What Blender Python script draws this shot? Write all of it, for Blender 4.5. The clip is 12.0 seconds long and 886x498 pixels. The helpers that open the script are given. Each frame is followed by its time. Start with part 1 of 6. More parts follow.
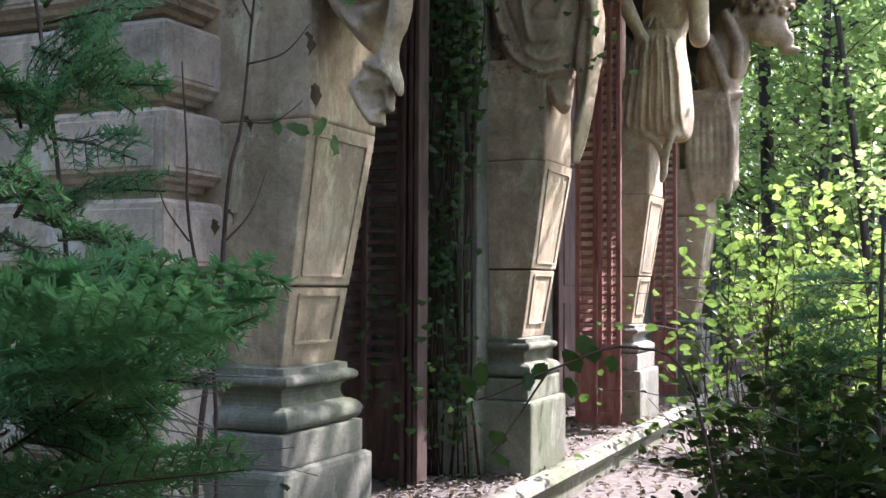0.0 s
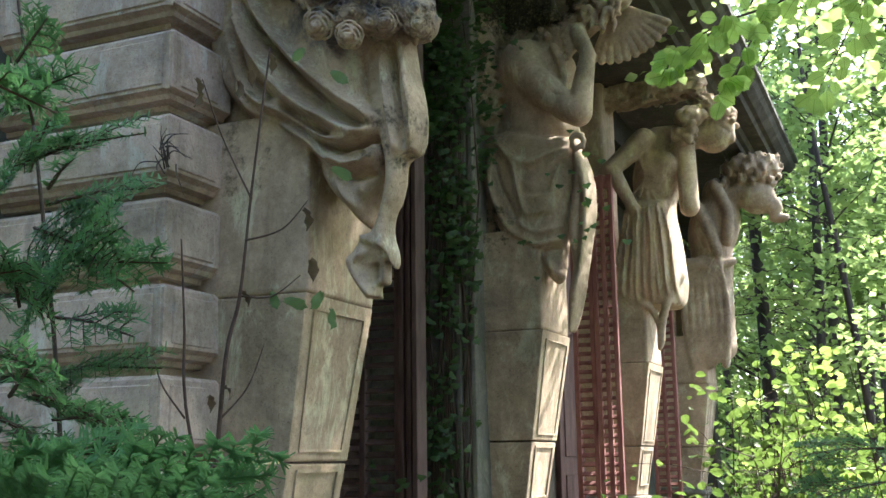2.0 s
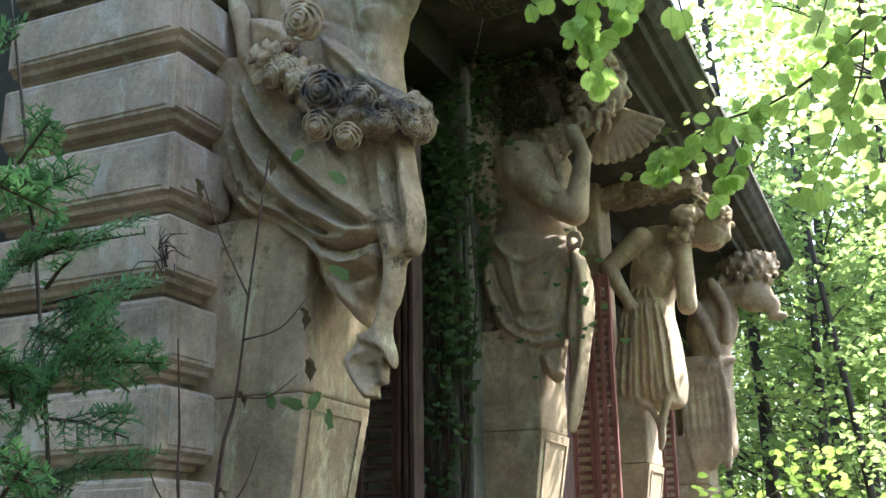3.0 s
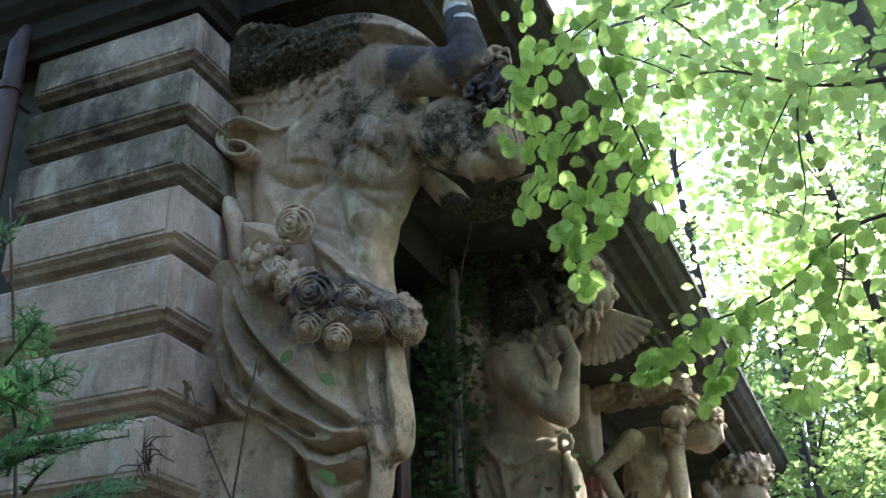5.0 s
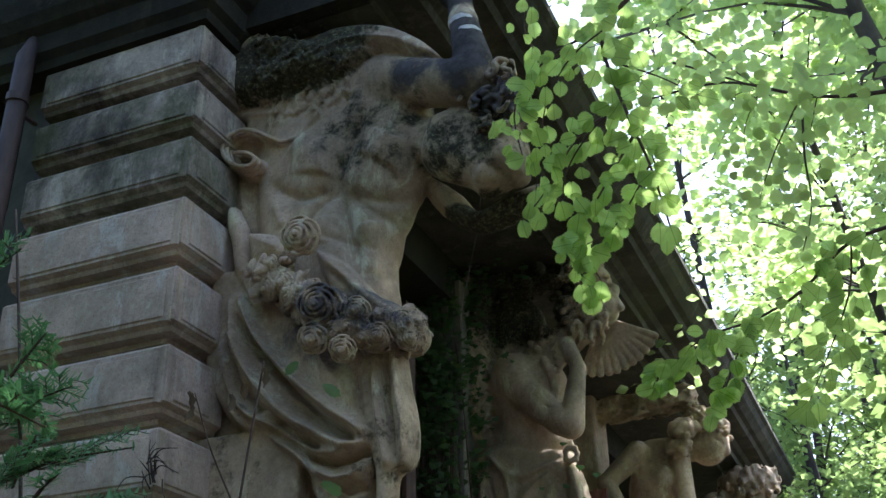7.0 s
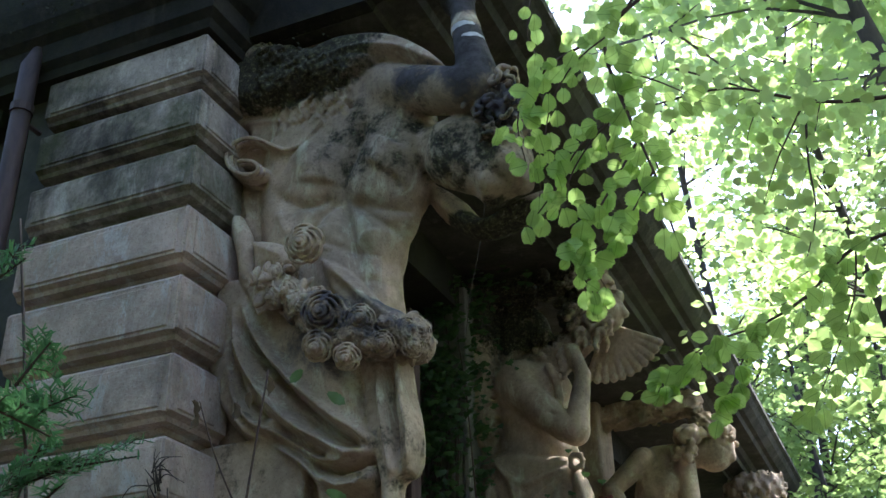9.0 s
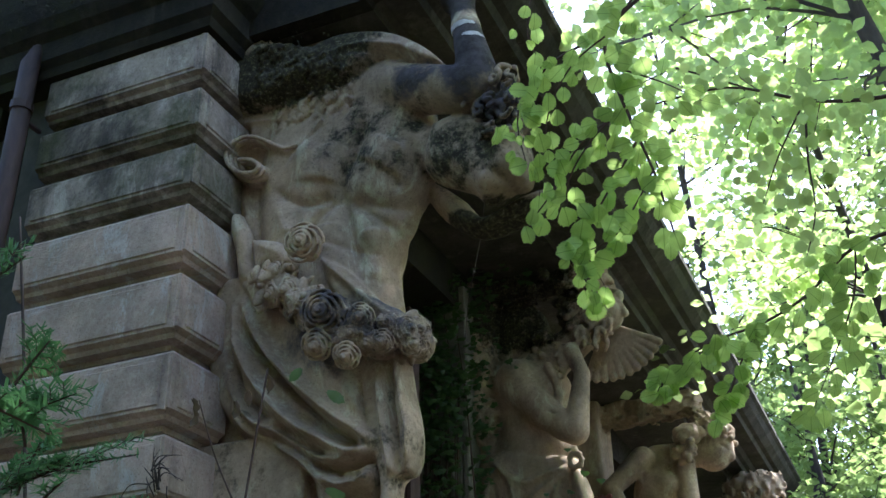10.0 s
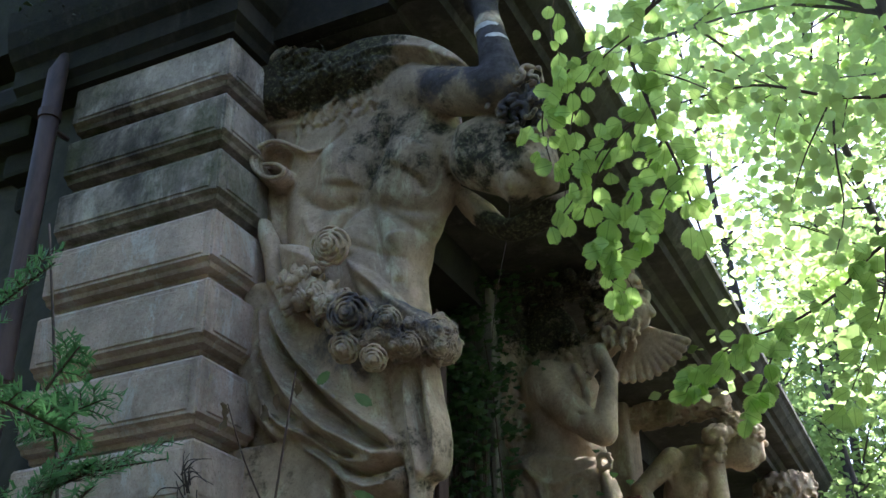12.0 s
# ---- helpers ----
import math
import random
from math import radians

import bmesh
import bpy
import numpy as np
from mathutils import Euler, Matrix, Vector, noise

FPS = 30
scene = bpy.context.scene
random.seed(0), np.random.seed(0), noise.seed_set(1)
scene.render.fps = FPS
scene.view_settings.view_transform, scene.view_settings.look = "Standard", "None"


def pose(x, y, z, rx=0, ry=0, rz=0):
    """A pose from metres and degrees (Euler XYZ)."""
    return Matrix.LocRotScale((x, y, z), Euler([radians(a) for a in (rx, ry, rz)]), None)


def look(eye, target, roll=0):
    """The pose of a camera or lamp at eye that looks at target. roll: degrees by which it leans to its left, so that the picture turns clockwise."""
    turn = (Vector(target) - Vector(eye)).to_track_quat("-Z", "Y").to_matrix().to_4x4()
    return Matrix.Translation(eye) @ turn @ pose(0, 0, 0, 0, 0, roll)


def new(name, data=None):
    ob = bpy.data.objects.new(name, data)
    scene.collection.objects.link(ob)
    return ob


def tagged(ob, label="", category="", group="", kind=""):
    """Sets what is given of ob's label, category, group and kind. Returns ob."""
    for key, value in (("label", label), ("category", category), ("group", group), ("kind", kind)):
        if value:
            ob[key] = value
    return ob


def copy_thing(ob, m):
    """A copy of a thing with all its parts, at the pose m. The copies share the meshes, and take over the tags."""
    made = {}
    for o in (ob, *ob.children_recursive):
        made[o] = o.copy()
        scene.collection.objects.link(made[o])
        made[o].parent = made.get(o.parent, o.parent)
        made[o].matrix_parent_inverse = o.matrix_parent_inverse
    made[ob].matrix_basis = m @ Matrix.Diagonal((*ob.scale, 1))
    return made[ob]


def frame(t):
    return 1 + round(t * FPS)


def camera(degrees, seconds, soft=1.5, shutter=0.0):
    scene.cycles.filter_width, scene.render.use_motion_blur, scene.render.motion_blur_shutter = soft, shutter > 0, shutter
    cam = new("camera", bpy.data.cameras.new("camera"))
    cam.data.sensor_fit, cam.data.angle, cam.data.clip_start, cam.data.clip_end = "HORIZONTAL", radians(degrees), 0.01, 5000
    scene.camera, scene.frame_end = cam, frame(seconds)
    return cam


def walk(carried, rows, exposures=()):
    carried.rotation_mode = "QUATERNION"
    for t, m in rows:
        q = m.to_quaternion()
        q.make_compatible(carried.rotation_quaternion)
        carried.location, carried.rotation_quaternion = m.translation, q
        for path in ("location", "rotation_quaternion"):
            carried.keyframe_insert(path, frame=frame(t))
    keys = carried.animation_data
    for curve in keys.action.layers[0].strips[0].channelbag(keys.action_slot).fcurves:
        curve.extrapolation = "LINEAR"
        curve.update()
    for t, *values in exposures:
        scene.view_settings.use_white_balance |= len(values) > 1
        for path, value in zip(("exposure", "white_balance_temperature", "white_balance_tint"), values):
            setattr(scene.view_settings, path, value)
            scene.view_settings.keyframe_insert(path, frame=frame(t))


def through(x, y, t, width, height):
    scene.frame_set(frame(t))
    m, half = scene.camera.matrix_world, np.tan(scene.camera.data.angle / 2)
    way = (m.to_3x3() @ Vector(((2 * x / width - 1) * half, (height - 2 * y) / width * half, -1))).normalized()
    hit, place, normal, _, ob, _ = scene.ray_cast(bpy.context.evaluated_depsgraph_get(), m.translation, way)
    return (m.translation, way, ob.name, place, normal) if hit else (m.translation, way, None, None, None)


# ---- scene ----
cam = camera(44.8, 12.0)
EYE = (0.0, 0.0, 1.03)
# seconds, turn to the left of +y, tilt, lean
TURNS = [
    (0.0, 23.90, 2.03, 0.31),
    (0.5, 22.54, 2.26, -0.20),
    (1.0, 22.83, 2.66, -0.66),
    (1.5, 23.63, 7.16, -0.65),
    (2.0, 23.73, 11.15, -0.75),
    (2.5, 23.63, 14.61, -0.98),
    (2.7, 23.59, 15.60, -0.98),
    (4.3, 23.12, 19.57, -0.90),
    (4.5, 22.87, 21.52, -0.95),
    (5.0, 22.69, 27.09, -1.30),
    (5.5, 22.66, 30.31, -1.33),
    (6.0, 22.43, 29.12, -1.34),
    (6.5, 22.65, 27.93, -1.38),
    (7.0, 22.99, 27.70, -1.17),
    (9.0, 23.22, 28.09, -1.36),
    (9.5, 23.35, 28.00, -1.18),
    (10.0, 23.20, 28.03, -1.26),
    (10.5, 23.54, 28.14, -1.40),
    (11.0, 24.01, 28.08, -1.26),
    (11.5, 24.30, 28.13, -1.31),
    (12.0, 24.76, 28.17, -1.17),
]


def aim(turn, tilt, lean):
    a, b = radians(turn), radians(tilt)
    way = Vector((-math.sin(a) * math.cos(b), math.cos(a) * math.cos(b), math.sin(b)))
    return look(EYE, Vector(EYE) + way * 10, lean)


walk(cam, [(t, aim(a, b, c)) for t, a, b, c in TURNS], [(0.0, 2.5, 5800, 23), (2.5, 2.65, 6100, 12), (4.5, 2.5, 5900, 13), (5.5, 2.1, 5600, 17), (6.0, 1.85, 5700, 16), (9.0, 1.98, 5700, 15), (12.0, 2.02, 5700, 15)])

# world and sun
SUN_ELEV, SUN_AZ = radians(50), radians(35)   # azimuth from +y towards +x
world = bpy.data.worlds.new("world")
scene.world = world
world.use_nodes = True
wn = world.node_tree
sky = wn.nodes.new("ShaderNodeTexSky")
sky.sky_type, sky.sun_disc = "NISHITA", False
sky.sun_elevation, sky.sun_rotation = SUN_ELEV, SUN_AZ
sky.air_density, sky.dust_density, sky.ozone_density = 1.0, 3.0, 1.0
wn.nodes["Background"].inputs["Strength"].default_value = 0.15
wn.links.new(sky.outputs[0], wn.nodes["Background"].inputs["Color"])
sun = new("sun", bpy.data.lights.new("sun", "SUN"))
sun.data.energy, sun.data.angle, sun.data.color = 3.6, radians(0.6), (1.0, 0.95, 0.86)
sun.matrix_world = look((0, 0, 20), Vector((0, 0, 20)) - Vector((math.sin(SUN_AZ) * math.cos(SUN_ELEV), math.cos(SUN_AZ) * math.cos(SUN_ELEV), math.sin(SUN_ELEV))))


# ---- materials ----
def mat(name, rough=0.8, metallic=0.0):
    m = bpy.data.materials.new(name)
    m.use_nodes = True
    b = m.node_tree.nodes["Principled BSDF"]
    b.inputs["Roughness"].default_value, b.inputs["Metallic"].default_value = rough, metallic
    b.inputs["Specular IOR Level"].default_value = 0.3
    return m, m.node_tree, b


def node(nt, kind, **inputs):
    n = nt.nodes.new(kind)
    for k, v in inputs.items():
        n.inputs[k.replace("_", " ")].default_value = v
    return n


def noise_at(nt, scale, detail=6.0, rough=0.6, stretch=(1, 1, 1), distort=0.0):
    g = nt.nodes.new("ShaderNodeNewGeometry")
    mp = nt.nodes.new("ShaderNodeMapping")
    mp.inputs["Scale"].default_value = stretch
    nt.links.new(g.outputs["Position"], mp.inputs["Vector"])
    n = node(nt, "ShaderNodeTexNoise", Scale=scale, Detail=detail, Roughness=rough, Distortion=distort)
    nt.links.new(mp.outputs[0], n.inputs["Vector"])
    return n.outputs["Fac"]


def ramp(nt, fac, stops):
    r = nt.nodes.new("ShaderNodeValToRGB")
    e = r.color_ramp.elements
    while len(e) < len(stops):
        e.new(0.5)
    for el, (p, c) in zip(e, stops):
        el.position, el.color = p, (*c, 1) if len(c) == 3 else c
    nt.links.new(fac, r.inputs[0])
    return r.outputs[0]


def mix(nt, fac, a, b, mode="MIX"):
    m = nt.nodes.new("ShaderNodeMix")
    m.data_type, m.blend_type = "RGBA", mode
    for sock, v in ((m.inputs[0], fac), (m.inputs[6], a), (m.inputs[7], b)):
        if isinstance(v, (int, float)):
            sock.default_value = v
        elif isinstance(v, tuple):
            sock.default_value = (*v, 1)
        else:
            nt.links.new(v, sock)
    return m.outputs[2]


def bump(nt, b, height, strength=0.4, distance=0.01):
    n = node(nt, "ShaderNodeBump", Strength=strength, Distance=distance)
    nt.links.new(height, n.inputs["Height"])
    nt.links.new(n.outputs[0], b.inputs["Normal"])


def scaled(nt, value, by):
    n = nt.nodes.new("ShaderNodeMath")
    n.operation = "MULTIPLY"
    n.inputs[1].default_value = by
    nt.links.new(value, n.inputs[0])
    return n.outputs[0]


def stone(name, light, dark, moss=0.35, soot=0.4, mossy=(0.085, 0.095, 0.035), sootc=(0.035, 0.032, 0.03), carved=False):
    """Weathered sandstone: patches, grain, algae, soot and pits, each with a shape of its own.
    carved: takes the places of soot, lichen with painted-in shade, and old paint from the mesh."""
    m, nt, b = mat(name, 0.92)
    col = ramp(nt, noise_at(nt, 2.2, 9, 0.7, (1, 1, 1), 0.3), ((0.40, dark), (0.60, light)))
    grain = ramp(nt, noise_at(nt, 38, 9, 0.8), ((0.40, tuple(c * 0.45 for c in light)), (0.62, tuple(min(0.62, c * 1.15) for c in light))))
    col = mix(nt, 0.32, col, grain)
    pale = ramp(nt, noise_at(nt, 5.0, 12, 0.76, (1.3, 1.3, 0.55), 0.5), ((0.53, (0, 0, 0)), (0.62, (0.75, 0.75, 0.75))))
    col = mix(nt, pale, col, tuple(min(0.66, c * 1.42) for c in light))
    alga = noise_at(nt, 0.9, 10, 0.74, (1.2, 1.2, 0.8), 0.3)
    col = mix(nt, ramp(nt, alga, ((0.46, (0, 0, 0)), (0.62, (moss, moss, moss)))), col, mossy)
    blot = noise_at(nt, 1.5, 11, 0.78, (1, 1, 0.8), 0.4)
    col = mix(nt, ramp(nt, blot, ((0.50, (0, 0, 0)), (0.63, (soot, soot, soot)))), col, sootc)
    drip = noise_at(nt, 6.0, 6, 0.6, (1.6, 1.6, 0.16), 0.2)
    col = mix(nt, ramp(nt, drip, ((0.55, (0, 0, 0)), (0.70, (soot * 0.7,) * 3))), col, sootc)
    spots = noise_at(nt, 21, 5, 0.62)
    col = mix(nt, ramp(nt, spots, ((0.66, (0, 0, 0)), (0.72, (soot * 0.8,) * 3))), col, sootc)
    pits = ramp(nt, noise_at(nt, 130, 3, 0.5), ((0.30, (0.35, 0.35, 0.35)), (0.40, (1, 1, 1))))
    col = mix(nt, 0.6, col, mix(nt, 1.0, col, pits, "MULTIPLY"))
    if carved:
        crumb = ramp(nt, noise_at(nt, 60, 8, 0.75), ((0.42, (0.010, 0.011, 0.008)), (0.52, (0.035, 0.036, 0.022)), (0.60, (0.10, 0.10, 0.045)), (0.68, (0.30, 0.29, 0.26))))
        black = ramp(nt, noise_at(nt, 14, 9, 0.7), ((0.38, (0.018, 0.018, 0.022)), (0.62, (0.075, 0.072, 0.082))))
        white = ramp(nt, noise_at(nt, 30, 6, 0.6), ((0.3, (0.4, 0.4, 0.4)), (0.6, (0.66, 0.66, 0.66))))
        for kind, paint, scale, rim in (("soot", black, 7.0, 0.16), ("crust_shade", crumb, 11.0, 0.12), ("paint", white, 30.0, 0.08)):
            at = nt.nodes.new("ShaderNodeAttribute")
            at.attribute_name = kind
            add = nt.nodes.new("ShaderNodeMath")
            add.operation = "MULTIPLY_ADD"
            nt.links.new(noise_at(nt, scale, 10, 0.72), add.inputs[0])
            add.inputs[1].default_value = 1.7
            nt.links.new(at.outputs["Fac"], add.inputs[2])
            col = mix(nt, ramp(nt, scaled(nt, add.outputs[0], 0.5), ((0.66 - rim / 2, (0, 0, 0)), (0.66 + rim / 2, (0.95, 0.95, 0.95)))), col, paint)
    nt.links.new(col, b.inputs["Base Color"])
    bump(nt, b, noise_at(nt, 55, 11, 0.8), 0.75, 0.008)
    return m


STONE = stone("sandstone", (0.59, 0.44, 0.31), (0.30, 0.225, 0.16), 0.36, 0.38, carved=True)
STONE_BLOCK = stone("block_sandstone", (0.72, 0.54, 0.43), (0.42, 0.315, 0.25), 0.40, 0.42)
STONE_BLOCK_MOSSY = stone("algae_streaked_sandstone", (0.50, 0.43, 0.36), (0.20, 0.17, 0.145), 0.9, 0.85, (0.06, 0.07, 0.025))
# near-black from moss and grime, darkened further to carry shade in its colour
STONE_DARK = stone("mossy_shade_cornice_stone", (0.032, 0.029, 0.019), (0.009, 0.009, 0.006), 0.7, 0.8, (0.030, 0.038, 0.012), (0.012, 0.012, 0.011))
# second cornice stone: shade and bounced light of the soffit are in its colour
STONE_SOFFIT = stone("shade_toned_cornice_stone", (0.10, 0.095, 0.078), (0.035, 0.033, 0.027), 0.5, 0.6, (0.06, 0.07, 0.03))
STONE_BASE = stone("damp_plinth_stone", (0.29, 0.27, 0.23), (0.13, 0.125, 0.10), 0.7, 0.35, (0.10, 0.13, 0.05))


def plain_mat(name, a, b_, scale=12, rough=0.8, stretch=(1, 1, 1), bumps=0.3, fine=80, spec=None):
    m, nt, b = mat(name, rough)
    c = ramp(nt, noise_at(nt, scale, 8, 0.65, stretch, 0.4), ((0.3, a), (0.7, b_)))
    nt.links.new(c, b.inputs["Base Color"])
    if spec is not None:
        b.inputs["Specular IOR Level"].default_value = spec
    bump(nt, b, noise_at(nt, fine, 6, 0.7, stretch), bumps, 0.003)
    return m


SHUTTER_RED = plain_mat("faded_red_paint", (0.12, 0.035, 0.03), (0.30, 0.15, 0.13), 14, 0.75, (1, 1, 0.3), 0.5)
SHUTTER_BROWN = plain_mat("peeling_brown_paint", (0.035, 0.018, 0.015), (0.12, 0.08, 0.07), 16, 0.7, (1, 1, 0.25), 0.5)
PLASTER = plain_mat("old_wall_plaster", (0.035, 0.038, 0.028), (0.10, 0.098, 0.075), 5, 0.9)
PIPE = plain_mat("rusty_downpipe", (0.025, 0.02, 0.018), (0.10, 0.065, 0.055), 9, 0.6, (1, 1, 0.3))
DIRT = plain_mat("leaf_litter_soil", (0.018, 0.013, 0.010), (0.065, 0.046, 0.034), 9, 0.95, (1, 1, 1), 0.9, 40)
DEBRIS = plain_mat("pale_rubble_dust", (0.055, 0.045, 0.042), (0.20, 0.17, 0.155), 22, 0.95, (1, 1, 1), 0.9, 50)
BARK = plain_mat("beech_bark", (0.03, 0.024, 0.02), (0.10, 0.08, 0.07), 18, 0.9, (1, 1, 0.25), 0.6)
BARK_GREY = plain_mat("grey_bark", (0.09, 0.075, 0.07), (0.2, 0.165, 0.15), 14, 0.9, (1, 1, 0.3), 0.5)
TWIG = plain_mat("twig_bark", (0.035, 0.02, 0.015), (0.09, 0.055, 0.04), 30, 0.8)
GLASSDARK = plain_mat("dark_room_wall", (0.012, 0.011, 0.010), (0.03, 0.028, 0.025), 6, 0.9)


def leaf_mat(name, a, b_, through, rough=0.45, share=0.5, veins=False):
    """Foliage: colour varies from leaf to leaf, and light shines through."""
    m, nt, b = mat(name, rough)
    g = nt.nodes.new("ShaderNodeNewGeometry")
    o = nt.nodes.new("ShaderNodeObjectInfo")
    add = nt.nodes.new("ShaderNodeMath")
    add.operation = "ADD"
    nt.links.new(g.outputs["Random Per Island"], add.inputs[0])
    nt.links.new(o.outputs["Random"], add.inputs[1])
    fr = nt.nodes.new("ShaderNodeMath")
    fr.operation = "FRACT"
    nt.links.new(add.outputs[0], fr.inputs[0])
    col = ramp(nt, fr.outputs[0], ((0.0, a), (1.0, b_)))
    vein = noise_at(nt, 120, 4, 0.6)
    col = mix(nt, 0.25, col, ramp(nt, vein, ((0.3, tuple(c * 0.6 for c in a)), (0.7, b_))))
    nt.links.new(col, b.inputs["Base Color"])
    t = nt.nodes.new("ShaderNodeBsdfTranslucent")
    tc = mix(nt, fr.outputs[0], tuple(c * 0.75 for c in through), through)
    if veins:
        co = nt.nodes.new("ShaderNodeTexCoord")
        sep = nt.nodes.new("ShaderNodeSeparateXYZ")
        nt.links.new(co.outputs["Object"], sep.inputs[0])
        ab = nt.nodes.new("ShaderNodeMath")
        ab.operation = "ABSOLUTE"
        nt.links.new(sep.outputs["X"], ab.inputs[0])
        dv = nt.nodes.new("ShaderNodeMath")
        dv.operation, dv.inputs[1].default_value = "MULTIPLY_ADD", -0.8
        nt.links.new(ab.outputs[0], dv.inputs[0])
        nt.links.new(sep.outputs["Y"], dv.inputs[2])
        sw = nt.nodes.new("ShaderNodeMath")
        sw.operation, sw.inputs[1].default_value = "MULTIPLY", 55.0
        nt.links.new(dv.outputs[0], sw.inputs[0])
        sn = nt.nodes.new("ShaderNodeMath")
        sn.operation = "COSINE"
        nt.links.new(sw.outputs[0], sn.inputs[0])
        side = ramp(nt, sn.outputs[0], ((0.80, (1, 1, 1)), (0.99, (0.62, 0.68, 0.6))))
        rib = ramp(nt, ab.outputs[0], ((0.008, (0.55, 0.6, 0.5)), (0.03, (1, 1, 1))))
        tc = mix(nt, 1.0, mix(nt, 1.0, tc, side, "MULTIPLY"), rib, "MULTIPLY")
    nt.links.new(tc, t.inputs["Color"])
    mx = nt.nodes.new("ShaderNodeMixShader")
    mx.inputs[0].default_value = share
    nt.links.new(b.outputs[0], mx.inputs[1])
    nt.links.new(t.outputs[0], mx.inputs[2])
    nt.links.new(mx.outputs[0], nt.nodes["Material Output"].inputs["Surface"])
    return m


LEAF_HAZEL = leaf_mat("hazel_leaf", (0.07, 0.13, 0.03), (0.11, 0.18, 0.045), (0.56, 0.78, 0.22), 0.45, 0.70, True)
# brighter copy of the forest leaf, the sun on it put into the colour
LEAF_CANOPY = leaf_mat("sunlit_canopy_leaf", (0.09, 0.16, 0.05), (0.15, 0.22, 0.08), (0.62, 0.78, 0.31), 0.5, 0.8)
LEAF_YELLOW = leaf_mat("yellow_green_leaf", (0.045, 0.095, 0.02), (0.11, 0.145, 0.045), (0.20, 0.31, 0.065), 0.38, 0.36)
LEAF_FOREST = leaf_mat("forest_leaf", (0.08, 0.14, 0.045), (0.14, 0.20, 0.07), (0.42, 0.58, 0.19), 0.5, 0.6)
LEAF_CLIMB = leaf_mat("climbing_ivy_leaf", (0.035, 0.075, 0.022), (0.075, 0.135, 0.045), (0.09, 0.16, 0.04), 0.35, 0.25)
# near-black green: moss tone, and shade put into the colour of the undergrowth
LEAF_SHADE_MOSS = leaf_mat("ivy_leaf", (0.018, 0.035, 0.012), (0.05, 0.08, 0.025), (0.06, 0.10, 0.02), 0.3, 0.2)
NEEDLE = leaf_mat("fir_needle", (0.055, 0.155, 0.06), (0.105, 0.235, 0.095), (0.15, 0.34, 0.12), 0.45, 0.35)
LEAF_DEAD = leaf_mat("withered_leaf", (0.07, 0.05, 0.03), (0.20, 0.15, 0.10), (0.10, 0.07, 0.04), 0.8, 0.3)


# ---- helpers of this place ----
def part(name, bm, material, parent=None, label="", smooth=False):
    """Links a bmesh as one mesh object under a thing or a part."""
    me = bpy.data.meshes.new(name)
    bm.to_mesh(me)
    bm.free()
    if smooth:
        me.polygons.foreach_set("use_smooth", [True] * len(me.polygons))
    me.materials.append(material)
    ob = new(name, me)
    if parent is not None:
        ob.parent = parent
    if label:
        ob["label"] = label
    return ob


def mesh_from(name, verts, faces, material, parent=None, smooth=False, label=""):
    me = bpy.data.meshes.new(name)
    me.from_pydata([tuple(v) for v in verts], [], [tuple(f) for f in faces])
    if smooth:
        me.polygons.foreach_set("use_smooth", [True] * len(me.polygons))
    me.materials.append(material)
    ob = new(name, me)
    if parent is not None:
        ob.parent = parent
    if label:
        ob["label"] = label
    return ob


def thing(name, at, label, category, group="", kind=""):
    ob = new(name)
    ob.matrix_basis = pose(*at) if not isinstance(at, Matrix) else at
    return tagged(ob, label, category, group, kind)


def box(bm, x0, x1, y0, y1, z0, z1, bevel=0.0, segments=1):
    r = bmesh.ops.create_cube(bm, size=1)
    for v in r["verts"]:
        v.co = Vector(((x0 + x1) / 2 + v.co.x * (x1 - x0), (y0 + y1) / 2 + v.co.y * (y1 - y0), (z0 + z1) / 2 + v.co.z * (z1 - z0)))
    if bevel:
        edges = {e for v in r["verts"] for e in v.link_edges}
        bmesh.ops.bevel(bm, geom=list(edges), offset=bevel, segments=segments, profile=0.6, affect="EDGES")
    return bm


def boxed(*a, **k):
    return box(bmesh.new(), *a, **k)


def moulding(bm, profile, path, closed=False):
    """Sweeps a profile of (out, z) along a path of (x, y, outward x, outward y)."""
    rings = []
    for x, y, ox, oy in path:
        rings.append([bm.verts.new((x + ox * o, y + oy * o, z)) for o, z in profile])
    for a, b in zip(rings, rings[1:] + ([rings[0]] if closed else [])):
        for i in range(len(profile) - 1):
            bm.faces.new((a[i], b[i], b[i + 1], a[i + 1]))
    if closed:
        bm.faces.new([r[-1] for r in rings])
        bm.faces.new([r[0] for r in reversed(rings)])
    else:
        bm.faces.new(rings[0])
        bm.faces.new(list(reversed(rings[-1])))
    bmesh.ops.recalc_face_normals(bm, faces=bm.faces)
    return bm


def tube(points, radii, sides=6):
    """A round limb through points: vertices and faces."""
    pts = [Vector(p) for p in points]
    verts, faces = [], []
    for i, p in enumerate(pts):
        d = (pts[min(i + 1, len(pts) - 1)] - pts[max(i - 1, 0)]).normalized()
        a = d.cross(Vector((0.31, 0.2, 0.93))).normalized()
        b = d.cross(a)
        for k in range(sides):
            w = 2 * math.pi * k / sides
            verts.append(p + (a * math.cos(w) + b * math.sin(w)) * radii[i])
    for i in range(len(pts) - 1):
        for k in range(sides):
            n = (k + 1) % sides
            faces.append((i * sides + k, i * sides + n, (i + 1) * sides + n, (i + 1) * sides + k))
    faces.append(tuple(range(sides))[::-1])
    faces.append(tuple((len(pts) - 1) * sides + k for k in range(sides)))
    return verts, faces


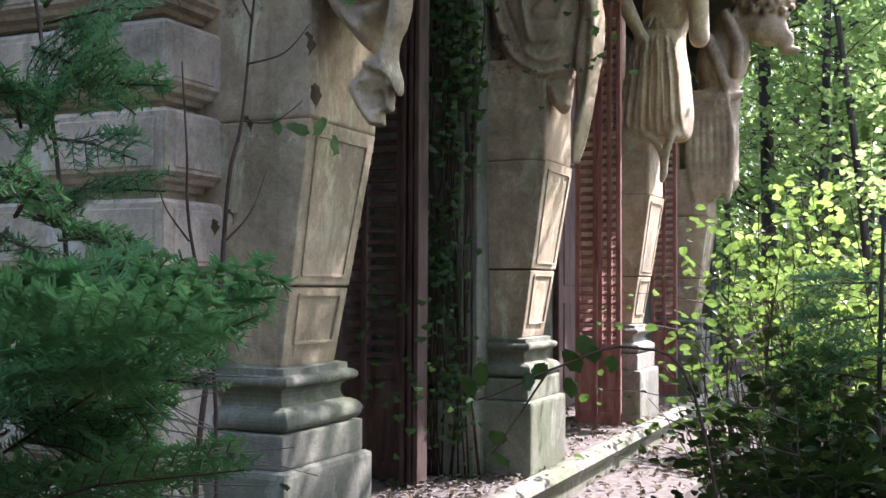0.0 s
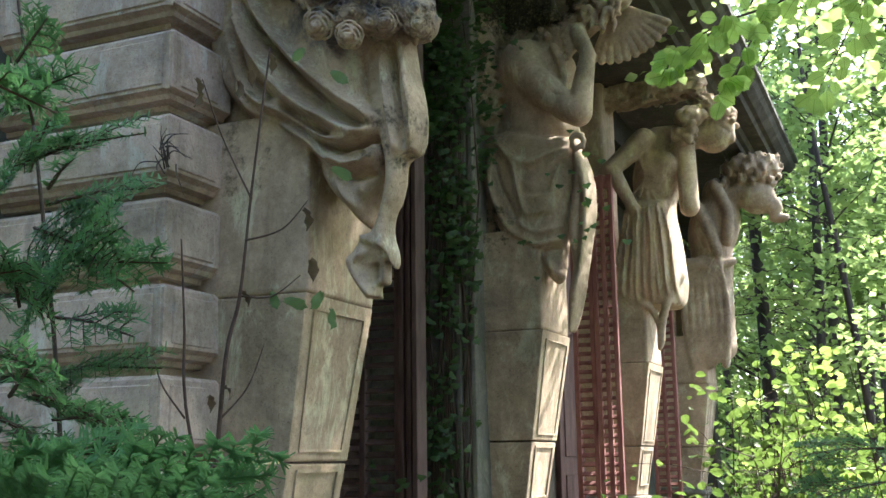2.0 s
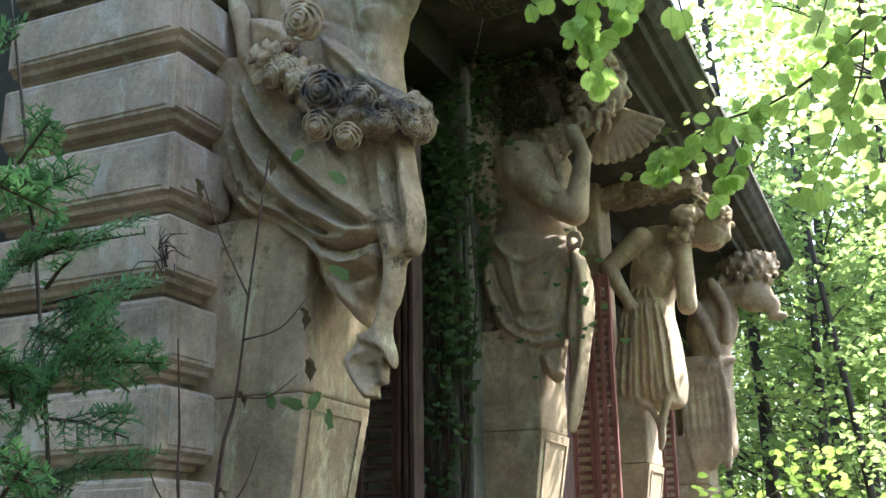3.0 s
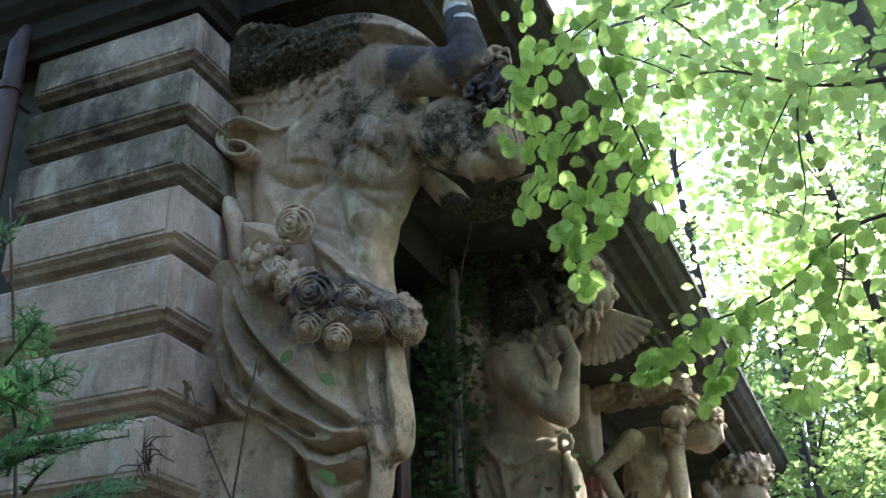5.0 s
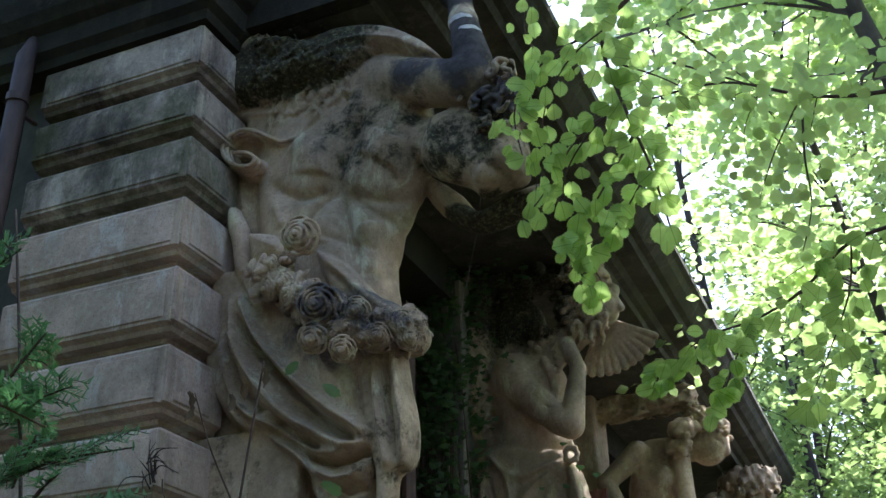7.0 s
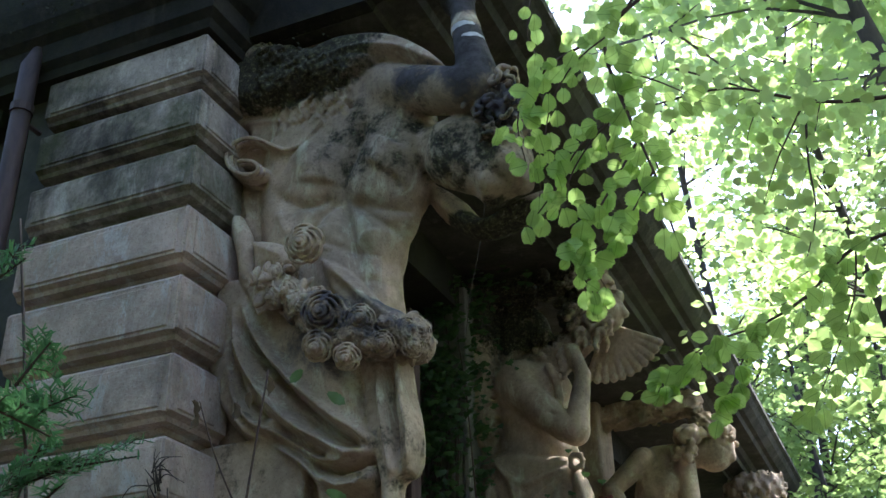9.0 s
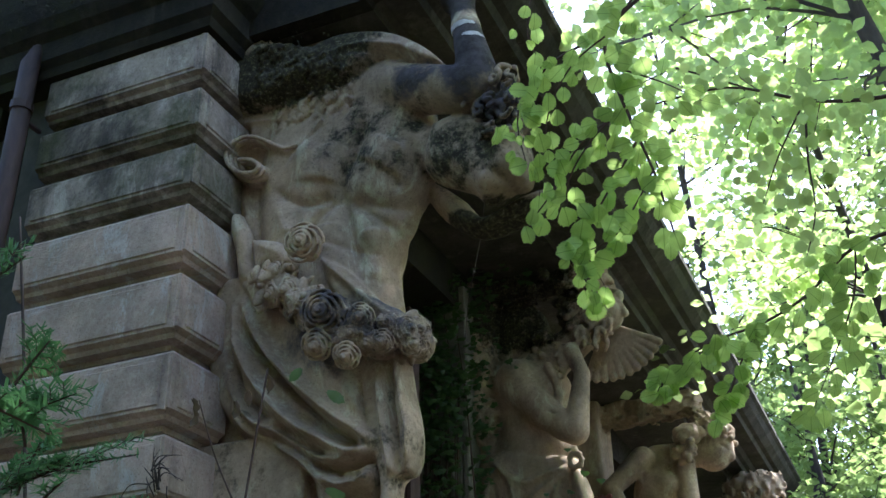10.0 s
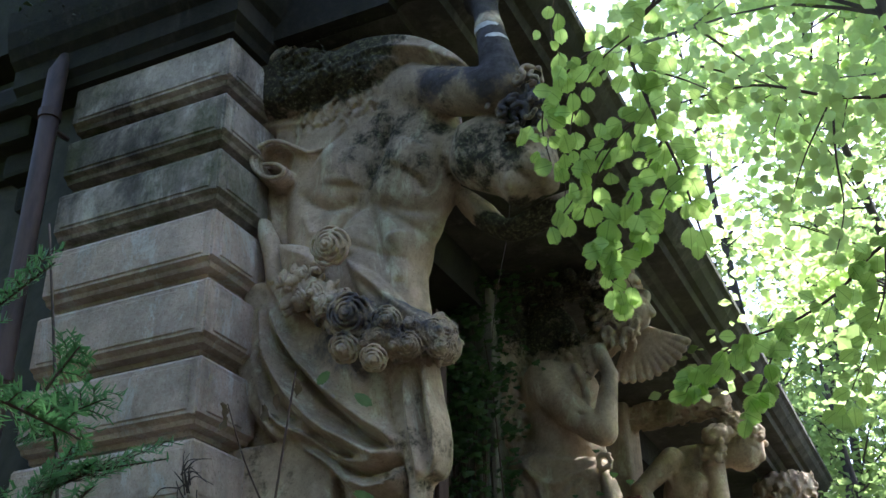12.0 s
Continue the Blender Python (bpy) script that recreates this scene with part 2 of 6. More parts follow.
class Heap:
    """Gathers many small pieces into one mesh."""

    def __init__(self):
        self.v, self.f = [], []

    def add(self, verts, faces):
        n = len(self.v)
        self.v.extend(tuple(v) for v in verts)
        self.f.extend(tuple(i + n for i in f) for f in faces)

    def done(self, name, material, parent=None, smooth=False, label=""):
        return mesh_from(name, self.v, self.f, material, parent, smooth, label)


# ---- the setting ----
CORNER_X, CORNER_Y = -2.24, 2.82      # arris of the rusticated corner
FRONT = -1.90                         # fronts of the pedestals
STATUES = (3.36, 5.82, 8.30, 10.80)   # centres along the facade
WALL_X = -2.85
TOP = 3.93                            # underside of the entablature
COURSE = 0.298

# ground, one sheet with mild relief
bm = bmesh.new()
bmesh.ops.create_grid(bm, x_segments=120, y_segments=120, size=150)
for v in bm.verts:
    x, y = v.co.x, v.co.y
    s = 1 if abs(x) < 12 and abs(y) < 25 else 2.2
    v.co.z = -0.42 + s * 0.10 * noise.noise((x * 0.21, y * 0.21, 0)) + (0.10 * max(0.0, math.hypot(x, y) - 14) if x > -4 else 0) * 0.35
ground = part("ground", bm, DIRT, None, "", True)
tagged(ground, "dark forest floor of soil, leaf litter and twigs", "ground", kind="structure")

# terrace with a rounded kerb
terrace = tagged(part("terrace", boxed(-4.2, -1.93, 2.95, 13.4, -0.9, 0.0), DEBRIS), "pale dusty stone terrace strewn with rubble and dead leaves", "terrace", kind="structure")
bm = bmesh.new()
moulding(bm, [(-0.14, -0.9), (-0.14, 0.0), (-0.10, 0.03), (-0.05, 0.04), (0.0, 0.025), (0.02, -0.01), (0.0, -0.05), (-0.03, -0.06), (-0.03, -0.9)], [(-1.79, 2.95, 1, 0), (-1.79, 13.4, 1, 0)])
tagged(part("kerb", bm, STONE_BASE), "rounded weathered stone kerb along the terrace edge", "kerb", kind="structure")
tagged(part("step", boxed(-1.82, -1.25, 4.4, 9.5, -0.9, -0.14, bevel=0.02), DEBRIS), "worn stone step below the terrace, covered in debris", "step", kind="structure")

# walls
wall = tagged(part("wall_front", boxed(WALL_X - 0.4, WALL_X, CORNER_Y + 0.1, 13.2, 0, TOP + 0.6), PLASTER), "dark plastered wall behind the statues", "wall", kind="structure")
pier = tagged(part("wall_corner", boxed(-3.09, CORNER_X - 0.11, CORNER_Y + 0.11, CORNER_Y + 0.9, -0.5, TOP), STONE_BLOCK), "corner wall of smooth rusticated sandstone blocks with deep joints", "wall", kind="structure")

# rusticated corner: one block a course, chamfered into the joint, with a raised field on each face
JOINTS = (3.93, 3.65, 3.383, 3.110, 2.818, 2.511, 2.207, 1.914, 1.620, 1.320, 1.010, 0.675, 0.365, 0.05)
LEFT_END = -3.06
for z1, z0 in zip(JOINTS, JOINTS[1:]):
    bm = bmesh.new()
    prof = [(-0.115, z0), (-0.115, z0 + 0.030), (-0.075, z0 + 0.034), (-0.070, z0 + 0.052), (-0.030, z0 + 0.058), (-0.022, z0 + 0.074), (0.0, z0 + 0.088), (0.0, z1 - 0.018), (-0.012, z1 - 0.004), (-0.115, z1)]
    moulding(bm, prof, [(LEFT_END, CORNER_Y, 0, -1), (CORNER_X, CORNER_Y, 1, -1), (CORNER_X, CORNER_Y + 0.34, 1, 0)])
    box(bm, LEFT_END + 0.03, CORNER_X - 0.045, CORNER_Y - 0.006, CORNER_Y + 0.02, z0 + 0.10, z1 - 0.035, 0.004)
    box(bm, CORNER_X - 0.02, CORNER_X + 0.006, CORNER_Y + 0.045, CORNER_Y + 0.26, z0 + 0.10, z1 - 0.035, 0.004)
    box(bm, CORNER_X - 0.028, CORNER_X - 0.012, CORNER_Y - 0.004, CORNER_Y + 0.02, z0 + 0.08, z1 - 0.014, 0.002)
    part("block", bm, STONE_BLOCK_MOSSY if z1 > 3.3 else STONE_BLOCK, pier)
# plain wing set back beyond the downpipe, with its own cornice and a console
tagged(part("wall_wing", boxed(-7.5, -3.25, 3.35, 3.9, -0.5, 5.6), PLASTER), "dark greenish plastered wing wall", "wall", kind="structure")
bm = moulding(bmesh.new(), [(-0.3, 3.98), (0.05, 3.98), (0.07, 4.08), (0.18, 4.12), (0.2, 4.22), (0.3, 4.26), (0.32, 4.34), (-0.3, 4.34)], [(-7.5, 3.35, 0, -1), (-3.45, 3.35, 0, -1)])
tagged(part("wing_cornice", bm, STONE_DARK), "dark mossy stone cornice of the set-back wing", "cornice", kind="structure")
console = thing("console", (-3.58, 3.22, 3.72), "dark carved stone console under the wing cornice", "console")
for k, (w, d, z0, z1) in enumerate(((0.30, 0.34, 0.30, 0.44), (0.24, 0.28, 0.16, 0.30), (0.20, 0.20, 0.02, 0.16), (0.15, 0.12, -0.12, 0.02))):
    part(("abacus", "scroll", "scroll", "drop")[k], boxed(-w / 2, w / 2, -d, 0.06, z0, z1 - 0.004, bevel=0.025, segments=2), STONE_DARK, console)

pipe = thing("downpipe", (-3.115, 2.74, 0), "rusty brown metal downpipe fixed beside the corner", "downpipe")
v, f = tube([(0, 0.1, 4.25), (0, 0.06, 4.12), (0, 0.0, 3.98), (0, 0, 3.0), (0, 0, 1.5), (0, 0, -0.3)], [0.042] * 6, 12)
mesh_from("pipe", v, f, PIPE, pipe, True)
for z in (3.75, 2.55, 1.35):
    v, f = tube([(0, 0, z - 0.02), (0, 0, z + 0.02)], [0.05, 0.05], 12)
    mesh_from("collar", v, f, PIPE, pipe, False)
v, f = tube([(0, 0, 3.70), (0.0, 0.12, 3.70)], [0.012, 0.012], 6)
mesh_from("bracket", v, f, PIPE, pipe)

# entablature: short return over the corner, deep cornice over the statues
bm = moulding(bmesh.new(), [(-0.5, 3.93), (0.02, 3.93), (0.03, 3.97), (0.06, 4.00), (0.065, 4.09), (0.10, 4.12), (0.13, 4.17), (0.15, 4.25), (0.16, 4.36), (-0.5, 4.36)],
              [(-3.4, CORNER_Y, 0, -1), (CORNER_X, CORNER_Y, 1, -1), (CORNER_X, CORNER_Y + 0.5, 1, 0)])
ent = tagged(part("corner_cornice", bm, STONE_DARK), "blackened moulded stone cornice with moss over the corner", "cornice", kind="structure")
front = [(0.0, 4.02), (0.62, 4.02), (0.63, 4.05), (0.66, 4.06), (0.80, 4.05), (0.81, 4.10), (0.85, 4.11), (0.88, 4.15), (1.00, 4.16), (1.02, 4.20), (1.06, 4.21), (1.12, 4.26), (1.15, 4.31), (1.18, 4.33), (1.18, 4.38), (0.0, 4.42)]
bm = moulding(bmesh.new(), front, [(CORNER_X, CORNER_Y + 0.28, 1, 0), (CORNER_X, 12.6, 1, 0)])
tagged(part("front_cornice", bm, STONE_SOFFIT), "deep weathered stone cornice carried by the statues, toned dark for shade", "cornice", kind="structure")
# thin cap added over the cornice end, its near-black colour stands for shade
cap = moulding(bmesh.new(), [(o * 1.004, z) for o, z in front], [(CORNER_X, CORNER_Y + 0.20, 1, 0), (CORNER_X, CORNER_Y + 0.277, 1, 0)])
tagged(part("cornice_end_cap", cap, STONE_DARK), "near-black cap added over the cornice end for shade", "cornice", kind="structure")
# frieze colour is near black in place of the shade under the cornice
tagged(part("frieze", boxed(WALL_X, CORNER_X + 0.004, CORNER_Y + 0.3, 12.6, 3.75, 4.4), STONE_DARK), "stone frieze behind the statues, its shade put into the dark colour", "frieze", kind="structure")
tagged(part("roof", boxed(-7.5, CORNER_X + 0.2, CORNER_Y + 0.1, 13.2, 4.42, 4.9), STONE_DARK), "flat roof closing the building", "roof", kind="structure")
tagged(part("ceiling", boxed(-7.4, WALL_X - 0.42, CORNER_Y + 0.9, 13.0, 4.2, 4.3), GLASSDARK), "dark ceiling of the abandoned room", "ceiling", kind="structure")
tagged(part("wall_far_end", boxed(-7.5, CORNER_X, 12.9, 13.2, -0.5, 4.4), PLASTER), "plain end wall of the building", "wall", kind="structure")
# ragged moss and stones on the cornice edge
rng = random.Random(5)
crumbs = Heap()
for i in range(420):
    side = rng.random() < 0.3
    if side:
        p = Vector((rng.uniform(-3.35, -2.2), CORNER_Y - 0.13 + rng.uniform(-0.02, 0.05), 4.365))
    else:
        p = Vector((CORNER_X + 1.16 + rng.uniform(-0.14, 0.02), rng.uniform(3.2, 12.5), 4.385))
    s = rng.uniform(0.012, 0.045)
    pts = [p + Vector((rng.uniform(-1, 1), rng.uniform(-1, 1), rng.uniform(-0.4, 0.9))) * s for _ in range(5)]
    crumbs.add(pts, [(0, 1, 2), (0, 2, 3), (0, 3, 4), (1, 4, 2), (2, 4, 3), (0, 4, 1)])
tagged(crumbs.done("moss_cushions", LEAF_SHADE_MOSS), "ragged moss cushions along the cornice edge", "moss", kind="stuff")


# ---- pedestals ----
def rect_path(hx, hy, cx=0.0):
    return [(cx - hx, -hy, -1, -1), (cx + hx, -hy, 1, -1), (cx + hx, hy, 1, 1), (cx - hx, hy, -1, 1)]


def taper(bm, z0, z1, back, f0, f1, h0, h1, bevel=0.008):
    vs = []
    for z, fr, h in ((z0, f0, h0), (z1, f1, h1)):
        vs.append([bm.verts.new(c) for c in ((back, -h, z), (fr, -h, z), (fr, h, z), (back, h, z))])
    a, b = vs
    fs = [bm.faces.new((a[i], a[(i + 1) % 4], b[(i + 1) % 4], b[i])) for i in range(4)] + [bm.faces.new(a[::-1]), bm.faces.new(b)]
    bmesh.ops.recalc_face_normals(bm, faces=bm.faces)
    es = {e for f in fs for e in f.edges}
    bmesh.ops.bevel(bm, geom=list(es), offset=bevel, segments=2, profile=0.6, affect="EDGES")
    return bm


def strip(bm, p, q, w, d):
    """A thin raised fillet on a sloping front face, from p to q, both (y, z, x)."""
    a, b = Vector((p[2], p[0], p[1])), Vector((q[2], q[0], q[1]))
    along = (b - a).normalized()
    side = along.cross(Vector((1, 0, 0))).normalized() * w / 2
    out = Vector((d, 0, 0))
    v = [bm.verts.new(c) for c in (a - side - out, a + side - out, b + side - out, b - side - out, a - side + out, a + side + out, b + side + out, b - side + out)]
    for i in ((3, 2, 1, 0), (4, 5, 6, 7), (0, 1, 5, 4), (1, 2, 6, 5), (2, 3, 7, 6), (3, 0, 4, 7)):
        bm.faces.new([v[k] for k in i])


def herm_pedestal(y, top, joint):
    """Block, moulded base and tapered two-piece shaft that widens upward."""
    t = thing("pedestal", (0, y, 0), "weathered sandstone pedestal with moulded base and tapered shaft", "pedestal", "statue pedestals")
    part("block", boxed(-2.40, -1.915, -0.315, 0.315, 0.0, 0.41, bevel=0.022, segments=2), STONE_BASE, t, "green-stained stone block")
    part("plinth", boxed(-2.38, -1.945, -0.285, 0.285, 0.41, 0.53, bevel=0.01, segments=2), STONE_BASE, t)
    torus = lambda o, r, z, h: [(o + r * math.cos(w), z + h * math.sin(w)) for w in (radians(-80 + k * 20) for k in range(9))]
    prof = [(0.0, 0.53)] + torus(0.038, 0.034, 0.570, 0.038) + [(0.036, 0.612), (0.022, 0.614), (0.012, 0.628), (0.008, 0.645), (0.012, 0.662), (0.024, 0.676)] + torus(0.034, 0.026, 0.701, 0.021) + [(0.030, 0.724), (0.028, 0.746), (0.0, 0.752)]
    part("base_moulding", moulding(bmesh.new(), prof, rect_path(0.17, 0.195, -2.18), True), STONE_BASE, t, smooth=False)
    fr = lambda z: -2.015 + (z - 0.75) / 0.9 * 0.145
    hw = lambda z: 0.185 + (z - 0.75) / 0.9 * 0.062
    part("lower_shaft", taper(bmesh.new(), 0.75, joint - 0.004, -2.4, fr(0.75), fr(joint), hw(0.75), hw(joint)), STONE, t)
    part("upper_shaft", taper(bmesh.new(), joint + 0.004, top, -2.4, fr(joint) + 0.004, fr(top), hw(joint) + 0.004, hw(top)), STONE, t)
    for z0, z1 in ((0.83, joint - 0.03), (joint + 0.04, top - 0.05)):
        bm = bmesh.new()
        c = [(-hw(z0) + 0.06, z0), (hw(z0) - 0.06, z0), (hw(z1) - 0.06, z1), (-hw(z1) + 0.06, z1)]
        for (a, za), (b, zb) in zip(c, c[1:] + c[:1]):
            strip(bm, (a, za, fr(za) + 0.002), (b, zb, fr(zb) + 0.002), 0.010, 0.006)
        bmesh.ops.recalc_face_normals(bm, faces=bm.faces)
        part("panel_border", bm, STONE, t)
    return t


for y, top, joint in zip(STATUES, (1.60, 1.73, 1.74, 1.73), (1.03, 1.13, 1.12, 1.13)):
    herm_pedestal(y, top, joint)


def smooth_line(pts, steps):
    pts = [Vector(p) for p in pts]
    out = []
    for i in range(len(pts) - 1):
        p0, p1, p2, p3 = pts[max(i - 1, 0)], pts[i], pts[i + 1], pts[min(i + 2, len(pts) - 1)]
        for j in range(steps):
            u = j / steps
            out.append(0.5 * ((2 * p1) + (p2 - p0) * u + (2 * p0 - 5 * p1 + 4 * p2 - p3) * u * u + (3 * p1 - p0 - 3 * p2 + p3) * u ** 3))
    return out + [pts[-1]]


# ---- statues, sculpted from a distance field ----
class Clay:
    """A block of clay: blended rounds added on a grid, then skinned."""

    def __init__(self, lo, hi, h):
        self.lo, self.h = np.array(lo), h
        self.n = tuple(int((b - a) / h) + 2 for a, b in zip(lo, hi))
        self.f = np.full(self.n, 0.5, np.float32)
        self.ax = [np.float32(a) + np.float32(h) * np.arange(k, dtype=np.float32) for a, k in zip(lo, self.n)]

    def zone(self, lo, hi, pad):
        s = []
        for i in range(3):
            a = int(max(0, (lo[i] - pad - self.lo[i]) // self.h))
            b = int(min(self.n[i], (hi[i] + pad - self.lo[i]) // self.h + 2))
            s.append(slice(a, max(b, a)))
        x, y, z = np.meshgrid(*[self.ax[i][s[i]] for i in range(3)], indexing="ij", sparse=True)
        return tuple(s), x, y, z

    def blend(self, s, d, k):
        f = self.f[s]
        h = np.clip(0.5 + 0.5 * (f - d) / k, 0, 1)
        self.f[s] = f * (1 - h) + d * h - k * h * (1 - h)

    def limb(self, a, b, ra, rb=None, k=0.03):
        rb = ra if rb is None else rb
        a, b = np.array(a, float), np.array(b, float)
        r = max(ra, rb)
        s, x, y, z = self.zone(np.minimum(a, b), np.maximum(a, b), r + k + 0.02)
        d = b - a
        t = np.clip(((x - a[0]) * d[0] + (y - a[1]) * d[1] + (z - a[2]) * d[2]) / max(d @ d, 1e-9), 0, 1)
        q = np.sqrt((x - a[0] - t * d[0]) ** 2 + (y - a[1] - t * d[1]) ** 2 + (z - a[2] - t * d[2]) ** 2)
        self.blend(s, q - (ra + (rb - ra) * t), k)

    def fold(self, pts, r0, r1=None, k=0.03):
        r1 = r0 if r1 is None else r1
        pts = [Vector(p) for p in pts]
        fine = []
        for i in range(len(pts) - 1):
            p0, p1, p2, p3 = pts[max(i - 1, 0)], pts[i], pts[i + 1], pts[min(i + 2, len(pts) - 1)]
            for j in range(4):
                u = j / 4
                fine.append(0.5 * ((2 * p1) + (p2 - p0) * u + (2 * p0 - 5 * p1 + 4 * p2 - p3) * u * u + (3 * p1 - p0 - 3 * p2 + p3) * u ** 3))
        fine.append(pts[-1])
        n = len(fine) - 1
        for i in range(n):
            self.limb(fine[i], fine[i + 1], r0 + (r1 - r0) * i / n, r0 + (r1 - r0) * (i + 1) / n, k)

    def egg(self, c, r, k=0.04, turn=0.0, tip=0.0):
        """An ellipsoid, turned about y by tip and about z by turn (degrees)."""
        m = np.array(Euler((0, radians(tip), radians(turn))).to_matrix()).T
        R = max(r)
        s, x, y, z = self.zone(np.array(c) - R, np.array(c) + R, k + 0.02)
        x, y, z = x - c[0], y - c[1], z - c[2]
        u, v, w = (m[i, 0] * x + m[i, 1] * y + m[i, 2] * z for i in range(3))
        q = np.sqrt((u / r[0]) ** 2 + (v / r[1]) ** 2 + (w / r[2]) ** 2)
        g = np.sqrt((u / r[0] ** 2) ** 2 + (v / r[1] ** 2) ** 2 + (w / r[2] ** 2) ** 2) + 1e-6
        self.blend(s, q * (q - 1) / g, k)

    def slab(self, lo, hi, rnd=0.02, k=0.02):
        s, x, y, z = self.zone(lo, hi, k + 0.03)
        q = [np.abs(v - (a + b) / 2) - (b - a) / 2 + rnd for v, a, b in zip((x, y, z), lo, hi)]
        d = np.sqrt(sum(np.maximum(v, 0) ** 2 for v in q)) + np.minimum(np.maximum(np.maximum(q[0], q[1]), q[2]), 0) - rnd
        self.blend(s, d, k)

    def column(self, table, k=0.03, folds=()):
        """An upright draped body of rounded sections: rows of z, centre x, half-width x, half-width y, centre y.
        folds: crests and valleys (points of x and z, height, width) that run over its face."""
        t = np.array(sorted(table))
        cy = t[0, 4]
        lo = (min(t[:, 1] - t[:, 2]), cy - t[:, 3].max(), t[0, 0])
        hi = (max(t[:, 1] + t[:, 2]), cy + t[:, 3].max(), t[-1, 0])
        s, x, y, z = self.zone(lo, hi, k + 0.02)
        cx, rx, ry = (np.interp(z, t[:, 0], t[:, i]) for i in (1, 2, 3))
        q = ((np.abs(x - cx) / rx) ** 3.2 + (np.abs(y - cy) / ry) ** 3.2) ** (1 / 3.2)
        d = (q - 1) * np.maximum(np.minimum(rx, ry), 0.17)
        X, Z = np.meshgrid(x.ravel(), z.ravel(), indexing="ij")
        H = np.zeros_like(X)
        for pts, height, width in folds:
            p = smooth_line([(a, 0, b) for a, b in pts], 5)
            best, along = np.full_like(X, 9.0), np.zeros_like(X)
            for i, (a, b) in enumerate(zip(p, p[1:])):
                dx, dz = b.x - a.x, b.z - a.z
                u = np.clip(((X - a.x) * dx + (Z - a.z) * dz) / max(dx * dx + dz * dz, 1e-9), 0, 1)
                q2 = np.hypot(X - a.x - u * dx, Z - a.z - u * dz)
                near = q2 < best
                best, along = np.where(near, q2, best), np.where(near, (i + u) / (len(p) - 1), along)
            taper_ = np.clip(np.minimum(along * 5 + 0.35, (1 - along) * 4 + 0.25), 0, 1)
            H += 1.55 * height * taper_ * np.exp(-(best / width) ** 1.15)
        d = d - H[:, None, :]
        d = np.maximum(d, np.maximum(t[0, 0] - z, z - t[-1, 0]))
        self.blend(s, d, k)

    def layer(self, outline, centre, depth, rim, strokes=(), k=0.012):
        """A swelling form: an outline in x and z, rounded off over rim towards its edge, with
        crests and valleys (points, height, width, sharpness) carved over its faces."""
        o = smooth_line([(a, 0, b) for a, b in outline + outline[:1]], 4)[:-1]
        px, pz = np.array([p.x for p in o]), np.array([p.z for p in o])
        s, x, y, z = self.zone((px.min(), centre - depth - 0.05, pz.min()), (px.max(), centre + depth + 0.05, pz.max()), k + 0.03)
        X, Z = np.meshgrid(x.ravel(), z.ravel(), indexing="ij")
        far, odd = np.full_like(X, 9.0), np.zeros(X.shape, bool)
        for ax, az, bx, bz in zip(px, pz, np.roll(px, -1), np.roll(pz, -1)):
            dx, dz = bx - ax, bz - az
            u = np.clip(((X - ax) * dx + (Z - az) * dz) / max(dx * dx + dz * dz, 1e-9), 0, 1)
            far = np.minimum(far, np.hypot(X - ax - u * dx, Z - az - u * dz))
            if abs(dz) > 1e-9:
                odd ^= ((az > Z) != (bz > Z)) & (X < ax + (Z - az) * dx / dz)
        w = np.clip(far / rim, 0, 1)
        H = depth * np.sqrt(1 - (1 - w) ** 2)
        edge = np.clip(far / 0.02, 0, 1)
        for pts, height, width, sharp in strokes:
            p = smooth_line([(a, 0, b) for a, b in pts], 5)
            best, along = np.full_like(X, 9.0), np.zeros_like(X)
            for i, (a, b) in enumerate(zip(p, p[1:])):
                dx, dz = b.x - a.x, b.z - a.z
                u = np.clip(((X - a.x) * dx + (Z - a.z) * dz) / max(dx * dx + dz * dz, 1e-9), 0, 1)
                q = np.hypot(X - a.x - u * dx, Z - a.z - u * dz)
                near = q < best
                best, along = np.where(near, q, best), np.where(near, (i + u) / (len(p) - 1), along)
            fade = np.clip(np.minimum(along * 5 + 0.3, (1 - along) * 5 + 0.3), 0, 1)
            H = H + height * fade * edge * np.exp(-(best / width) ** sharp)
        Y = np.where(y < centre, centre - y, (y - centre) / 0.6)
        d = np.where(odd[:, None, :], 0.75 * (Y - H[:, None, :]), np.hypot(far[:, None, :], Y))
        self.blend(s, d.astype(np.float32), k)

    def roughen(self, lo, hi, amp, seed, freq=40.0):
        """Carved, broken surface within a zone."""
        s, x, y, z = self.zone(lo, hi, 0.0)
        rg = random.Random(seed)
        g = 0
        for o in range(9):
            w = freq * (1 + 0.45 * o)
            a, b, c_ = (rg.gauss(0, 1) for _ in range(3))
            n = math.sqrt(a * a + b * b + c_ * c_)
            g = g + np.sin((a * x + b * y + c_ * z) * w / n + rg.uniform(0, 6)) / (1 + 0.3 * o)
        fade = 1
        for v, p, q in zip((x, y, z), lo, hi):
            fade = fade * np.clip(np.minimum(v - p, q - v) / 0.04, 0, 1)
        self.f[s] += (amp * 0.5 * g * fade).astype(np.float32)

    def cut(self, a, b, ra, rb, k=0.02):
        """A groove along a limb."""
        a, b = np.array(a, float), np.array(b, float)
        s, x, y, z = self.zone(np.minimum(a, b), np.maximum(a, b), max(ra, rb) + k + 0.02)
        d = b - a
        t = np.clip(((x - a[0]) * d[0] + (y - a[1]) * d[1] + (z - a[2]) * d[2]) / max(d @ d, 1e-9), 0, 1)
        q = np.sqrt((x - a[0] - t * d[0]) ** 2 + (y - a[1] - t * d[1]) ** 2 + (z - a[2] - t * d[2]) ** 2) - (ra + (rb - ra) * t)
        f = -self.f[s]
        h = np.clip(0.5 + 0.5 * (f - q) / k, 0, 1)
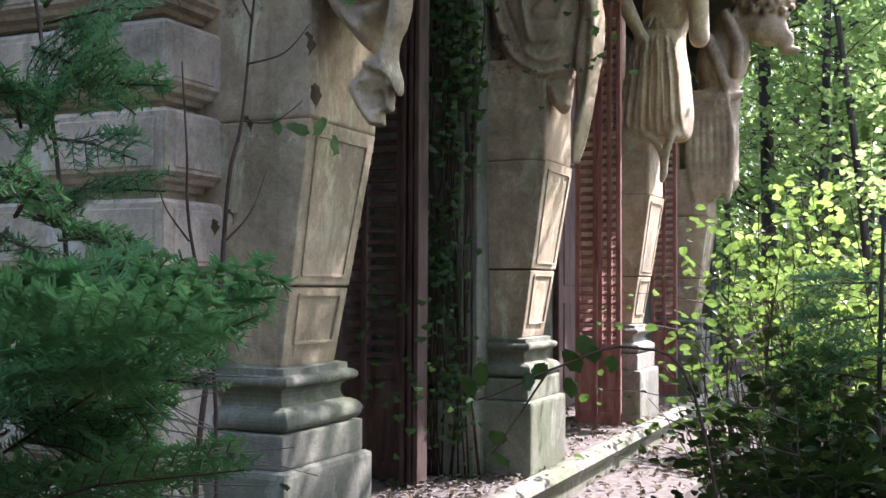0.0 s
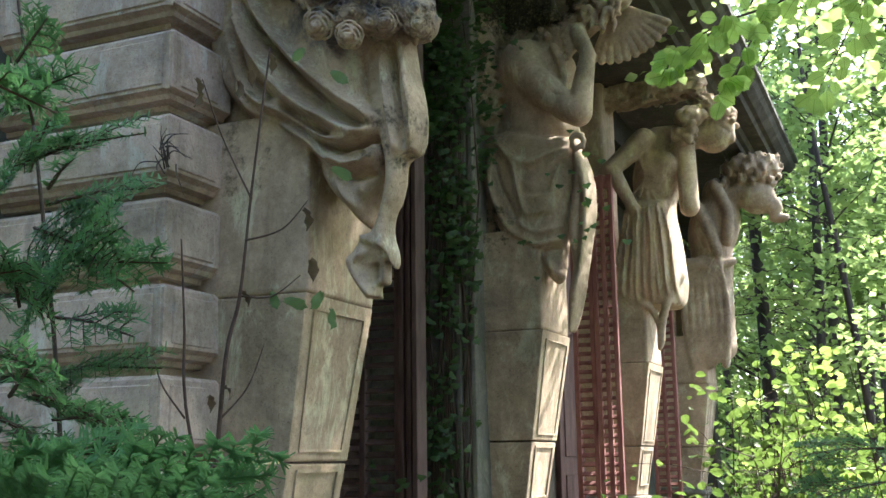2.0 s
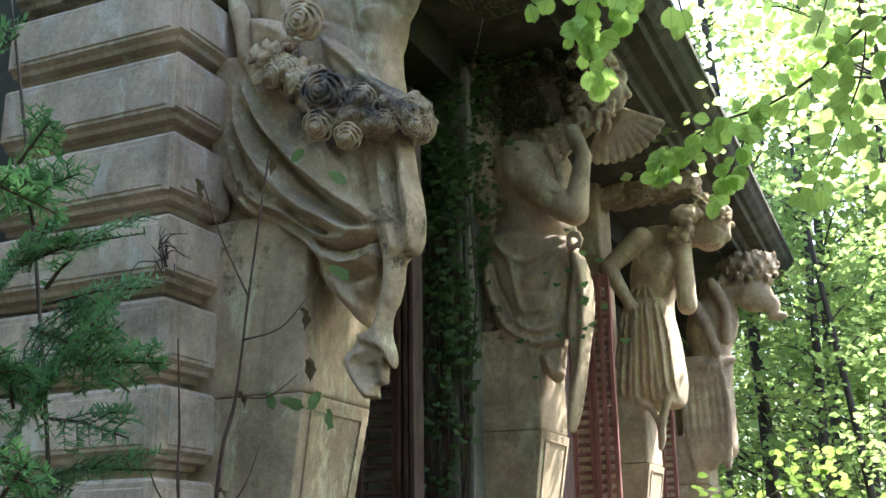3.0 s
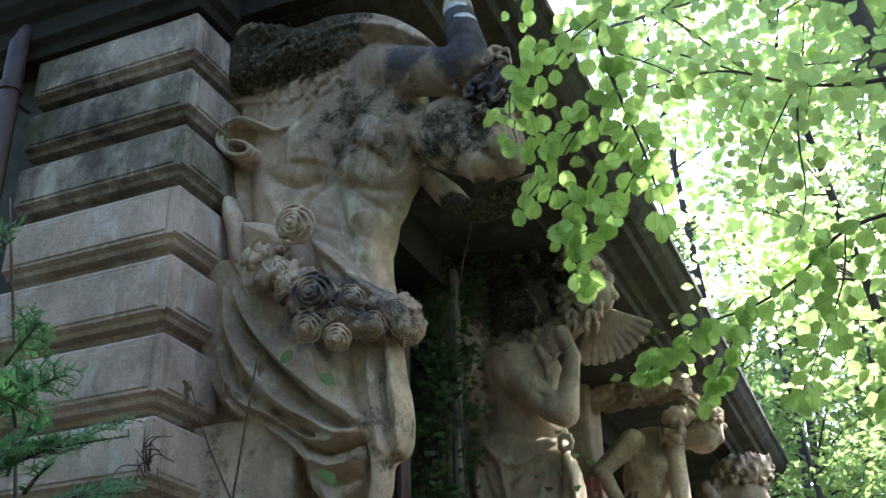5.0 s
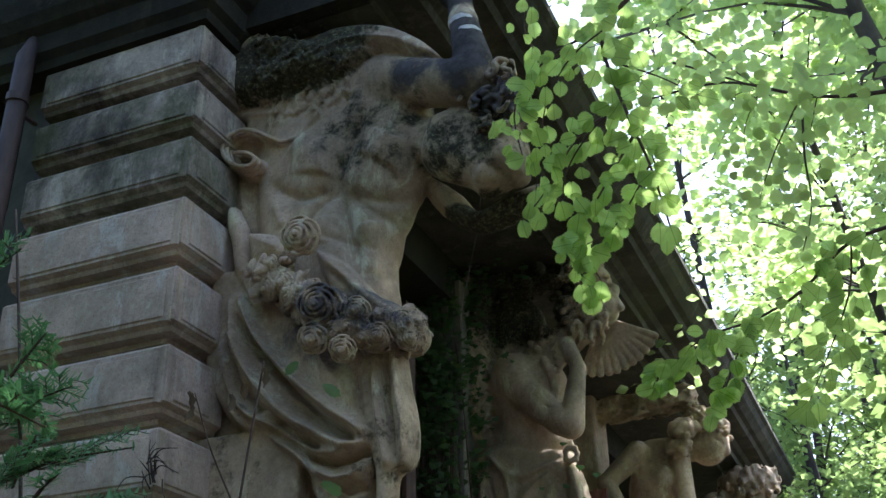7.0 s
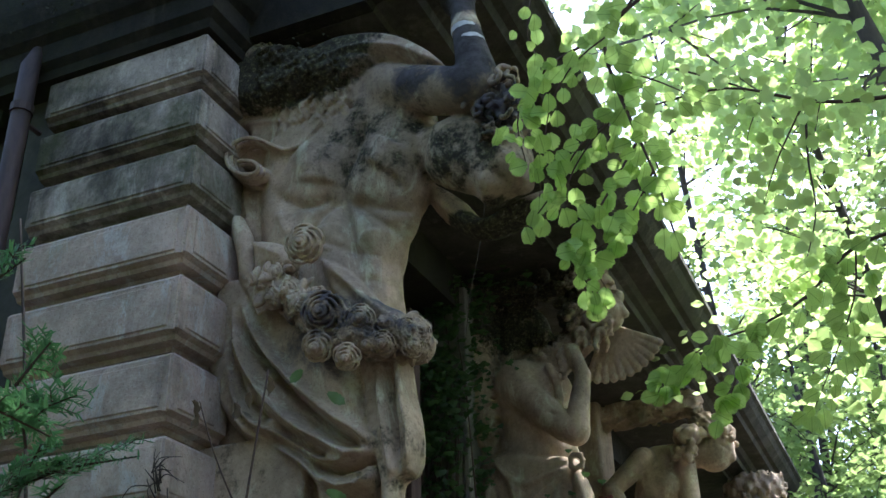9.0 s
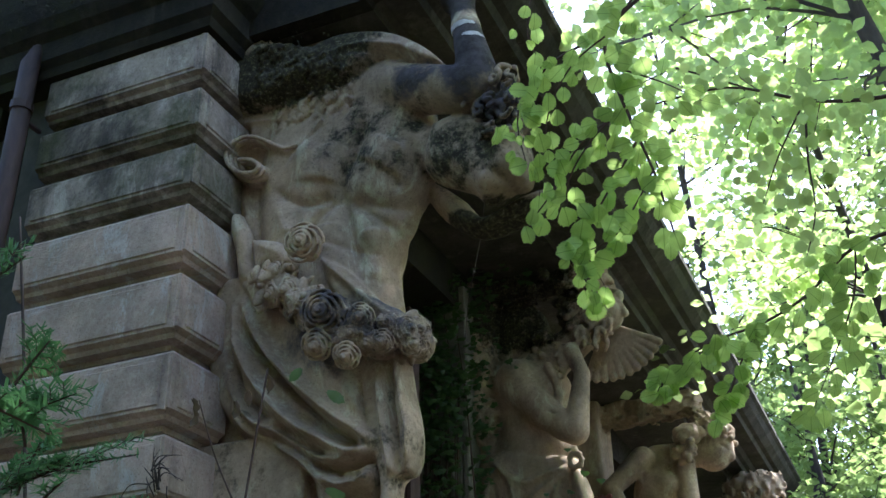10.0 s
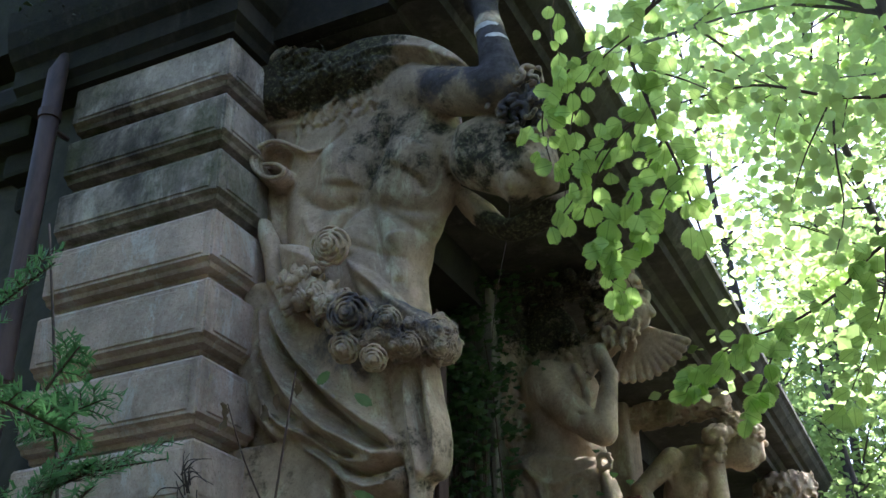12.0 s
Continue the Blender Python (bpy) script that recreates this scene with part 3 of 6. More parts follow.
        self.f[s] = -(f * (1 - h) + q * h - k * h * (1 - h))

    def berries(self, c, spread, count, r, seed, k=0.008):
        rg = random.Random(seed)
        for _ in range(count):
            p = [c[i] + max(-0.85, min(0.85, rg.gauss(0, 0.45))) * spread[i] for i in range(3)]
            q = rg.uniform(0.7, 1.2) * r
            self.egg(p, (q, q, q), k)

    def rose(self, c, r, n, k=0.006):
        """Nested whorls of petals opening along n."""
        n = Vector(n).normalized()
        a = n.cross(Vector((0, 0, 1))).normalized()
        b = n.cross(a)
        self.egg(c, (r * 0.78,) * 3, 0.008)
        for j, (rr, petals) in enumerate(((1.12, 5), (0.84, 4), (0.58, 3), (0.32, 2), (0.12, 1))):
            for m in range(petals):
                start = 2 * math.pi * m / petals + 0.7 * j + 9.0 * r
                pts = []
                for i in range(8):
                    u = i / 7
                    w = start + u * 2 * math.pi / petals * 1.3
                    q = rr * r * (1.06 - 0.26 * u + 0.10 * math.sin(math.pi * u))
                    pts.append(Vector(c) + a * math.cos(w) * q + b * math.sin(w) * q + n * r * (0.26 + 0.20 * j + 0.14 * math.sin(math.pi * u)))
                for p, q in zip(pts, pts[1:]):
                    self.limb(p, q, r * 0.085, r * 0.085, k)
                    self.limb(p - n * r * 0.16, q - n * r * 0.16, r * 0.10, r * 0.10, k)

    def shell(self):
        f = self.f.copy()
        f[0], f[-1], f[:, 0], f[:, -1], f[:, :, 0], f[:, :, -1] = (0.5,) * 6
        inside = f < 0
        n = self.n
        cell = tuple(k - 1 for k in n)
        total, count = np.zeros(cell + (3,), np.float32), np.zeros(cell, np.float32)
        corners = [(i, j, k) for i in (0, 1) for j in (0, 1) for k in (0, 1)]
        view = lambda arr, c: arr[c[0]:c[0] + cell[0], c[1]:c[1] + cell[1], c[2]:c[2] + cell[2]]
        for a in corners:
            for d in range(3):
                if a[d]:
                    continue
                b = tuple(1 if i == d else a[i] for i in range(3))
                fa, fb = view(f, a), view(f, b)
                hit = (fa < 0) != (fb < 0)
                t = np.where(hit, fa / np.where(hit, fa - fb, 1), 0)
                for i in range(3):
                    total[..., i] += hit * (a[i] + (t if i == d else 0))
                count += hit
        live = count > 0
        idx = np.full(cell, -1, np.int64)
        idx[live] = np.arange(live.sum())
        base = np.argwhere(live)
        verts = (base + total[live] / count[live][:, None]) * self.h + self.lo
        quads = []
        for d in range(3):
            u, v = (d + 1) % 3, (d + 2) % 3
            lo_s = [slice(1, k - 1) for k in n]
            lo_s[d] = slice(0, n[d] - 1)
            hi_s = list(lo_s)
            hi_s[d] = slice(1, n[d])
            A, B = inside[tuple(lo_s)], inside[tuple(hi_s)]
            e = np.argwhere(A != B)
            off = np.array([0 if i == d else 1 for i in range(3)])
            p = e + off
            flip = A[tuple(e.T)]
            du, dv = np.eye(3, dtype=int)[u], np.eye(3, dtype=int)[v]
            q = np.stack([idx[tuple((p - du * i - dv * j).T)] for i, j in ((1, 1), (0, 1), (0, 0), (1, 0))], 1)
            q[~flip] = q[~flip][:, ::-1]
            quads.append(q)
        quads = np.concatenate(quads)
        return verts, quads[(quads >= 0).all(1)]

    def skin(self, name, material, stains=(), finer=()):
        """The mesh of this clay, and of clays modelled more finely that sit on it."""
        verts, quads = self.shell()
        for other in finer:
            v, q = other.shell()
            verts, quads = np.concatenate((verts, v)), np.concatenate((quads, q + len(verts)))
        me = bpy.data.meshes.new(name)
        me.vertices.add(len(verts))
        me.vertices.foreach_set("co", verts.astype(np.float32).ravel())
        me.loops.add(quads.size)
        me.loops.foreach_set("vertex_index", quads.astype(np.int32).ravel())
        me.polygons.add(len(quads))
        me.polygons.foreach_set("loop_start", np.arange(0, quads.size, 4, dtype=np.int32))
        me.polygons.foreach_set("use_smooth", np.ones(len(quads), bool))
        me.update(calc_edges=True)
        me.validate()
        me.materials.append(material)
        for kind in ("soot", "crust_shade", "paint"):
            amount = np.zeros(len(verts), np.float32)
            for centre, size, what, most in stains:
                if what == kind:
                    q = np.sqrt((((verts - np.array(centre)) / np.array(size)) ** 2).sum(1))
                    amount = np.maximum(amount, most * np.clip(1.6 * (1.0 - q) + 0.2, 0, 1))
            me.attributes.new(kind, "FLOAT", "POINT").data.foreach_set("value", amount)
        return new(name, me)


def on_column(table, x, z, out=0.0):
    """The point of a column's camera-side face at x and z."""
    t = np.array(sorted(table))
    cx, rx, ry = (float(np.interp(z, t[:, 0], t[:, i])) for i in (1, 2, 3))
    u = max(-0.97, min(0.97, (x - cx) / rx))
    return (cx + u * rx, t[0, 4] - ry * (1 - abs(u) ** 3.2) ** (1 / 3.2) - out, z)


def rough_load(c, a, b, r, seed, count=26, amp=0.03):
    """A lumpy carved load between a and b."""
    a, b = Vector(a), Vector(b)
    c.limb(a, b, r, r, 0.03)
    rg = random.Random(seed)
    for _ in range(count // 3):
        p = a.lerp(b, rg.random()) + Vector((rg.gauss(0, 0.5), rg.gauss(0, 0.5), rg.gauss(0, 0.5))) * r * 0.9
        q = rg.uniform(0.02, 0.05)
        c.egg(p, (q * 1.4, q, q), 0.01, rg.uniform(0, 180), rg.uniform(-60, 60))
    lo = [min(p, q) - r - 0.03 for p, q in zip(a, b)]
    hi = [max(p, q) + r + 0.03 for p, q in zip(a, b)]
    c.roughen(lo, hi, amp, seed)


def between(a, b, n):
    """n curves from curve a to curve b, point by point."""
    return [[tuple(Vector(p).lerp(Vector(q), i / (n - 1))) for p, q in zip(a, b)] for i in range(n)]


def statue_rose_garland(y):
    c = Clay((-2.46, y - 0.56, 1.56), (-0.98, y + 0.34, 4.21), 0.0086)
    c.slab((-2.44, y - 0.245, 1.60), (-1.875, y + 0.245, 2.25), 0.012)
    c.slab((-2.44, y - 0.17, 2.2), (-2.10, y + 0.2, 4.05), 0.03)
    c.slab((-2.42, y - 0.15, 3.5), (-1.98, y + 0.15, 4.1), 0.04)
    # torso: breast, midline, arch of the ribs, belly
    torso = [(-2.154, 3.606), (-2.195, 3.480), (-2.199, 3.313), (-2.182, 3.121), (-2.116, 2.901), (-1.902, 2.640), (-1.604, 2.515), (-1.568, 2.689), (-1.590, 2.853), (-1.560, 2.972), (-1.506, 3.083), (-1.465, 3.199), (-1.438, 3.348), (-1.419, 3.518), (-1.480, 3.721), (-1.664, 3.900), (-1.943, 4.011), (-2.096, 3.877)]
    relief = [
        ([(-1.663, 3.493), (-1.706, 3.359), (-1.759, 3.217), (-1.725, 3.032), (-1.670, 2.827)], -0.024, 0.030, 1.5),
        ([(-1.953, 3.430), (-1.858, 3.322), (-1.868, 3.247)], 0.026, 0.085, 2.0),
        ([(-1.533, 3.360), (-1.606, 3.252)], 0.024, 0.085, 2.0),
        ([(-2.050, 3.256), (-1.929, 3.170), (-1.803, 3.178)], -0.022, 0.024, 1.4),
        ([(-1.703, 3.151), (-1.582, 3.089), (-1.440, 3.130)], -0.020, 0.026, 1.4),
        ([(-1.772, 3.164), (-1.875, 3.075), (-1.925, 2.959)], -0.020, 0.024, 1.4),
        ([(-1.723, 3.151), (-1.605, 3.039), (-1.493, 2.962)], -0.020, 0.022, 1.4),
        ([(-1.824, 3.057), (-1.825, 2.935)], 0.014, 0.045, 2.0),
        ([(-1.638, 2.998), (-1.605, 2.906), (-1.604, 2.789)], 0.024, 0.055, 2.0),
        ([(-1.847, 2.984), (-1.724, 2.935), (-1.581, 2.877)], -0.010, 0.018, 1.4),
        ([(-1.804, 3.408), (-1.816, 3.311), (-1.799, 3.228)], 0.012, 0.016, 1.3),
        ([(-1.546, 3.222), (-1.534, 3.156)], -0.012, 0.014, 1.5),
        ([(-1.472, 3.368), (-1.498, 3.221), (-1.440, 3.081)], 0.014, 0.030, 1.6),
        ([(-2.032, 3.161), (-1.987, 3.048)], 0.012, 0.022, 1.6), ([(-1.490, 2.809), (-1.536, 2.706)], 0.012, 0.022, 1.6),
    ]
    c.layer(torso, y - 0.08, 0.17, 0.15, [(p, h * 1.7, w, q) for p, h, w, q in relief], 0.02)
    # raised arm with its bent elbow, hand under the cornice
    c.egg((-1.566, y - 0.160, 3.672), (0.115, 0.12, 0.11), 0.05)
    c.limb((-1.514, y - 0.200, 3.623), (-1.227, y - 0.250, 3.496), 0.104, 0.092, 0.03)
    c.egg((-1.183, y - 0.260, 3.496), (0.092, 0.090, 0.094), 0.03)
    c.limb((-1.171, y - 0.260, 3.556), (-1.225, y - 0.220, 3.815), 0.078, 0.056, 0.02)
    c.limb((-1.225, y - 0.220, 3.815), (-1.256, y - 0.180, 3.979), 0.056, 0.050, 0.02)
    c.limb((-1.256, y - 0.180, 3.979), (-1.286, y - 0.140, 4.052), 0.050, 0.075, 0.02)
    c.cut((-1.358, y - 0.355, 3.404), (-1.186, y - 0.350, 3.442), 0.004, 0.003, 0.02)
    # bowed head in profile: neck, cheek, brow, nose, chin
    c.limb((-1.536, y - 0.080, 3.403), (-1.313, y - 0.120, 3.302), 0.125, 0.098, 0.04)
    face = [(-1.397, 3.420), (-1.263, 3.441), (-1.092, 3.362), (-1.016, 3.237), (-1.012, 3.098), (-1.054, 3.056), (-1.094, 3.057), (-1.134, 3.044), (-1.166, 3.033), (-1.202, 3.042), (-1.240, 3.091), (-1.303, 3.128), (-1.391, 3.182), (-1.436, 3.261)]
    c.layer(face, y - 0.14, 0.125, 0.10, [
        ([(-1.114, 3.200), (-1.042, 3.123), (-1.015, 3.037)], 0.016, 0.018, 1.5),
        ([(-1.134, 3.113), (-1.082, 3.070), (-1.050, 3.028)], -0.030, 0.016, 1.5),
        ([(-1.191, 3.086), (-1.153, 3.047)], 0.018, 0.040, 2.0),
        ([(-1.167, 3.015), (-1.128, 3.016), (-1.099, 2.997)], -0.018, 0.010, 1.4),
        ([(-1.148, 2.961), (-1.115, 2.975)], 0.012, 0.014, 1.5),
        ([(-1.326, 3.306), (-1.300, 3.185), (-1.343, 3.128)], -0.014, 0.014, 1.4),
        ([(-1.255, 3.147), (-1.227, 3.067)], -0.010, 0.016, 1.5),
    ], 0.014)
    veil = [(-1.525, 3.317), (-1.451, 3.265), (-1.356, 3.182), (-1.266, 3.067), (-1.177, 3.084), (-1.091, 3.111), (-0.980, 3.117), (-1.017, 3.043), (-1.120, 3.006), (-1.281, 2.992), (-1.403, 3.077), (-1.490, 3.197)]
    c.layer(veil, y + 0.02, 0.10, 0.06, [([(-1.409, 3.160), (-1.297, 3.007), (-1.118, 2.974)], 0.014, 0.02, 1.4), ([(-1.184, 3.002), (-1.049, 3.016)], -0.012, 0.02, 1.4)], 0.012)
    c.egg((-1.108, y - 0.060, 3.408), (0.10, 0.12, 0.10), 0.03)
    hair = Clay((-1.50, y - 0.44, 3.22), (-1.00, y + 0.02, 3.80), 0.0055)
    hair.egg((-1.094, y - 0.100, 3.379), (0.10, 0.10, 0.10), 0.02)
    rg = random.Random(5)
    for i in range(62):
        p = Vector((-1.079, y - 0.170, 3.383)) + Vector((rg.gauss(0, 0.052), -abs(rg.gauss(0, 0.04)) - 0.05, rg.gauss(0, 0.048)))
        w, q = rg.uniform(0, 6), rg.uniform(0.018, 0.030)
        hair.fold([p + Vector((math.cos(w + n * 1.3) * q, -0.010 * n, math.sin(w + n * 1.3) * q)) for n in range(4)], 0.012, 0.009, 0.003)
    hair.berries((-1.124, y - 0.290, 3.229), (0.045, 0.025, 0.050), 70, 0.0125, 4, 0.002)
    hair.berries((-0.979, y - 0.270, 3.214), (0.03, 0.03, 0.07), 40, 0.016, 9, 0.003)
    # weathered load on the shoulders, bands of cloth over it
    load = [(-2.342, 4.086), (-2.103, 4.035), (-1.873, 3.918), (-1.603, 3.807), (-1.603, 3.737), (-1.733, 3.694), (-1.893, 3.694), (-2.016, 3.699), (-2.141, 3.694), (-2.270, 3.714), (-2.329, 3.774), (-2.302, 3.880), (-2.340, 3.985)]
    c.layer(load, y - 0.16, 0.15, 0.07, [([(-2.203, 3.693), (-2.108, 3.735), (-2.088, 3.861)], 0.03, 0.03, 1.4), ([(-2.021, 3.650), (-1.972, 3.764), (-1.812, 3.767)], 0.035, 0.035, 1.4), ([(-2.172, 3.860), (-2.033, 3.872)], -0.03, 0.03, 1.4), ([(-1.888, 3.664), (-1.705, 3.675)], -0.03, 0.025, 1.4)], 0.02)
    lo, hi = (-2.180, y - 0.420, 3.539), (-1.690, y - 0.000, 4.059)
    c.roughen(lo, hi, 0.009, 11, 46)
    c.roughen(lo, hi, 0.008, 12, 110)
    c.roughen(lo, hi, 0.005, 13, 210)
    band = [(-1.927, 3.914), (-1.769, 3.943), (-1.557, 3.888), (-1.400, 3.771), (-1.314, 3.652), (-1.402, 3.659), (-1.476, 3.718), (-1.608, 3.757), (-1.739, 3.761), (-1.851, 3.764)]
    c.layer(band, y - 0.20, 0.10, 0.04, [([(-1.813, 3.826), (-1.655, 3.823), (-1.477, 3.755), (-1.331, 3.627)], 0.022, 0.014, 1.3), ([(-1.811, 3.762), (-1.655, 3.771), (-1.502, 3.724), (-1.404, 3.657)], 0.018, 0.011, 1.3), ([(-1.785, 3.782), (-1.603, 3.776), (-1.428, 3.698)], -0.022, 0.010, 1.4)], 0.01)
    c.slab((-2.38, y - 0.18, 3.86), (-1.80, y, 4.06), 0.05, 0.03)
    # cloth slung behind the shoulder, its end rolled into a volute
    c.layer([(-2.376, 3.790), (-2.118, 3.733), (-1.895, 3.728), (-1.819, 3.741), (-1.891, 3.591), (-1.996, 3.518), (-2.106, 3.513), (-2.151, 3.346), (-2.139, 3.052), (-2.283, 3.191), (-2.331, 3.450), (-2.253, 3.628), (-2.389, 3.698)], y - 0.10, 0.11, 0.05, [
        ([(-1.826, 3.640), (-1.889, 3.519), (-1.994, 3.481)], 0.030, 0.018, 1.3), ([(-1.960, 3.640), (-1.997, 3.552), (-2.064, 3.530)], 0.030, 0.016, 1.3), ([(-1.879, 3.614), (-1.942, 3.521)], -0.03, 0.014, 1.4),
        ([(-2.013, 3.613), (-2.182, 3.656), (-2.325, 3.671)], 0.022, 0.014, 1.4), ([(-2.175, 3.341), (-2.125, 3.195), (-2.111, 3.063)], 0.020, 0.012, 1.4), ([(-2.228, 3.328), (-2.197, 3.161)], 0.016, 0.012, 1.4)], 0.012)
    roll = smooth_line([(-1.853, y - 0.260, 3.539), (-1.923, y - 0.270, 3.453), (-2.000, y - 0.280, 3.431), (-2.071, y - 0.290, 3.473), (-2.149, y - 0.300, 3.518), (-2.219, y - 0.310, 3.516), (-2.258, y - 0.320, 3.466), (-2.241, y - 0.320, 3.396), (-2.177, y - 0.320, 3.340), (-2.124, y - 0.310, 3.334), (-2.102, y - 0.310, 3.359), (-2.149, y - 0.300, 3.405), (-2.214, y - 0.290, 3.430)], 4)
    for p, q in zip(roll, roll[1:]):
        for n, r in ((0.0, 0.0095), (0.03, 0.012), (0.06, 0.014), (0.10, 0.017)):
            c.limb((p.x, p.y + n, p.z), (q.x, q.y + n, q.z), r, r, 0.004)
    c.egg((-2.263, y - 0.200, 3.501), (0.060, 0.05, 0.055), 0.01)
    # arm hanging at the side, fingers in the cloth
    c.layer([(-2.214, 3.197), (-2.153, 3.088), (-2.123, 2.956), (-2.091, 2.851), (-2.066, 2.774), (-2.100, 2.757), (-2.150, 2.820), (-2.191, 2.897), (-2.216, 3.015), (-2.245, 3.111), (-2.245, 3.184)], y - 0.24, 0.050, 0.045, [([(-2.172, 2.871), (-2.084, 2.856)], -0.012, 0.008, 1.5)], 0.008)
    for n in range(4):
        c.limb((lambda p: (p[0] + 0.016 * n, p[1], p[2]))((-2.106, y - 0.300, 2.816)), (lambda p: (p[0] + 0.020 * n, p[1], p[2] + 0.008 * n))((-2.045, y - 0.320, 2.699)), 0.013, 0.010, 0.004)
    # cloth drawn across the hip: long curved folds that gather at one point, a turned-up hem
    skirt = [(-2.308, 2.945), (-2.338, 2.768), (-2.338, 2.601), (-2.295, 2.449), (-2.218, 2.328), (-2.148, 2.255), (-2.028, 2.211), (-1.926, 2.124), (-1.859, 2.043), (-1.816, 1.954), (-1.748, 1.881), (-1.685, 1.822), (-1.659, 1.892), (-1.606, 1.967), (-1.578, 2.086), (-1.568, 2.273), (-1.603, 2.472), (-1.625, 2.609), (-1.839, 2.788), (-2.092, 2.912)]
    flow = [
        ([(-2.155, 2.780), (-2.028, 2.557), (-1.877, 2.391), (-1.739, 2.264), (-1.632, 2.186), (-1.593, 2.148)], 0.052, 0.024, 1.25),
        ([(-2.156, 2.694), (-2.027, 2.504), (-1.895, 2.351), (-1.761, 2.230), (-1.650, 2.160)], -0.050, 0.017, 1.4),
        ([(-2.194, 2.766), (-2.136, 2.568), (-2.043, 2.412), (-1.921, 2.279), (-1.791, 2.189), (-1.667, 2.118), (-1.606, 2.130)], 0.050, 0.021, 1.25),
        ([(-1.967, 2.265), (-1.873, 2.188), (-1.782, 2.138)], -0.036, 0.015, 1.4),
        ([(-2.205, 2.551), (-2.160, 2.410), (-2.068, 2.293), (-1.955, 2.234), (-1.854, 2.165), (-1.781, 2.118), (-1.682, 2.100), (-1.615, 2.119)], 0.036, 0.016, 1.25),
        ([(-2.170, 2.533), (-2.115, 2.403), (-2.016, 2.300)], -0.030, 0.012, 1.4),
        ([(-1.826, 2.116), (-1.737, 2.083), (-1.638, 2.090), (-1.598, 2.108)], -0.038, 0.015, 1.4),
        ([(-2.168, 2.374), (-2.090, 2.258), (-1.965, 2.185), (-1.860, 2.116), (-1.780, 2.033)], 0.030, 0.014, 1.3),
    ]
    flow += [
        ([(-1.785, 2.059), (-1.710, 2.016), (-1.627, 2.025), (-1.585, 2.067)], 0.038, 0.017, 1.3),
        ([(-1.753, 2.005), (-1.692, 1.974), (-1.617, 1.988)], -0.022, 0.016, 1.4),
        ([(-1.758, 1.986), (-1.709, 1.901), (-1.616, 1.804)], 0.026, 0.012, 1.3),
        ([(-2.012, 2.173), (-1.894, 2.115), (-1.825, 2.034)], -0.030, 0.012, 1.5),
        ([(-1.931, 2.667), (-1.809, 2.448), (-1.650, 2.274)], 0.020, 0.060, 2.0),
        ([(-1.640, 2.397), (-1.624, 2.270), (-1.598, 2.185)], -0.030, 0.015, 1.5),
        ([(-2.215, 2.655), (-2.188, 2.492), (-2.138, 2.374)], -0.020, 0.010, 1.4),
    ]
    flow += [
        ([(-2.122, 2.592), (-1.971, 2.407), (-1.829, 2.278), (-1.689, 2.194)], 0.012, 0.010, 1.3), ([(-2.041, 2.358), (-1.902, 2.241), (-1.801, 2.198)], 0.014, 0.009, 1.3), ([(-2.155, 2.475), (-2.084, 2.354), (-1.967, 2.265)], 0.014, 0.009, 1.3),
        ([(-1.923, 2.339), (-1.783, 2.221), (-1.667, 2.150)], -0.014, 0.009, 1.3), ([(-2.074, 2.266), (-1.919, 2.187), (-1.822, 2.111)], -0.016, 0.009, 1.3), ([(-1.710, 2.064), (-1.645, 2.063), (-1.602, 2.085)], 0.014, 0.009, 1.3),
        ([(-1.834, 2.539), (-1.717, 2.369), (-1.628, 2.250)], 0.012, 0.012, 1.3), ([(-1.670, 1.955), (-1.648, 1.855)], 0.012, 0.012, 1.3), ([(-2.172, 2.601), (-2.143, 2.484), (-2.090, 2.388)], 0.016, 0.008, 1.3),
    ]
    c.layer(skirt, y - 0.11, 0.145, 0.042, [(p, h * (1.75 if h > 0 else 2.0), w * 0.95, q) for p, h, w, q in flow], 0.006)
    # shadowed underside of the hem
    c.layer([(-2.057, 2.183), (-1.937, 2.150), (-1.843, 2.054), (-1.774, 1.924), (-1.685, 1.834), (-1.653, 1.792), (-1.751, 1.861), (-1.842, 1.982), (-1.959, 2.090)], y - 0.06, 0.11, 0.03, [], 0.006)
    # end of the cloth falling straight, in narrow pleats, down over the block
    fall = [(-1.661, 2.501), (-1.553, 2.502), (-1.501, 2.478), (-1.480, 2.342), (-1.458, 2.250), (-1.450, 2.163), (-1.458, 2.084), (-1.475, 2.043), (-1.522, 2.029), (-1.531, 1.955), (-1.548, 1.888), (-1.570, 1.842), (-1.578, 1.784), (-1.558, 1.702), (-1.562, 1.653), (-1.587, 1.704), (-1.642, 1.729), (-1.676, 1.747), (-1.685, 1.783), (-1.634, 1.798), (-1.599, 1.894), (-1.586, 2.001), (-1.607, 2.105), (-1.634, 2.211), (-1.652, 2.339)]
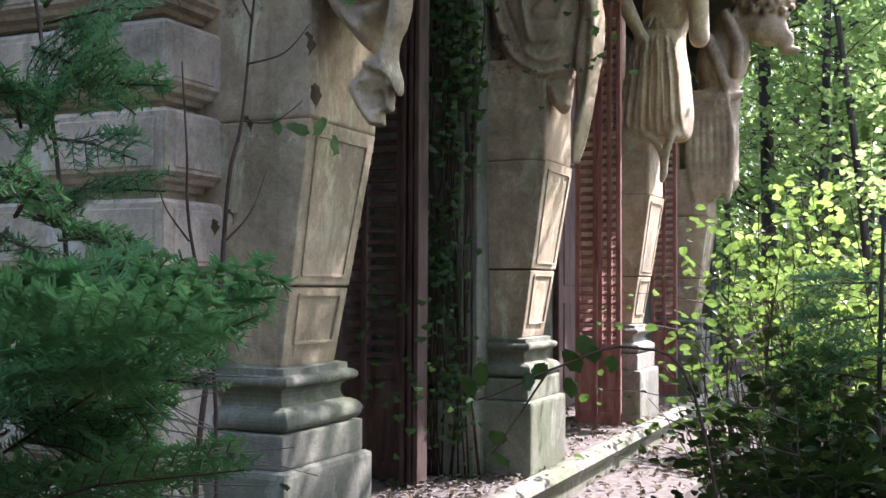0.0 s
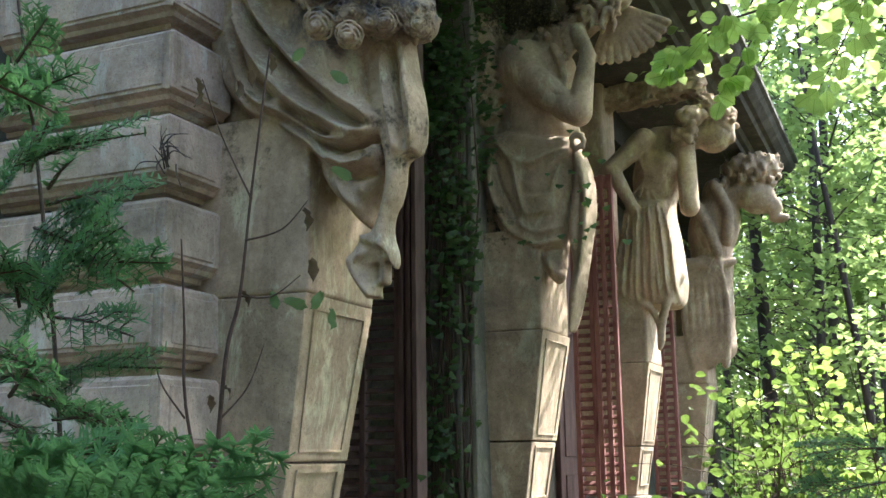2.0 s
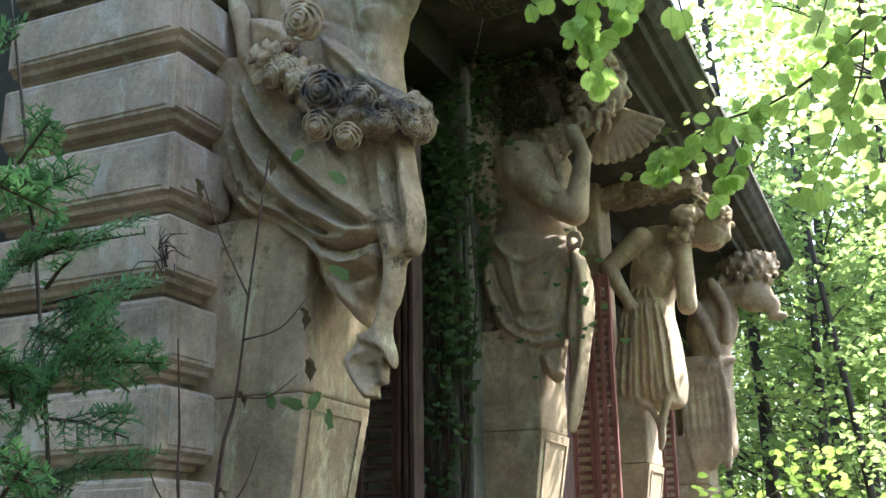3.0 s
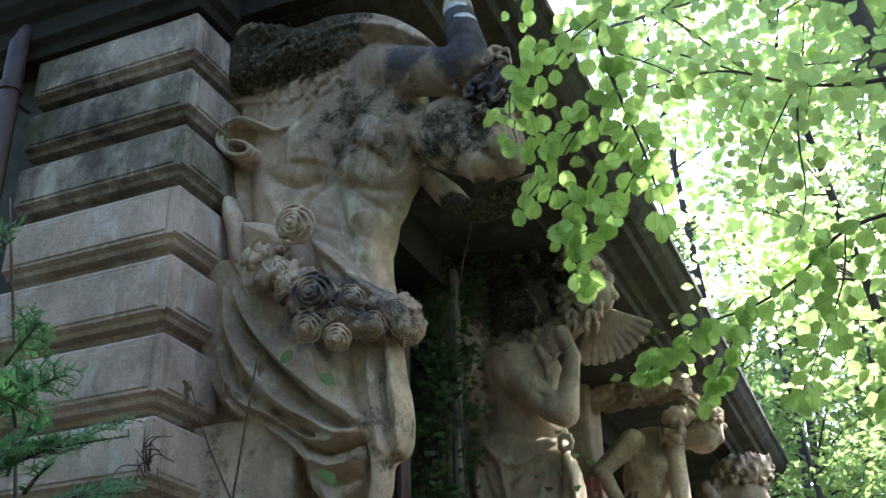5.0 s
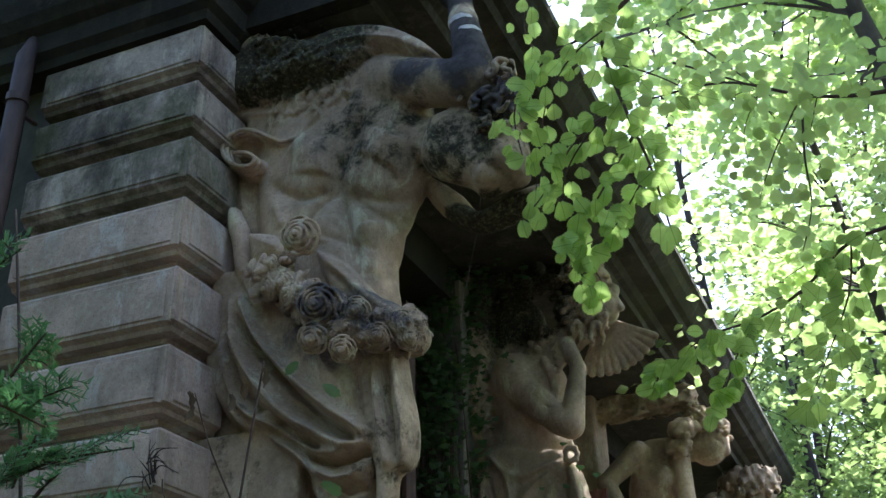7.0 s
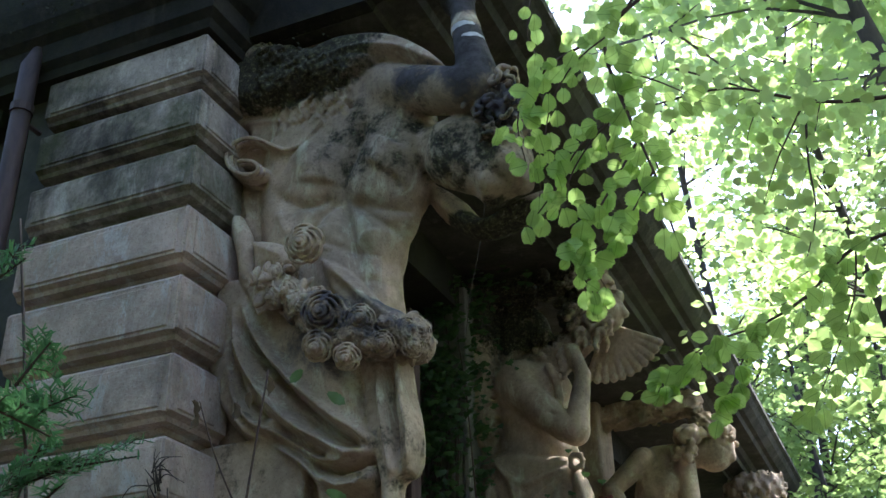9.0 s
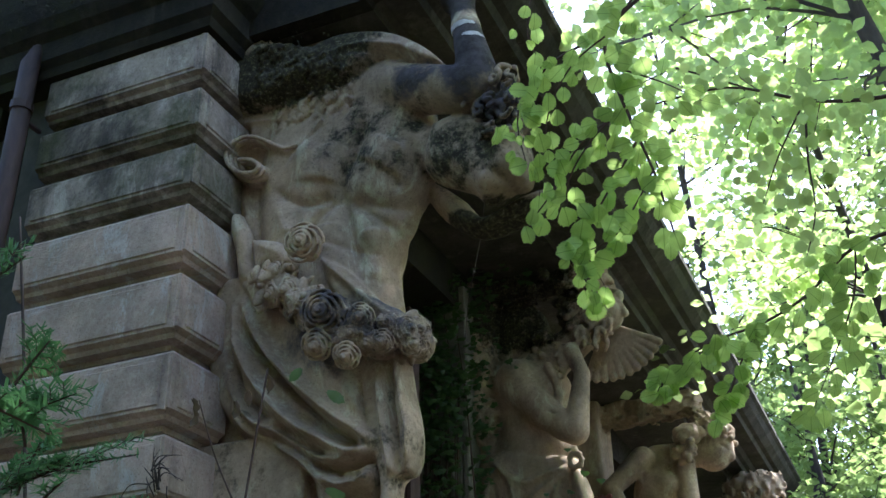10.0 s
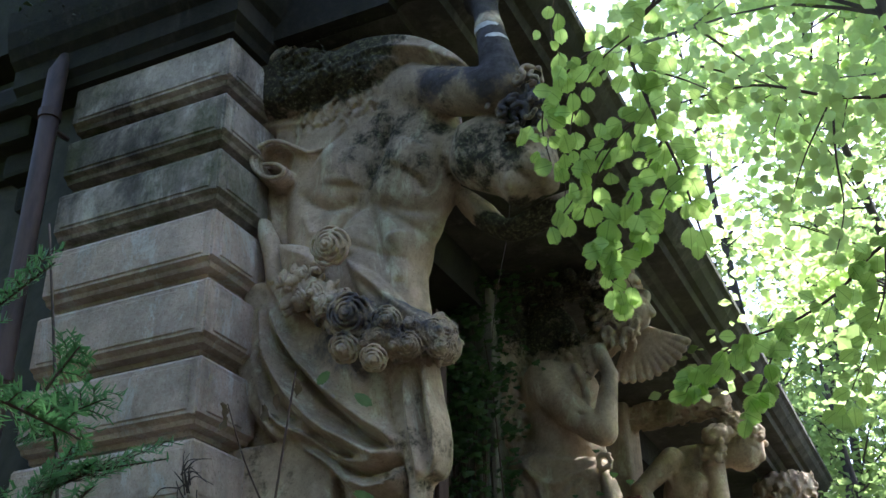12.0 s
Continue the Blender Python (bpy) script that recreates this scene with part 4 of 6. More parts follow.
    pleats = [
        ([(-1.582, 2.435), (-1.569, 2.293), (-1.548, 2.149), (-1.523, 2.017), (-1.528, 1.912), (-1.549, 1.791)], 0.048, 0.014, 1.25),
        ([(-1.539, 2.427), (-1.526, 2.265), (-1.510, 2.103), (-1.503, 1.966)], -0.040, 0.012, 1.4),
        ([(-1.500, 2.434), (-1.488, 2.279), (-1.468, 2.157), (-1.478, 2.021), (-1.503, 1.871)], 0.040, 0.013, 1.25),
        ([(-1.462, 2.356), (-1.447, 2.233), (-1.448, 2.114)], -0.026, 0.012, 1.4),
        ([(-1.458, 2.416), (-1.432, 2.250), (-1.417, 2.110)], 0.026, 0.011, 1.3),
        ([(-1.482, 2.037), (-1.469, 2.074), (-1.434, 2.062)], -0.040, 0.012, 1.5),
        ([(-1.607, 1.740), (-1.549, 1.716), (-1.520, 1.676)], 0.022, 0.012, 1.4),
        ([(-1.569, 1.793), (-1.565, 1.878)], -0.03, 0.012, 1.4),
    ]
    pleats += [
        ([(-1.560, 2.425), (-1.548, 2.269), (-1.531, 2.126), (-1.515, 2.006)], 0.016, 0.007, 1.3), ([(-1.517, 2.427), (-1.505, 2.262), (-1.489, 2.140)], 0.016, 0.007, 1.3), ([(-1.475, 2.399), (-1.459, 2.255), (-1.439, 2.133)], -0.018, 0.007, 1.3),
        ([(-1.507, 2.025), (-1.515, 1.910), (-1.532, 1.817)], -0.022, 0.008, 1.3), ([(-1.561, 1.764), (-1.528, 1.705)], -0.016, 0.007, 1.3)]
    c.layer(fall, y - 0.185, 0.075, 0.024, [(p, h * 0.85, w, q) for p, h, w, q in pleats], 0.006)
    tail = [(-1.685, 1.772), (-1.625, 1.750), (-1.578, 1.736), (-1.558, 1.664), (-1.583, 1.685), (-1.587, 1.613), (-1.617, 1.606), (-1.621, 1.541), (-1.659, 1.555), (-1.723, 1.644), (-1.745, 1.700), (-1.711, 1.735)]
    c.layer(tail, y - 0.19, 0.05, 0.02, [([(-1.648, 1.721), (-1.698, 1.684), (-1.677, 1.620), (-1.616, 1.550)], 0.026, 0.013, 1.3), ([(-1.626, 1.681), (-1.616, 1.606)], -0.04, 0.022, 1.6), ([(-1.564, 1.713), (-1.560, 1.601)], 0.020, 0.012, 1.3)], 0.008)
    # strap of cloth, then the garland of roses, buds and fruit
    c.layer([(-1.843, 2.925), (-1.711, 2.837), (-1.593, 2.692), (-1.486, 2.616), (-1.504, 2.548), (-1.661, 2.635), (-1.780, 2.750)], y - 0.22, 0.065, 0.035, [([(-1.784, 2.850), (-1.664, 2.731), (-1.550, 2.617)], 0.022, 0.012, 1.3), ([(-1.759, 2.797), (-1.664, 2.685)], -0.018, 0.012, 1.4), ([(-1.724, 2.822), (-1.618, 2.707), (-1.517, 2.615)], -0.015, 0.010, 1.4)], 0.006)
    c.layer([(-2.129, 3.043), (-1.998, 3.001), (-1.924, 2.915), (-1.967, 2.877), (-2.044, 2.919), (-2.093, 2.882)], y - 0.26, 0.05, 0.03, [([(-2.079, 2.992), (-1.970, 2.931)], 0.014, 0.012, 1.4)], 0.006)
    chain = [(-2.027, y - 0.300, 2.834), (-1.912, y - 0.320, 2.753), (-1.773, y - 0.340, 2.625), (-1.651, y - 0.340, 2.535), (-1.561, y - 0.300, 2.516), (-1.497, y - 0.240, 2.522), (-1.482, y - 0.160, 2.524)]
    c.fold(chain, 0.045, 0.060, 0.008)
    g = Clay((-2.20, y - 0.52, 2.30), (-1.36, y + 0.02, 3.08), 0.0050)
    g.fold(chain, 0.052, 0.068, 0.006)
    rg = random.Random(8)
    for i in range(420):
        j = rg.choice((0, 1, 1, 2, 2, 2, 3, 3, 3, 4, 4, 4, 5, 5))
        p = Vector(chain[j]).lerp(Vector(chain[j + 1]), rg.random())
        o = Vector((rg.gauss(0.1, 1), rg.gauss(-0.7, 0.9), rg.gauss(-0.3, 1))).normalized() * rg.uniform(0.050, 0.088)
        q = rg.uniform(0.008, 0.015) * (1.7 if i % 5 == 0 else 1.0)
        g.egg(p + o, (q * 2.1, q * 0.6, q), 0.001, rg.uniform(0, 180), rg.uniform(-80, 80))
    for p, r, n in (((-1.830, y - 0.370, 2.912), 0.062, (0.15, -1, -0.25)), ((-1.713, y - 0.420, 2.589), 0.064, (0.2, -1, -0.25)), ((-1.582, y - 0.400, 2.549), 0.044, (0.3, -1, -0.25)), ((-1.884, y - 0.380, 2.726), 0.038, (-0.2, -1, -0.2)),
                    ((-1.737, y - 0.410, 2.479), 0.046, (0.1, -1, -0.6)), ((-1.628, y - 0.400, 2.424), 0.040, (0.2, -1, -0.7)), ((-1.515, y - 0.370, 2.463), 0.036, (0.4, -1, -0.5)), ((-1.443, y - 0.290, 2.467), 0.036, (0.8, -0.8, -0.3)), ((-1.966, y - 0.350, 2.831), 0.034, (-0.3, -1, 0))):
        g.rose(p, r, n, 0.002)
    for i in range(30):
        j = rg.randrange(1, 6)
        p = Vector(chain[j]).lerp(Vector(chain[j + 1]), rg.random())
        n = Vector((rg.gauss(0.3, 0.5), -1, rg.gauss(-0.2, 0.6))).normalized()
        g.rose(p + n * 0.075, rg.uniform(0.028, 0.044), n, 0.001)
    # dark patches on head, chest and top slab are partly shade put into colour
    stains = (((-1.220, y - 0.150, 3.245), (0.30, 0.5, 0.20), "crust_shade", 0.55), ((-1.512, y - 0.200, 2.132), (0.12, 0.5, 0.3), "crust_shade", 0.36), ((-1.274, y - 0.150, 3.980), (0.16, 0.5, 0.16), "soot", 1.0), ((-1.188, y - 0.200, 3.625), (0.16, 0.5, 0.24), "soot", 1.0), ((-1.402, y - 0.200, 3.600), (0.16, 0.5, 0.12), "soot", 0.62), ((-1.068, y - 0.200, 3.373), (0.16, 0.5, 0.14), "soot", 0.62), ((-1.245, y - 0.000, 3.032), (0.34, 0.22, 0.08), "crust_shade", 0.9),
              ((-1.980, y - 0.200, 3.834), (0.48, 0.5, 0.20), "crust_shade", 1.0), ((-1.705, y - 0.000, 4.159), (0.45, 0.5, 0.13), "crust_shade", 0.85), ((-1.602, y - 0.200, 3.378), (0.42, 0.5, 0.28), "crust_shade", 0.43), ((-1.673, y - 0.300, 2.577), (0.46, 0.4, 0.20), "soot", 0.50),
              ((-1.234, y - 0.200, 3.799), (0.075, 0.4, 0.018), "paint", 1.0), ((-1.174, y - 0.200, 3.726), (0.05, 0.4, 0.016), "paint", 1.0), ((-2.152, y - 0.200, 2.136), (0.2, 0.5, 0.28), "crust_shade", 0.35), ((-1.556, y - 0.200, 2.097), (0.2, 0.5, 0.2), "crust_shade", 0.3))
    return tagged(c.skin("statue", STONE, stains, (g, hair)), "bowed stone figure in draped cloth with a rose garland", "statue", "facade statues")


def statue_chin_on_fist(y):
    c = Clay((-2.46, y - 0.46, 1.70), (-1.10, y + 0.34, 4.12), 0.0115)
    c.slab((-2.44, y - 0.245, 1.73), (-1.865, y + 0.245, 2.30), 0.012)
    c.slab((-2.44, y - 0.18, 2.2), (-2.15, y + 0.2, 4.05), 0.03)
    c.egg((-1.93, y, 2.88), (0.25, 0.22, 0.22), 0.06)
    c.egg((-1.94, y, 3.18), (0.235, 0.235, 0.32), 0.06)
    c.egg((-1.83, y - 0.07, 3.26), (0.16, 0.16, 0.15), 0.04)
    c.limb((-1.88, y, 3.42), (-1.60, y - 0.02, 3.58), 0.13, 0.10, 0.05)
    c.egg((-1.97, y - 0.16, 3.30), (0.135, 0.12, 0.15), 0.05)
    c.limb((-1.96, y - 0.19, 3.25), (-1.66, y - 0.27, 2.95), 0.108, 0.078, 0.03)
    c.egg((-1.605, y - 0.27, 2.915), (0.075, 0.07, 0.072), 0.02)
    c.limb((-1.60, y - 0.27, 2.94), (-1.555, y - 0.22, 3.26), 0.074, 0.046, 0.015)
    c.limb((-1.555, y - 0.22, 3.28), (-1.62, y - 0.18, 3.44), 0.044, 0.05, 0.015)
    for i in range(4):
        c.limb((-1.66 + 0.012 * i, y - 0.20, 3.47 - 0.03 * i), (-1.70 + 0.01 * i, y - 0.22, 3.40 - 0.045 * i), 0.016, 0.013, 0.006)
    c.fold([(-1.76, y - 0.2, 3.36), (-1.71, y - 0.22, 3.25), (-1.70, y - 0.22, 3.12)], 0.026, 0.022, 0.01)
    c.cut((-1.90, y - 0.28, 3.14), (-1.70, y - 0.32, 3.02), 0.008, 0.006, 0.025)
    c.cut((-2.08, y - 0.22, 3.12), (-1.86, y - 0.26, 2.94), 0.010, 0.006, 0.03)
    c.cut((-2.15, y - 0.18, 2.98), (-1.90, y - 0.24, 2.96), 0.008, 0.006, 0.03)
    # head with beard and curls
    c.egg((-1.50, y - 0.04, 3.72), (0.155, 0.13, 0.175), 0.02, 0, -15)
    c.egg((-1.38, y - 0.04, 3.70), (0.06, 0.085, 0.11), 0.02)
    c.limb((-1.335, y - 0.05, 3.74), (-1.31, y - 0.05, 3.67), 0.018, 0.026, 0.01)
    c.cut((-1.37, y - 0.12, 3.75), (-1.34, y - 0.09, 3.74), 0.014, 0.012, 0.012)
    rg = random.Random(21)
    for i in range(42):
        a = Vector((-1.60 + rg.uniform(0, 0.22), y - 0.10 - rg.uniform(0.0, 0.09), 3.58 + rg.uniform(-0.1, 0.14)))
        d = Vector((rg.gauss(0.0, 0.02), -0.01, -rg.uniform(0.04, 0.08)))
        c.fold([a, a + d * 0.5 + Vector((rg.choice((-1, 1)) * 0.014, -0.008, 0)), a + d], 0.019, 0.011, 0.003)
    for i in range(60):
        a = Vector((-1.52 + rg.gauss(0, 0.10), y - 0.08 + rg.gauss(0, 0.09), 3.86 + rg.gauss(0, 0.05)))
        q = rg.uniform(0.020, 0.036)
        c.egg(a, (q * 1.5, q, q), 0.003, rg.uniform(0, 180), rg.uniform(-60, 60))
    c.berries((-1.64, y - 0.10, 3.72), (0.06, 0.08, 0.14), 36, 0.028, 23, 0.003)
    for i in range(11):
        w = radians(-112 + i * 8.2)
        a = (-1.46, y + 0.06, 3.68)
        c.limb(a, (a[0] + 0.36 * math.cos(w), y + 0.06, a[2] + 0.36 * math.sin(w)), 0.014, 0.024, 0.004)
    rough_load(c, (-2.2, y - 0.05, 3.97), (-1.5, y, 4.0), 0.10, 31, 70)
    c.egg((-2.0, y + 0.04, 3.66), (0.2, 0.12, 0.24), 0.04)
    c.berries((-1.80, y - 0.10, 3.52), (0.08, 0.06, 0.10), 40, 0.026, 24, 0.004)
    rough_load(c, (-2.24, y - 0.2, 3.85), (-2.24, y - 0.2, 2.95), 0.06, 32, 150)
    c.slab((-2.40, y - 0.24, 3.0), (-2.12, y, 3.98), 0.05, 0.02)
    c.roughen((-2.44, y - 0.32, 2.96), (-2.06, y - 0.02, 4.05), 0.018, 33, 60)
    # cloth knotted at the hip: a full pouch in front, one end falling over the block
    cloth = [(-2.187, 2.884), (-2.029, 2.904), (-1.839, 2.850), (-1.681, 2.821), (-1.636, 2.768), (-1.659, 2.597), (-1.696, 2.388), (-1.733, 2.175), (-1.757, 2.024), (-1.808, 1.996), (-1.864, 2.065), (-1.900, 2.152), (-1.993, 2.212), (-2.093, 2.274), (-2.159, 2.388), (-2.210, 2.563), (-2.248, 2.767)]
    flow = [
        ([(-2.168, 2.730), (-2.127, 2.490), (-2.037, 2.300), (-1.874, 2.197), (-1.702, 2.234)], 0.036, 0.020, 1.3),
        ([(-2.152, 2.790), (-2.082, 2.585), (-2.014, 2.379), (-1.871, 2.267), (-1.689, 2.312)], 0.030, 0.018, 1.3),
        ([(-2.088, 2.815), (-2.007, 2.676), (-1.975, 2.506), (-1.933, 2.371)], 0.032, 0.018, 1.3),
        ([(-1.658, 2.736), (-1.802, 2.703), (-1.921, 2.672), (-2.022, 2.732), (-2.116, 2.819)], 0.034, 0.018, 1.3),
        ([(-1.652, 2.716), (-1.739, 2.615), (-1.789, 2.484)], 0.030, 0.016, 1.3),
        ([(-1.658, 2.730), (-1.857, 2.607), (-1.934, 2.534)], 0.030, 0.018, 1.3),
        ([(-1.647, 2.695), (-1.669, 2.503), (-1.693, 2.281)], 0.036, 0.016, 1.3),
        ([(-2.126, 2.725), (-2.064, 2.516), (-1.985, 2.327)], -0.040, 0.014, 1.4),
        ([(-1.704, 2.670), (-1.728, 2.509), (-1.752, 2.351)], -0.030, 0.016, 1.4),
        ([(-2.005, 2.242), (-1.875, 2.166), (-1.724, 2.183)], -0.030, 0.014, 1.4),
        ([(-1.819, 2.104), (-1.767, 2.030), (-1.723, 2.064)], 0.036, 0.022, 1.5),
        ([(-1.845, 2.491), (-1.850, 2.362)], 0.030, 0.080, 2.0),
    ]
    c.layer(cloth, y - 0.13, 0.12, 0.07, flow, 0.012)
    fall = [(-1.670, 2.782), (-1.596, 2.679), (-1.561, 2.543), (-1.557, 2.374), (-1.595, 2.155), (-1.633, 1.939), (-1.681, 1.757), (-1.725, 1.705), (-1.722, 1.890), (-1.693, 2.075), (-1.709, 2.268), (-1.677, 2.524)]
    c.layer(fall, y - 0.16, 0.12, 0.06, [([(-1.620, 2.708), (-1.579, 2.492), (-1.593, 2.239), (-1.638, 1.994), (-1.675, 1.768)], 0.040, 0.022, 1.3), ([(-1.622, 2.529), (-1.637, 2.244), (-1.669, 1.997)], -0.044, 0.018, 1.4), ([(-1.552, 2.521), (-1.556, 2.330), (-1.601, 2.084)], 0.030, 0.016, 1.3)], 0.01)
    for i in range(7):
        w = i * 0.9
        k = (-1.615, y - 0.280, 2.755)
        c.egg((k[0] + 0.035 * math.cos(w), k[1], k[2] + 0.04 * math.sin(w)), (0.018, 0.014, 0.024), 0.006, 0, math.degrees(w))
    # large upper patch puts the shade under the cornice into the stone colour
    stains = (((-1.930, y - 0.100, 3.810), (0.6, 0.6, 0.42), "crust_shade", 0.72), ((-2.162, y - 0.100, 2.325), (0.2, 0.5, 0.4), "crust_shade", 0.4))
    return tagged(c.skin("statue", STONE, stains), "bearded stone figure resting its chin on a fist", "statue", "facade statues")


def statue_grape_bearer(y):
    c = Clay((-2.46, y - 0.46, 1.72), (-1.02, y + 0.34, 4.12), 0.0135)
    c.slab((-2.44, y - 0.245, 1.74), (-1.865, y + 0.245, 2.30), 0.012)
    c.slab((-2.44, y - 0.2, 2.2), (-2.15, y + 0.2, 4.05), 0.03)
    c.egg((-1.83, y, 2.95), (0.19, 0.19, 0.2), 0.06)
    c.egg((-1.75, y, 3.25), (0.21, 0.22, 0.31), 0.06, 0, 14)
    c.egg((-1.66, y - 0.16, 3.27), (0.09, 0.08, 0.095), 0.03)
    c.egg((-1.55, y - 0.02, 3.27), (0.09, 0.09, 0.095), 0.03)
    c.limb((-1.83, y - 0.17, 3.50), (-2.08, y - 0.25, 3.27), 0.095, 0.07, 0.03)
    c.limb((-2.08, y - 0.25, 3.27), (-1.93, y - 0.27, 2.97), 0.07, 0.046, 0.015)
    c.egg((-1.92, y - 0.27, 2.94), (0.055, 0.04, 0.05), 0.015)
    c.limb((-1.52, y - 0.12, 3.40), (-1.50, y - 0.16, 2.92), 0.08, 0.075, 0.02)
    c.limb((-1.75, y, 3.52), (-1.38, y - 0.02, 3.52), 0.12, 0.10, 0.04)
    c.egg((-1.29, y - 0.02, 3.52), (0.14, 0.12, 0.16), 0.02, 0, 35)
    c.egg((-1.17, y - 0.03, 3.47), (0.03, 0.035, 0.05), 0.015)
    c.cut((-1.22, y - 0.12, 3.54), (-1.18, y - 0.1, 3.5), 0.012, 0.012, 0.012)
    c.berries((-1.28, y - 0.06, 3.63), (0.16, 0.14, 0.08), 60, 0.030, 41, 0.004)
    c.berries((-1.49, y - 0.22, 3.50), (0.09, 0.06, 0.10), 70, 0.026, 42, 0.003)
    c.berries((-1.46, y - 0.18, 3.63), (0.10, 0.08, 0.05), 20, 0.05, 43, 0.004)
    c.berries((-2.15, y - 0.24, 3.06), (0.06, 0.05, 0.16), 80, 0.024, 44, 0.003)
    rough_load(c, (-2.2, y, 3.93), (-1.45, y, 3.95), 0.10, 45, 110)
    c.egg((-1.33, y, 3.72), (0.16, 0.15, 0.12), 0.04)
    c.roughen((-1.5, y - 0.2, 3.62), (-1.15, y + 0.2, 3.88), 0.02, 46, 55)
    table = [(z, x, rx, ry, y - 0.01) for z, x, rx, ry in ((3.0, -1.84, 0.17, 0.18), (2.7, -1.85, 0.23, 0.22), (2.36, -1.86, 0.27, 0.24), (2.18, -1.85, 0.21, 0.22))]
    flow = []
    for i in range(9):
        u = i / 8
        x0, x1 = -1.98 + 0.28 * u, -2.10 + 0.48 * u
        flow.append(([(x0, 2.97), (x0 * 0.5 + x1 * 0.5 + 0.008 * (i % 3), 2.65), (x1, 2.2)], 0.040 + 0.012 * (i % 2), 0.018))
    c.column(table, 0.02, flow)
    S = lambda pts, r0, r1=None, k=0.02: c.fold([on_column(table, x, z) for x, z in pts], r0, r1, k)
    S([(-2.14, 2.32), (-1.99, 2.36), (-1.90, 2.2), (-1.82, 2.14), (-1.76, 1.98), (-1.77, 1.84)], 0.024, 0.018)
    S([(-1.6, 2.4), (-1.68, 2.25), (-1.74, 2.05), (-1.76, 1.88)], 0.035, 0.022)
    for f in between([(-1.62, 3.42), (-1.8, 3.2), (-1.95, 3.05)], [(-1.9, 3.46), (-1.82, 3.2), (-1.76, 3.0)], 4):
        S(f, 0.012, 0.012, 0.008)
    return tagged(c.skin("statue", STONE), "stone figure in a pleated skirt carrying grapes", "statue", "facade statues")


def statue_far(y):
    c = Clay((-2.46, y - 0.42, 1.70), (-0.98, y + 0.34, 4.12), 0.019)
    c.slab((-2.44, y - 0.245, 1.73), (-1.865, y + 0.245, 2.2), 0.015)
    c.slab((-2.44, y - 0.2, 2.2), (-2.15, y + 0.2, 4.05), 0.03)
    c.egg((-1.80, y, 2.95), (0.20, 0.22, 0.22), 0.08)
    c.egg((-1.76, y, 3.30), (0.25, 0.26, 0.38), 0.08, 0, 16)
    c.limb((-1.7, y, 3.65), (-1.42, y - 0.03, 3.62), 0.16, 0.12, 0.06)
    c.egg((-1.32, y - 0.04, 3.56), (0.19, 0.15, 0.17), 0.04, 0, 30)
    c.egg((-1.16, y - 0.04, 3.44), (0.08, 0.07, 0.10), 0.03)
    c.egg((-1.12, y - 0.02, 3.33), (0.10, 0.08, 0.045), 0.02)
    c.fold([(-1.95, y - 0.2, 3.6), (-1.8, y - 0.26, 3.3), (-1.7, y - 0.25, 3.0)], 0.06, 0.05, 0.03)
    c.fold([(-1.7, y - 0.2, 3.7), (-1.58, y - 0.24, 3.4), (-1.6, y - 0.22, 3.1)], 0.05, 0.05, 0.03)
    c.berries((-1.30, y - 0.05, 3.74), (0.18, 0.14, 0.09), 40, 0.045, 51)
    c.egg((-1.35, y, 3.86), (0.30, 0.18, 0.16), 0.05)
    c.roughen((-1.7, y - 0.3, 3.66), (-1.02, y + 0.25, 4.06), 0.035, 52, 40)
    for i in range(7):
        u = i / 6
        c.egg((-1.82, y, 2.88 - 0.8 * u), (0.21, 0.23, 0.14), 0.07)
    for i in range(7):
        x0 = -2.0 + 0.05 * i
        c.fold([(x0, y - 0.23, 2.95), (x0 + 0.02 * (i - 3), y - 0.23, 2.4), (x0 + 0.01, y - 0.22, 1.9 + 0.04 * (i % 3))], 0.026, 0.04, 0.02)
    c.fold([(-2.05, y - 0.18, 2.92), (-1.8, y - 0.24, 2.88), (-1.58, y - 0.12, 2.92)], 0.04, 0.04, 0.02)
    return tagged(c.skin("statue", STONE), "mossy stone figure bowed forward in heavy robes", "statue", "facade statues")


statue_rose_garland(STATUES[0])
statue_chin_on_fist(STATUES[1])
statue_grape_bearer(STATUES[2])
statue_far(STATUES[3])


MOSS = plain_mat("crusty_moss", (0.012, 0.013, 0.008), (0.07, 0.075, 0.04), 30, 0.95, (1, 1, 1), 0.9, 120)


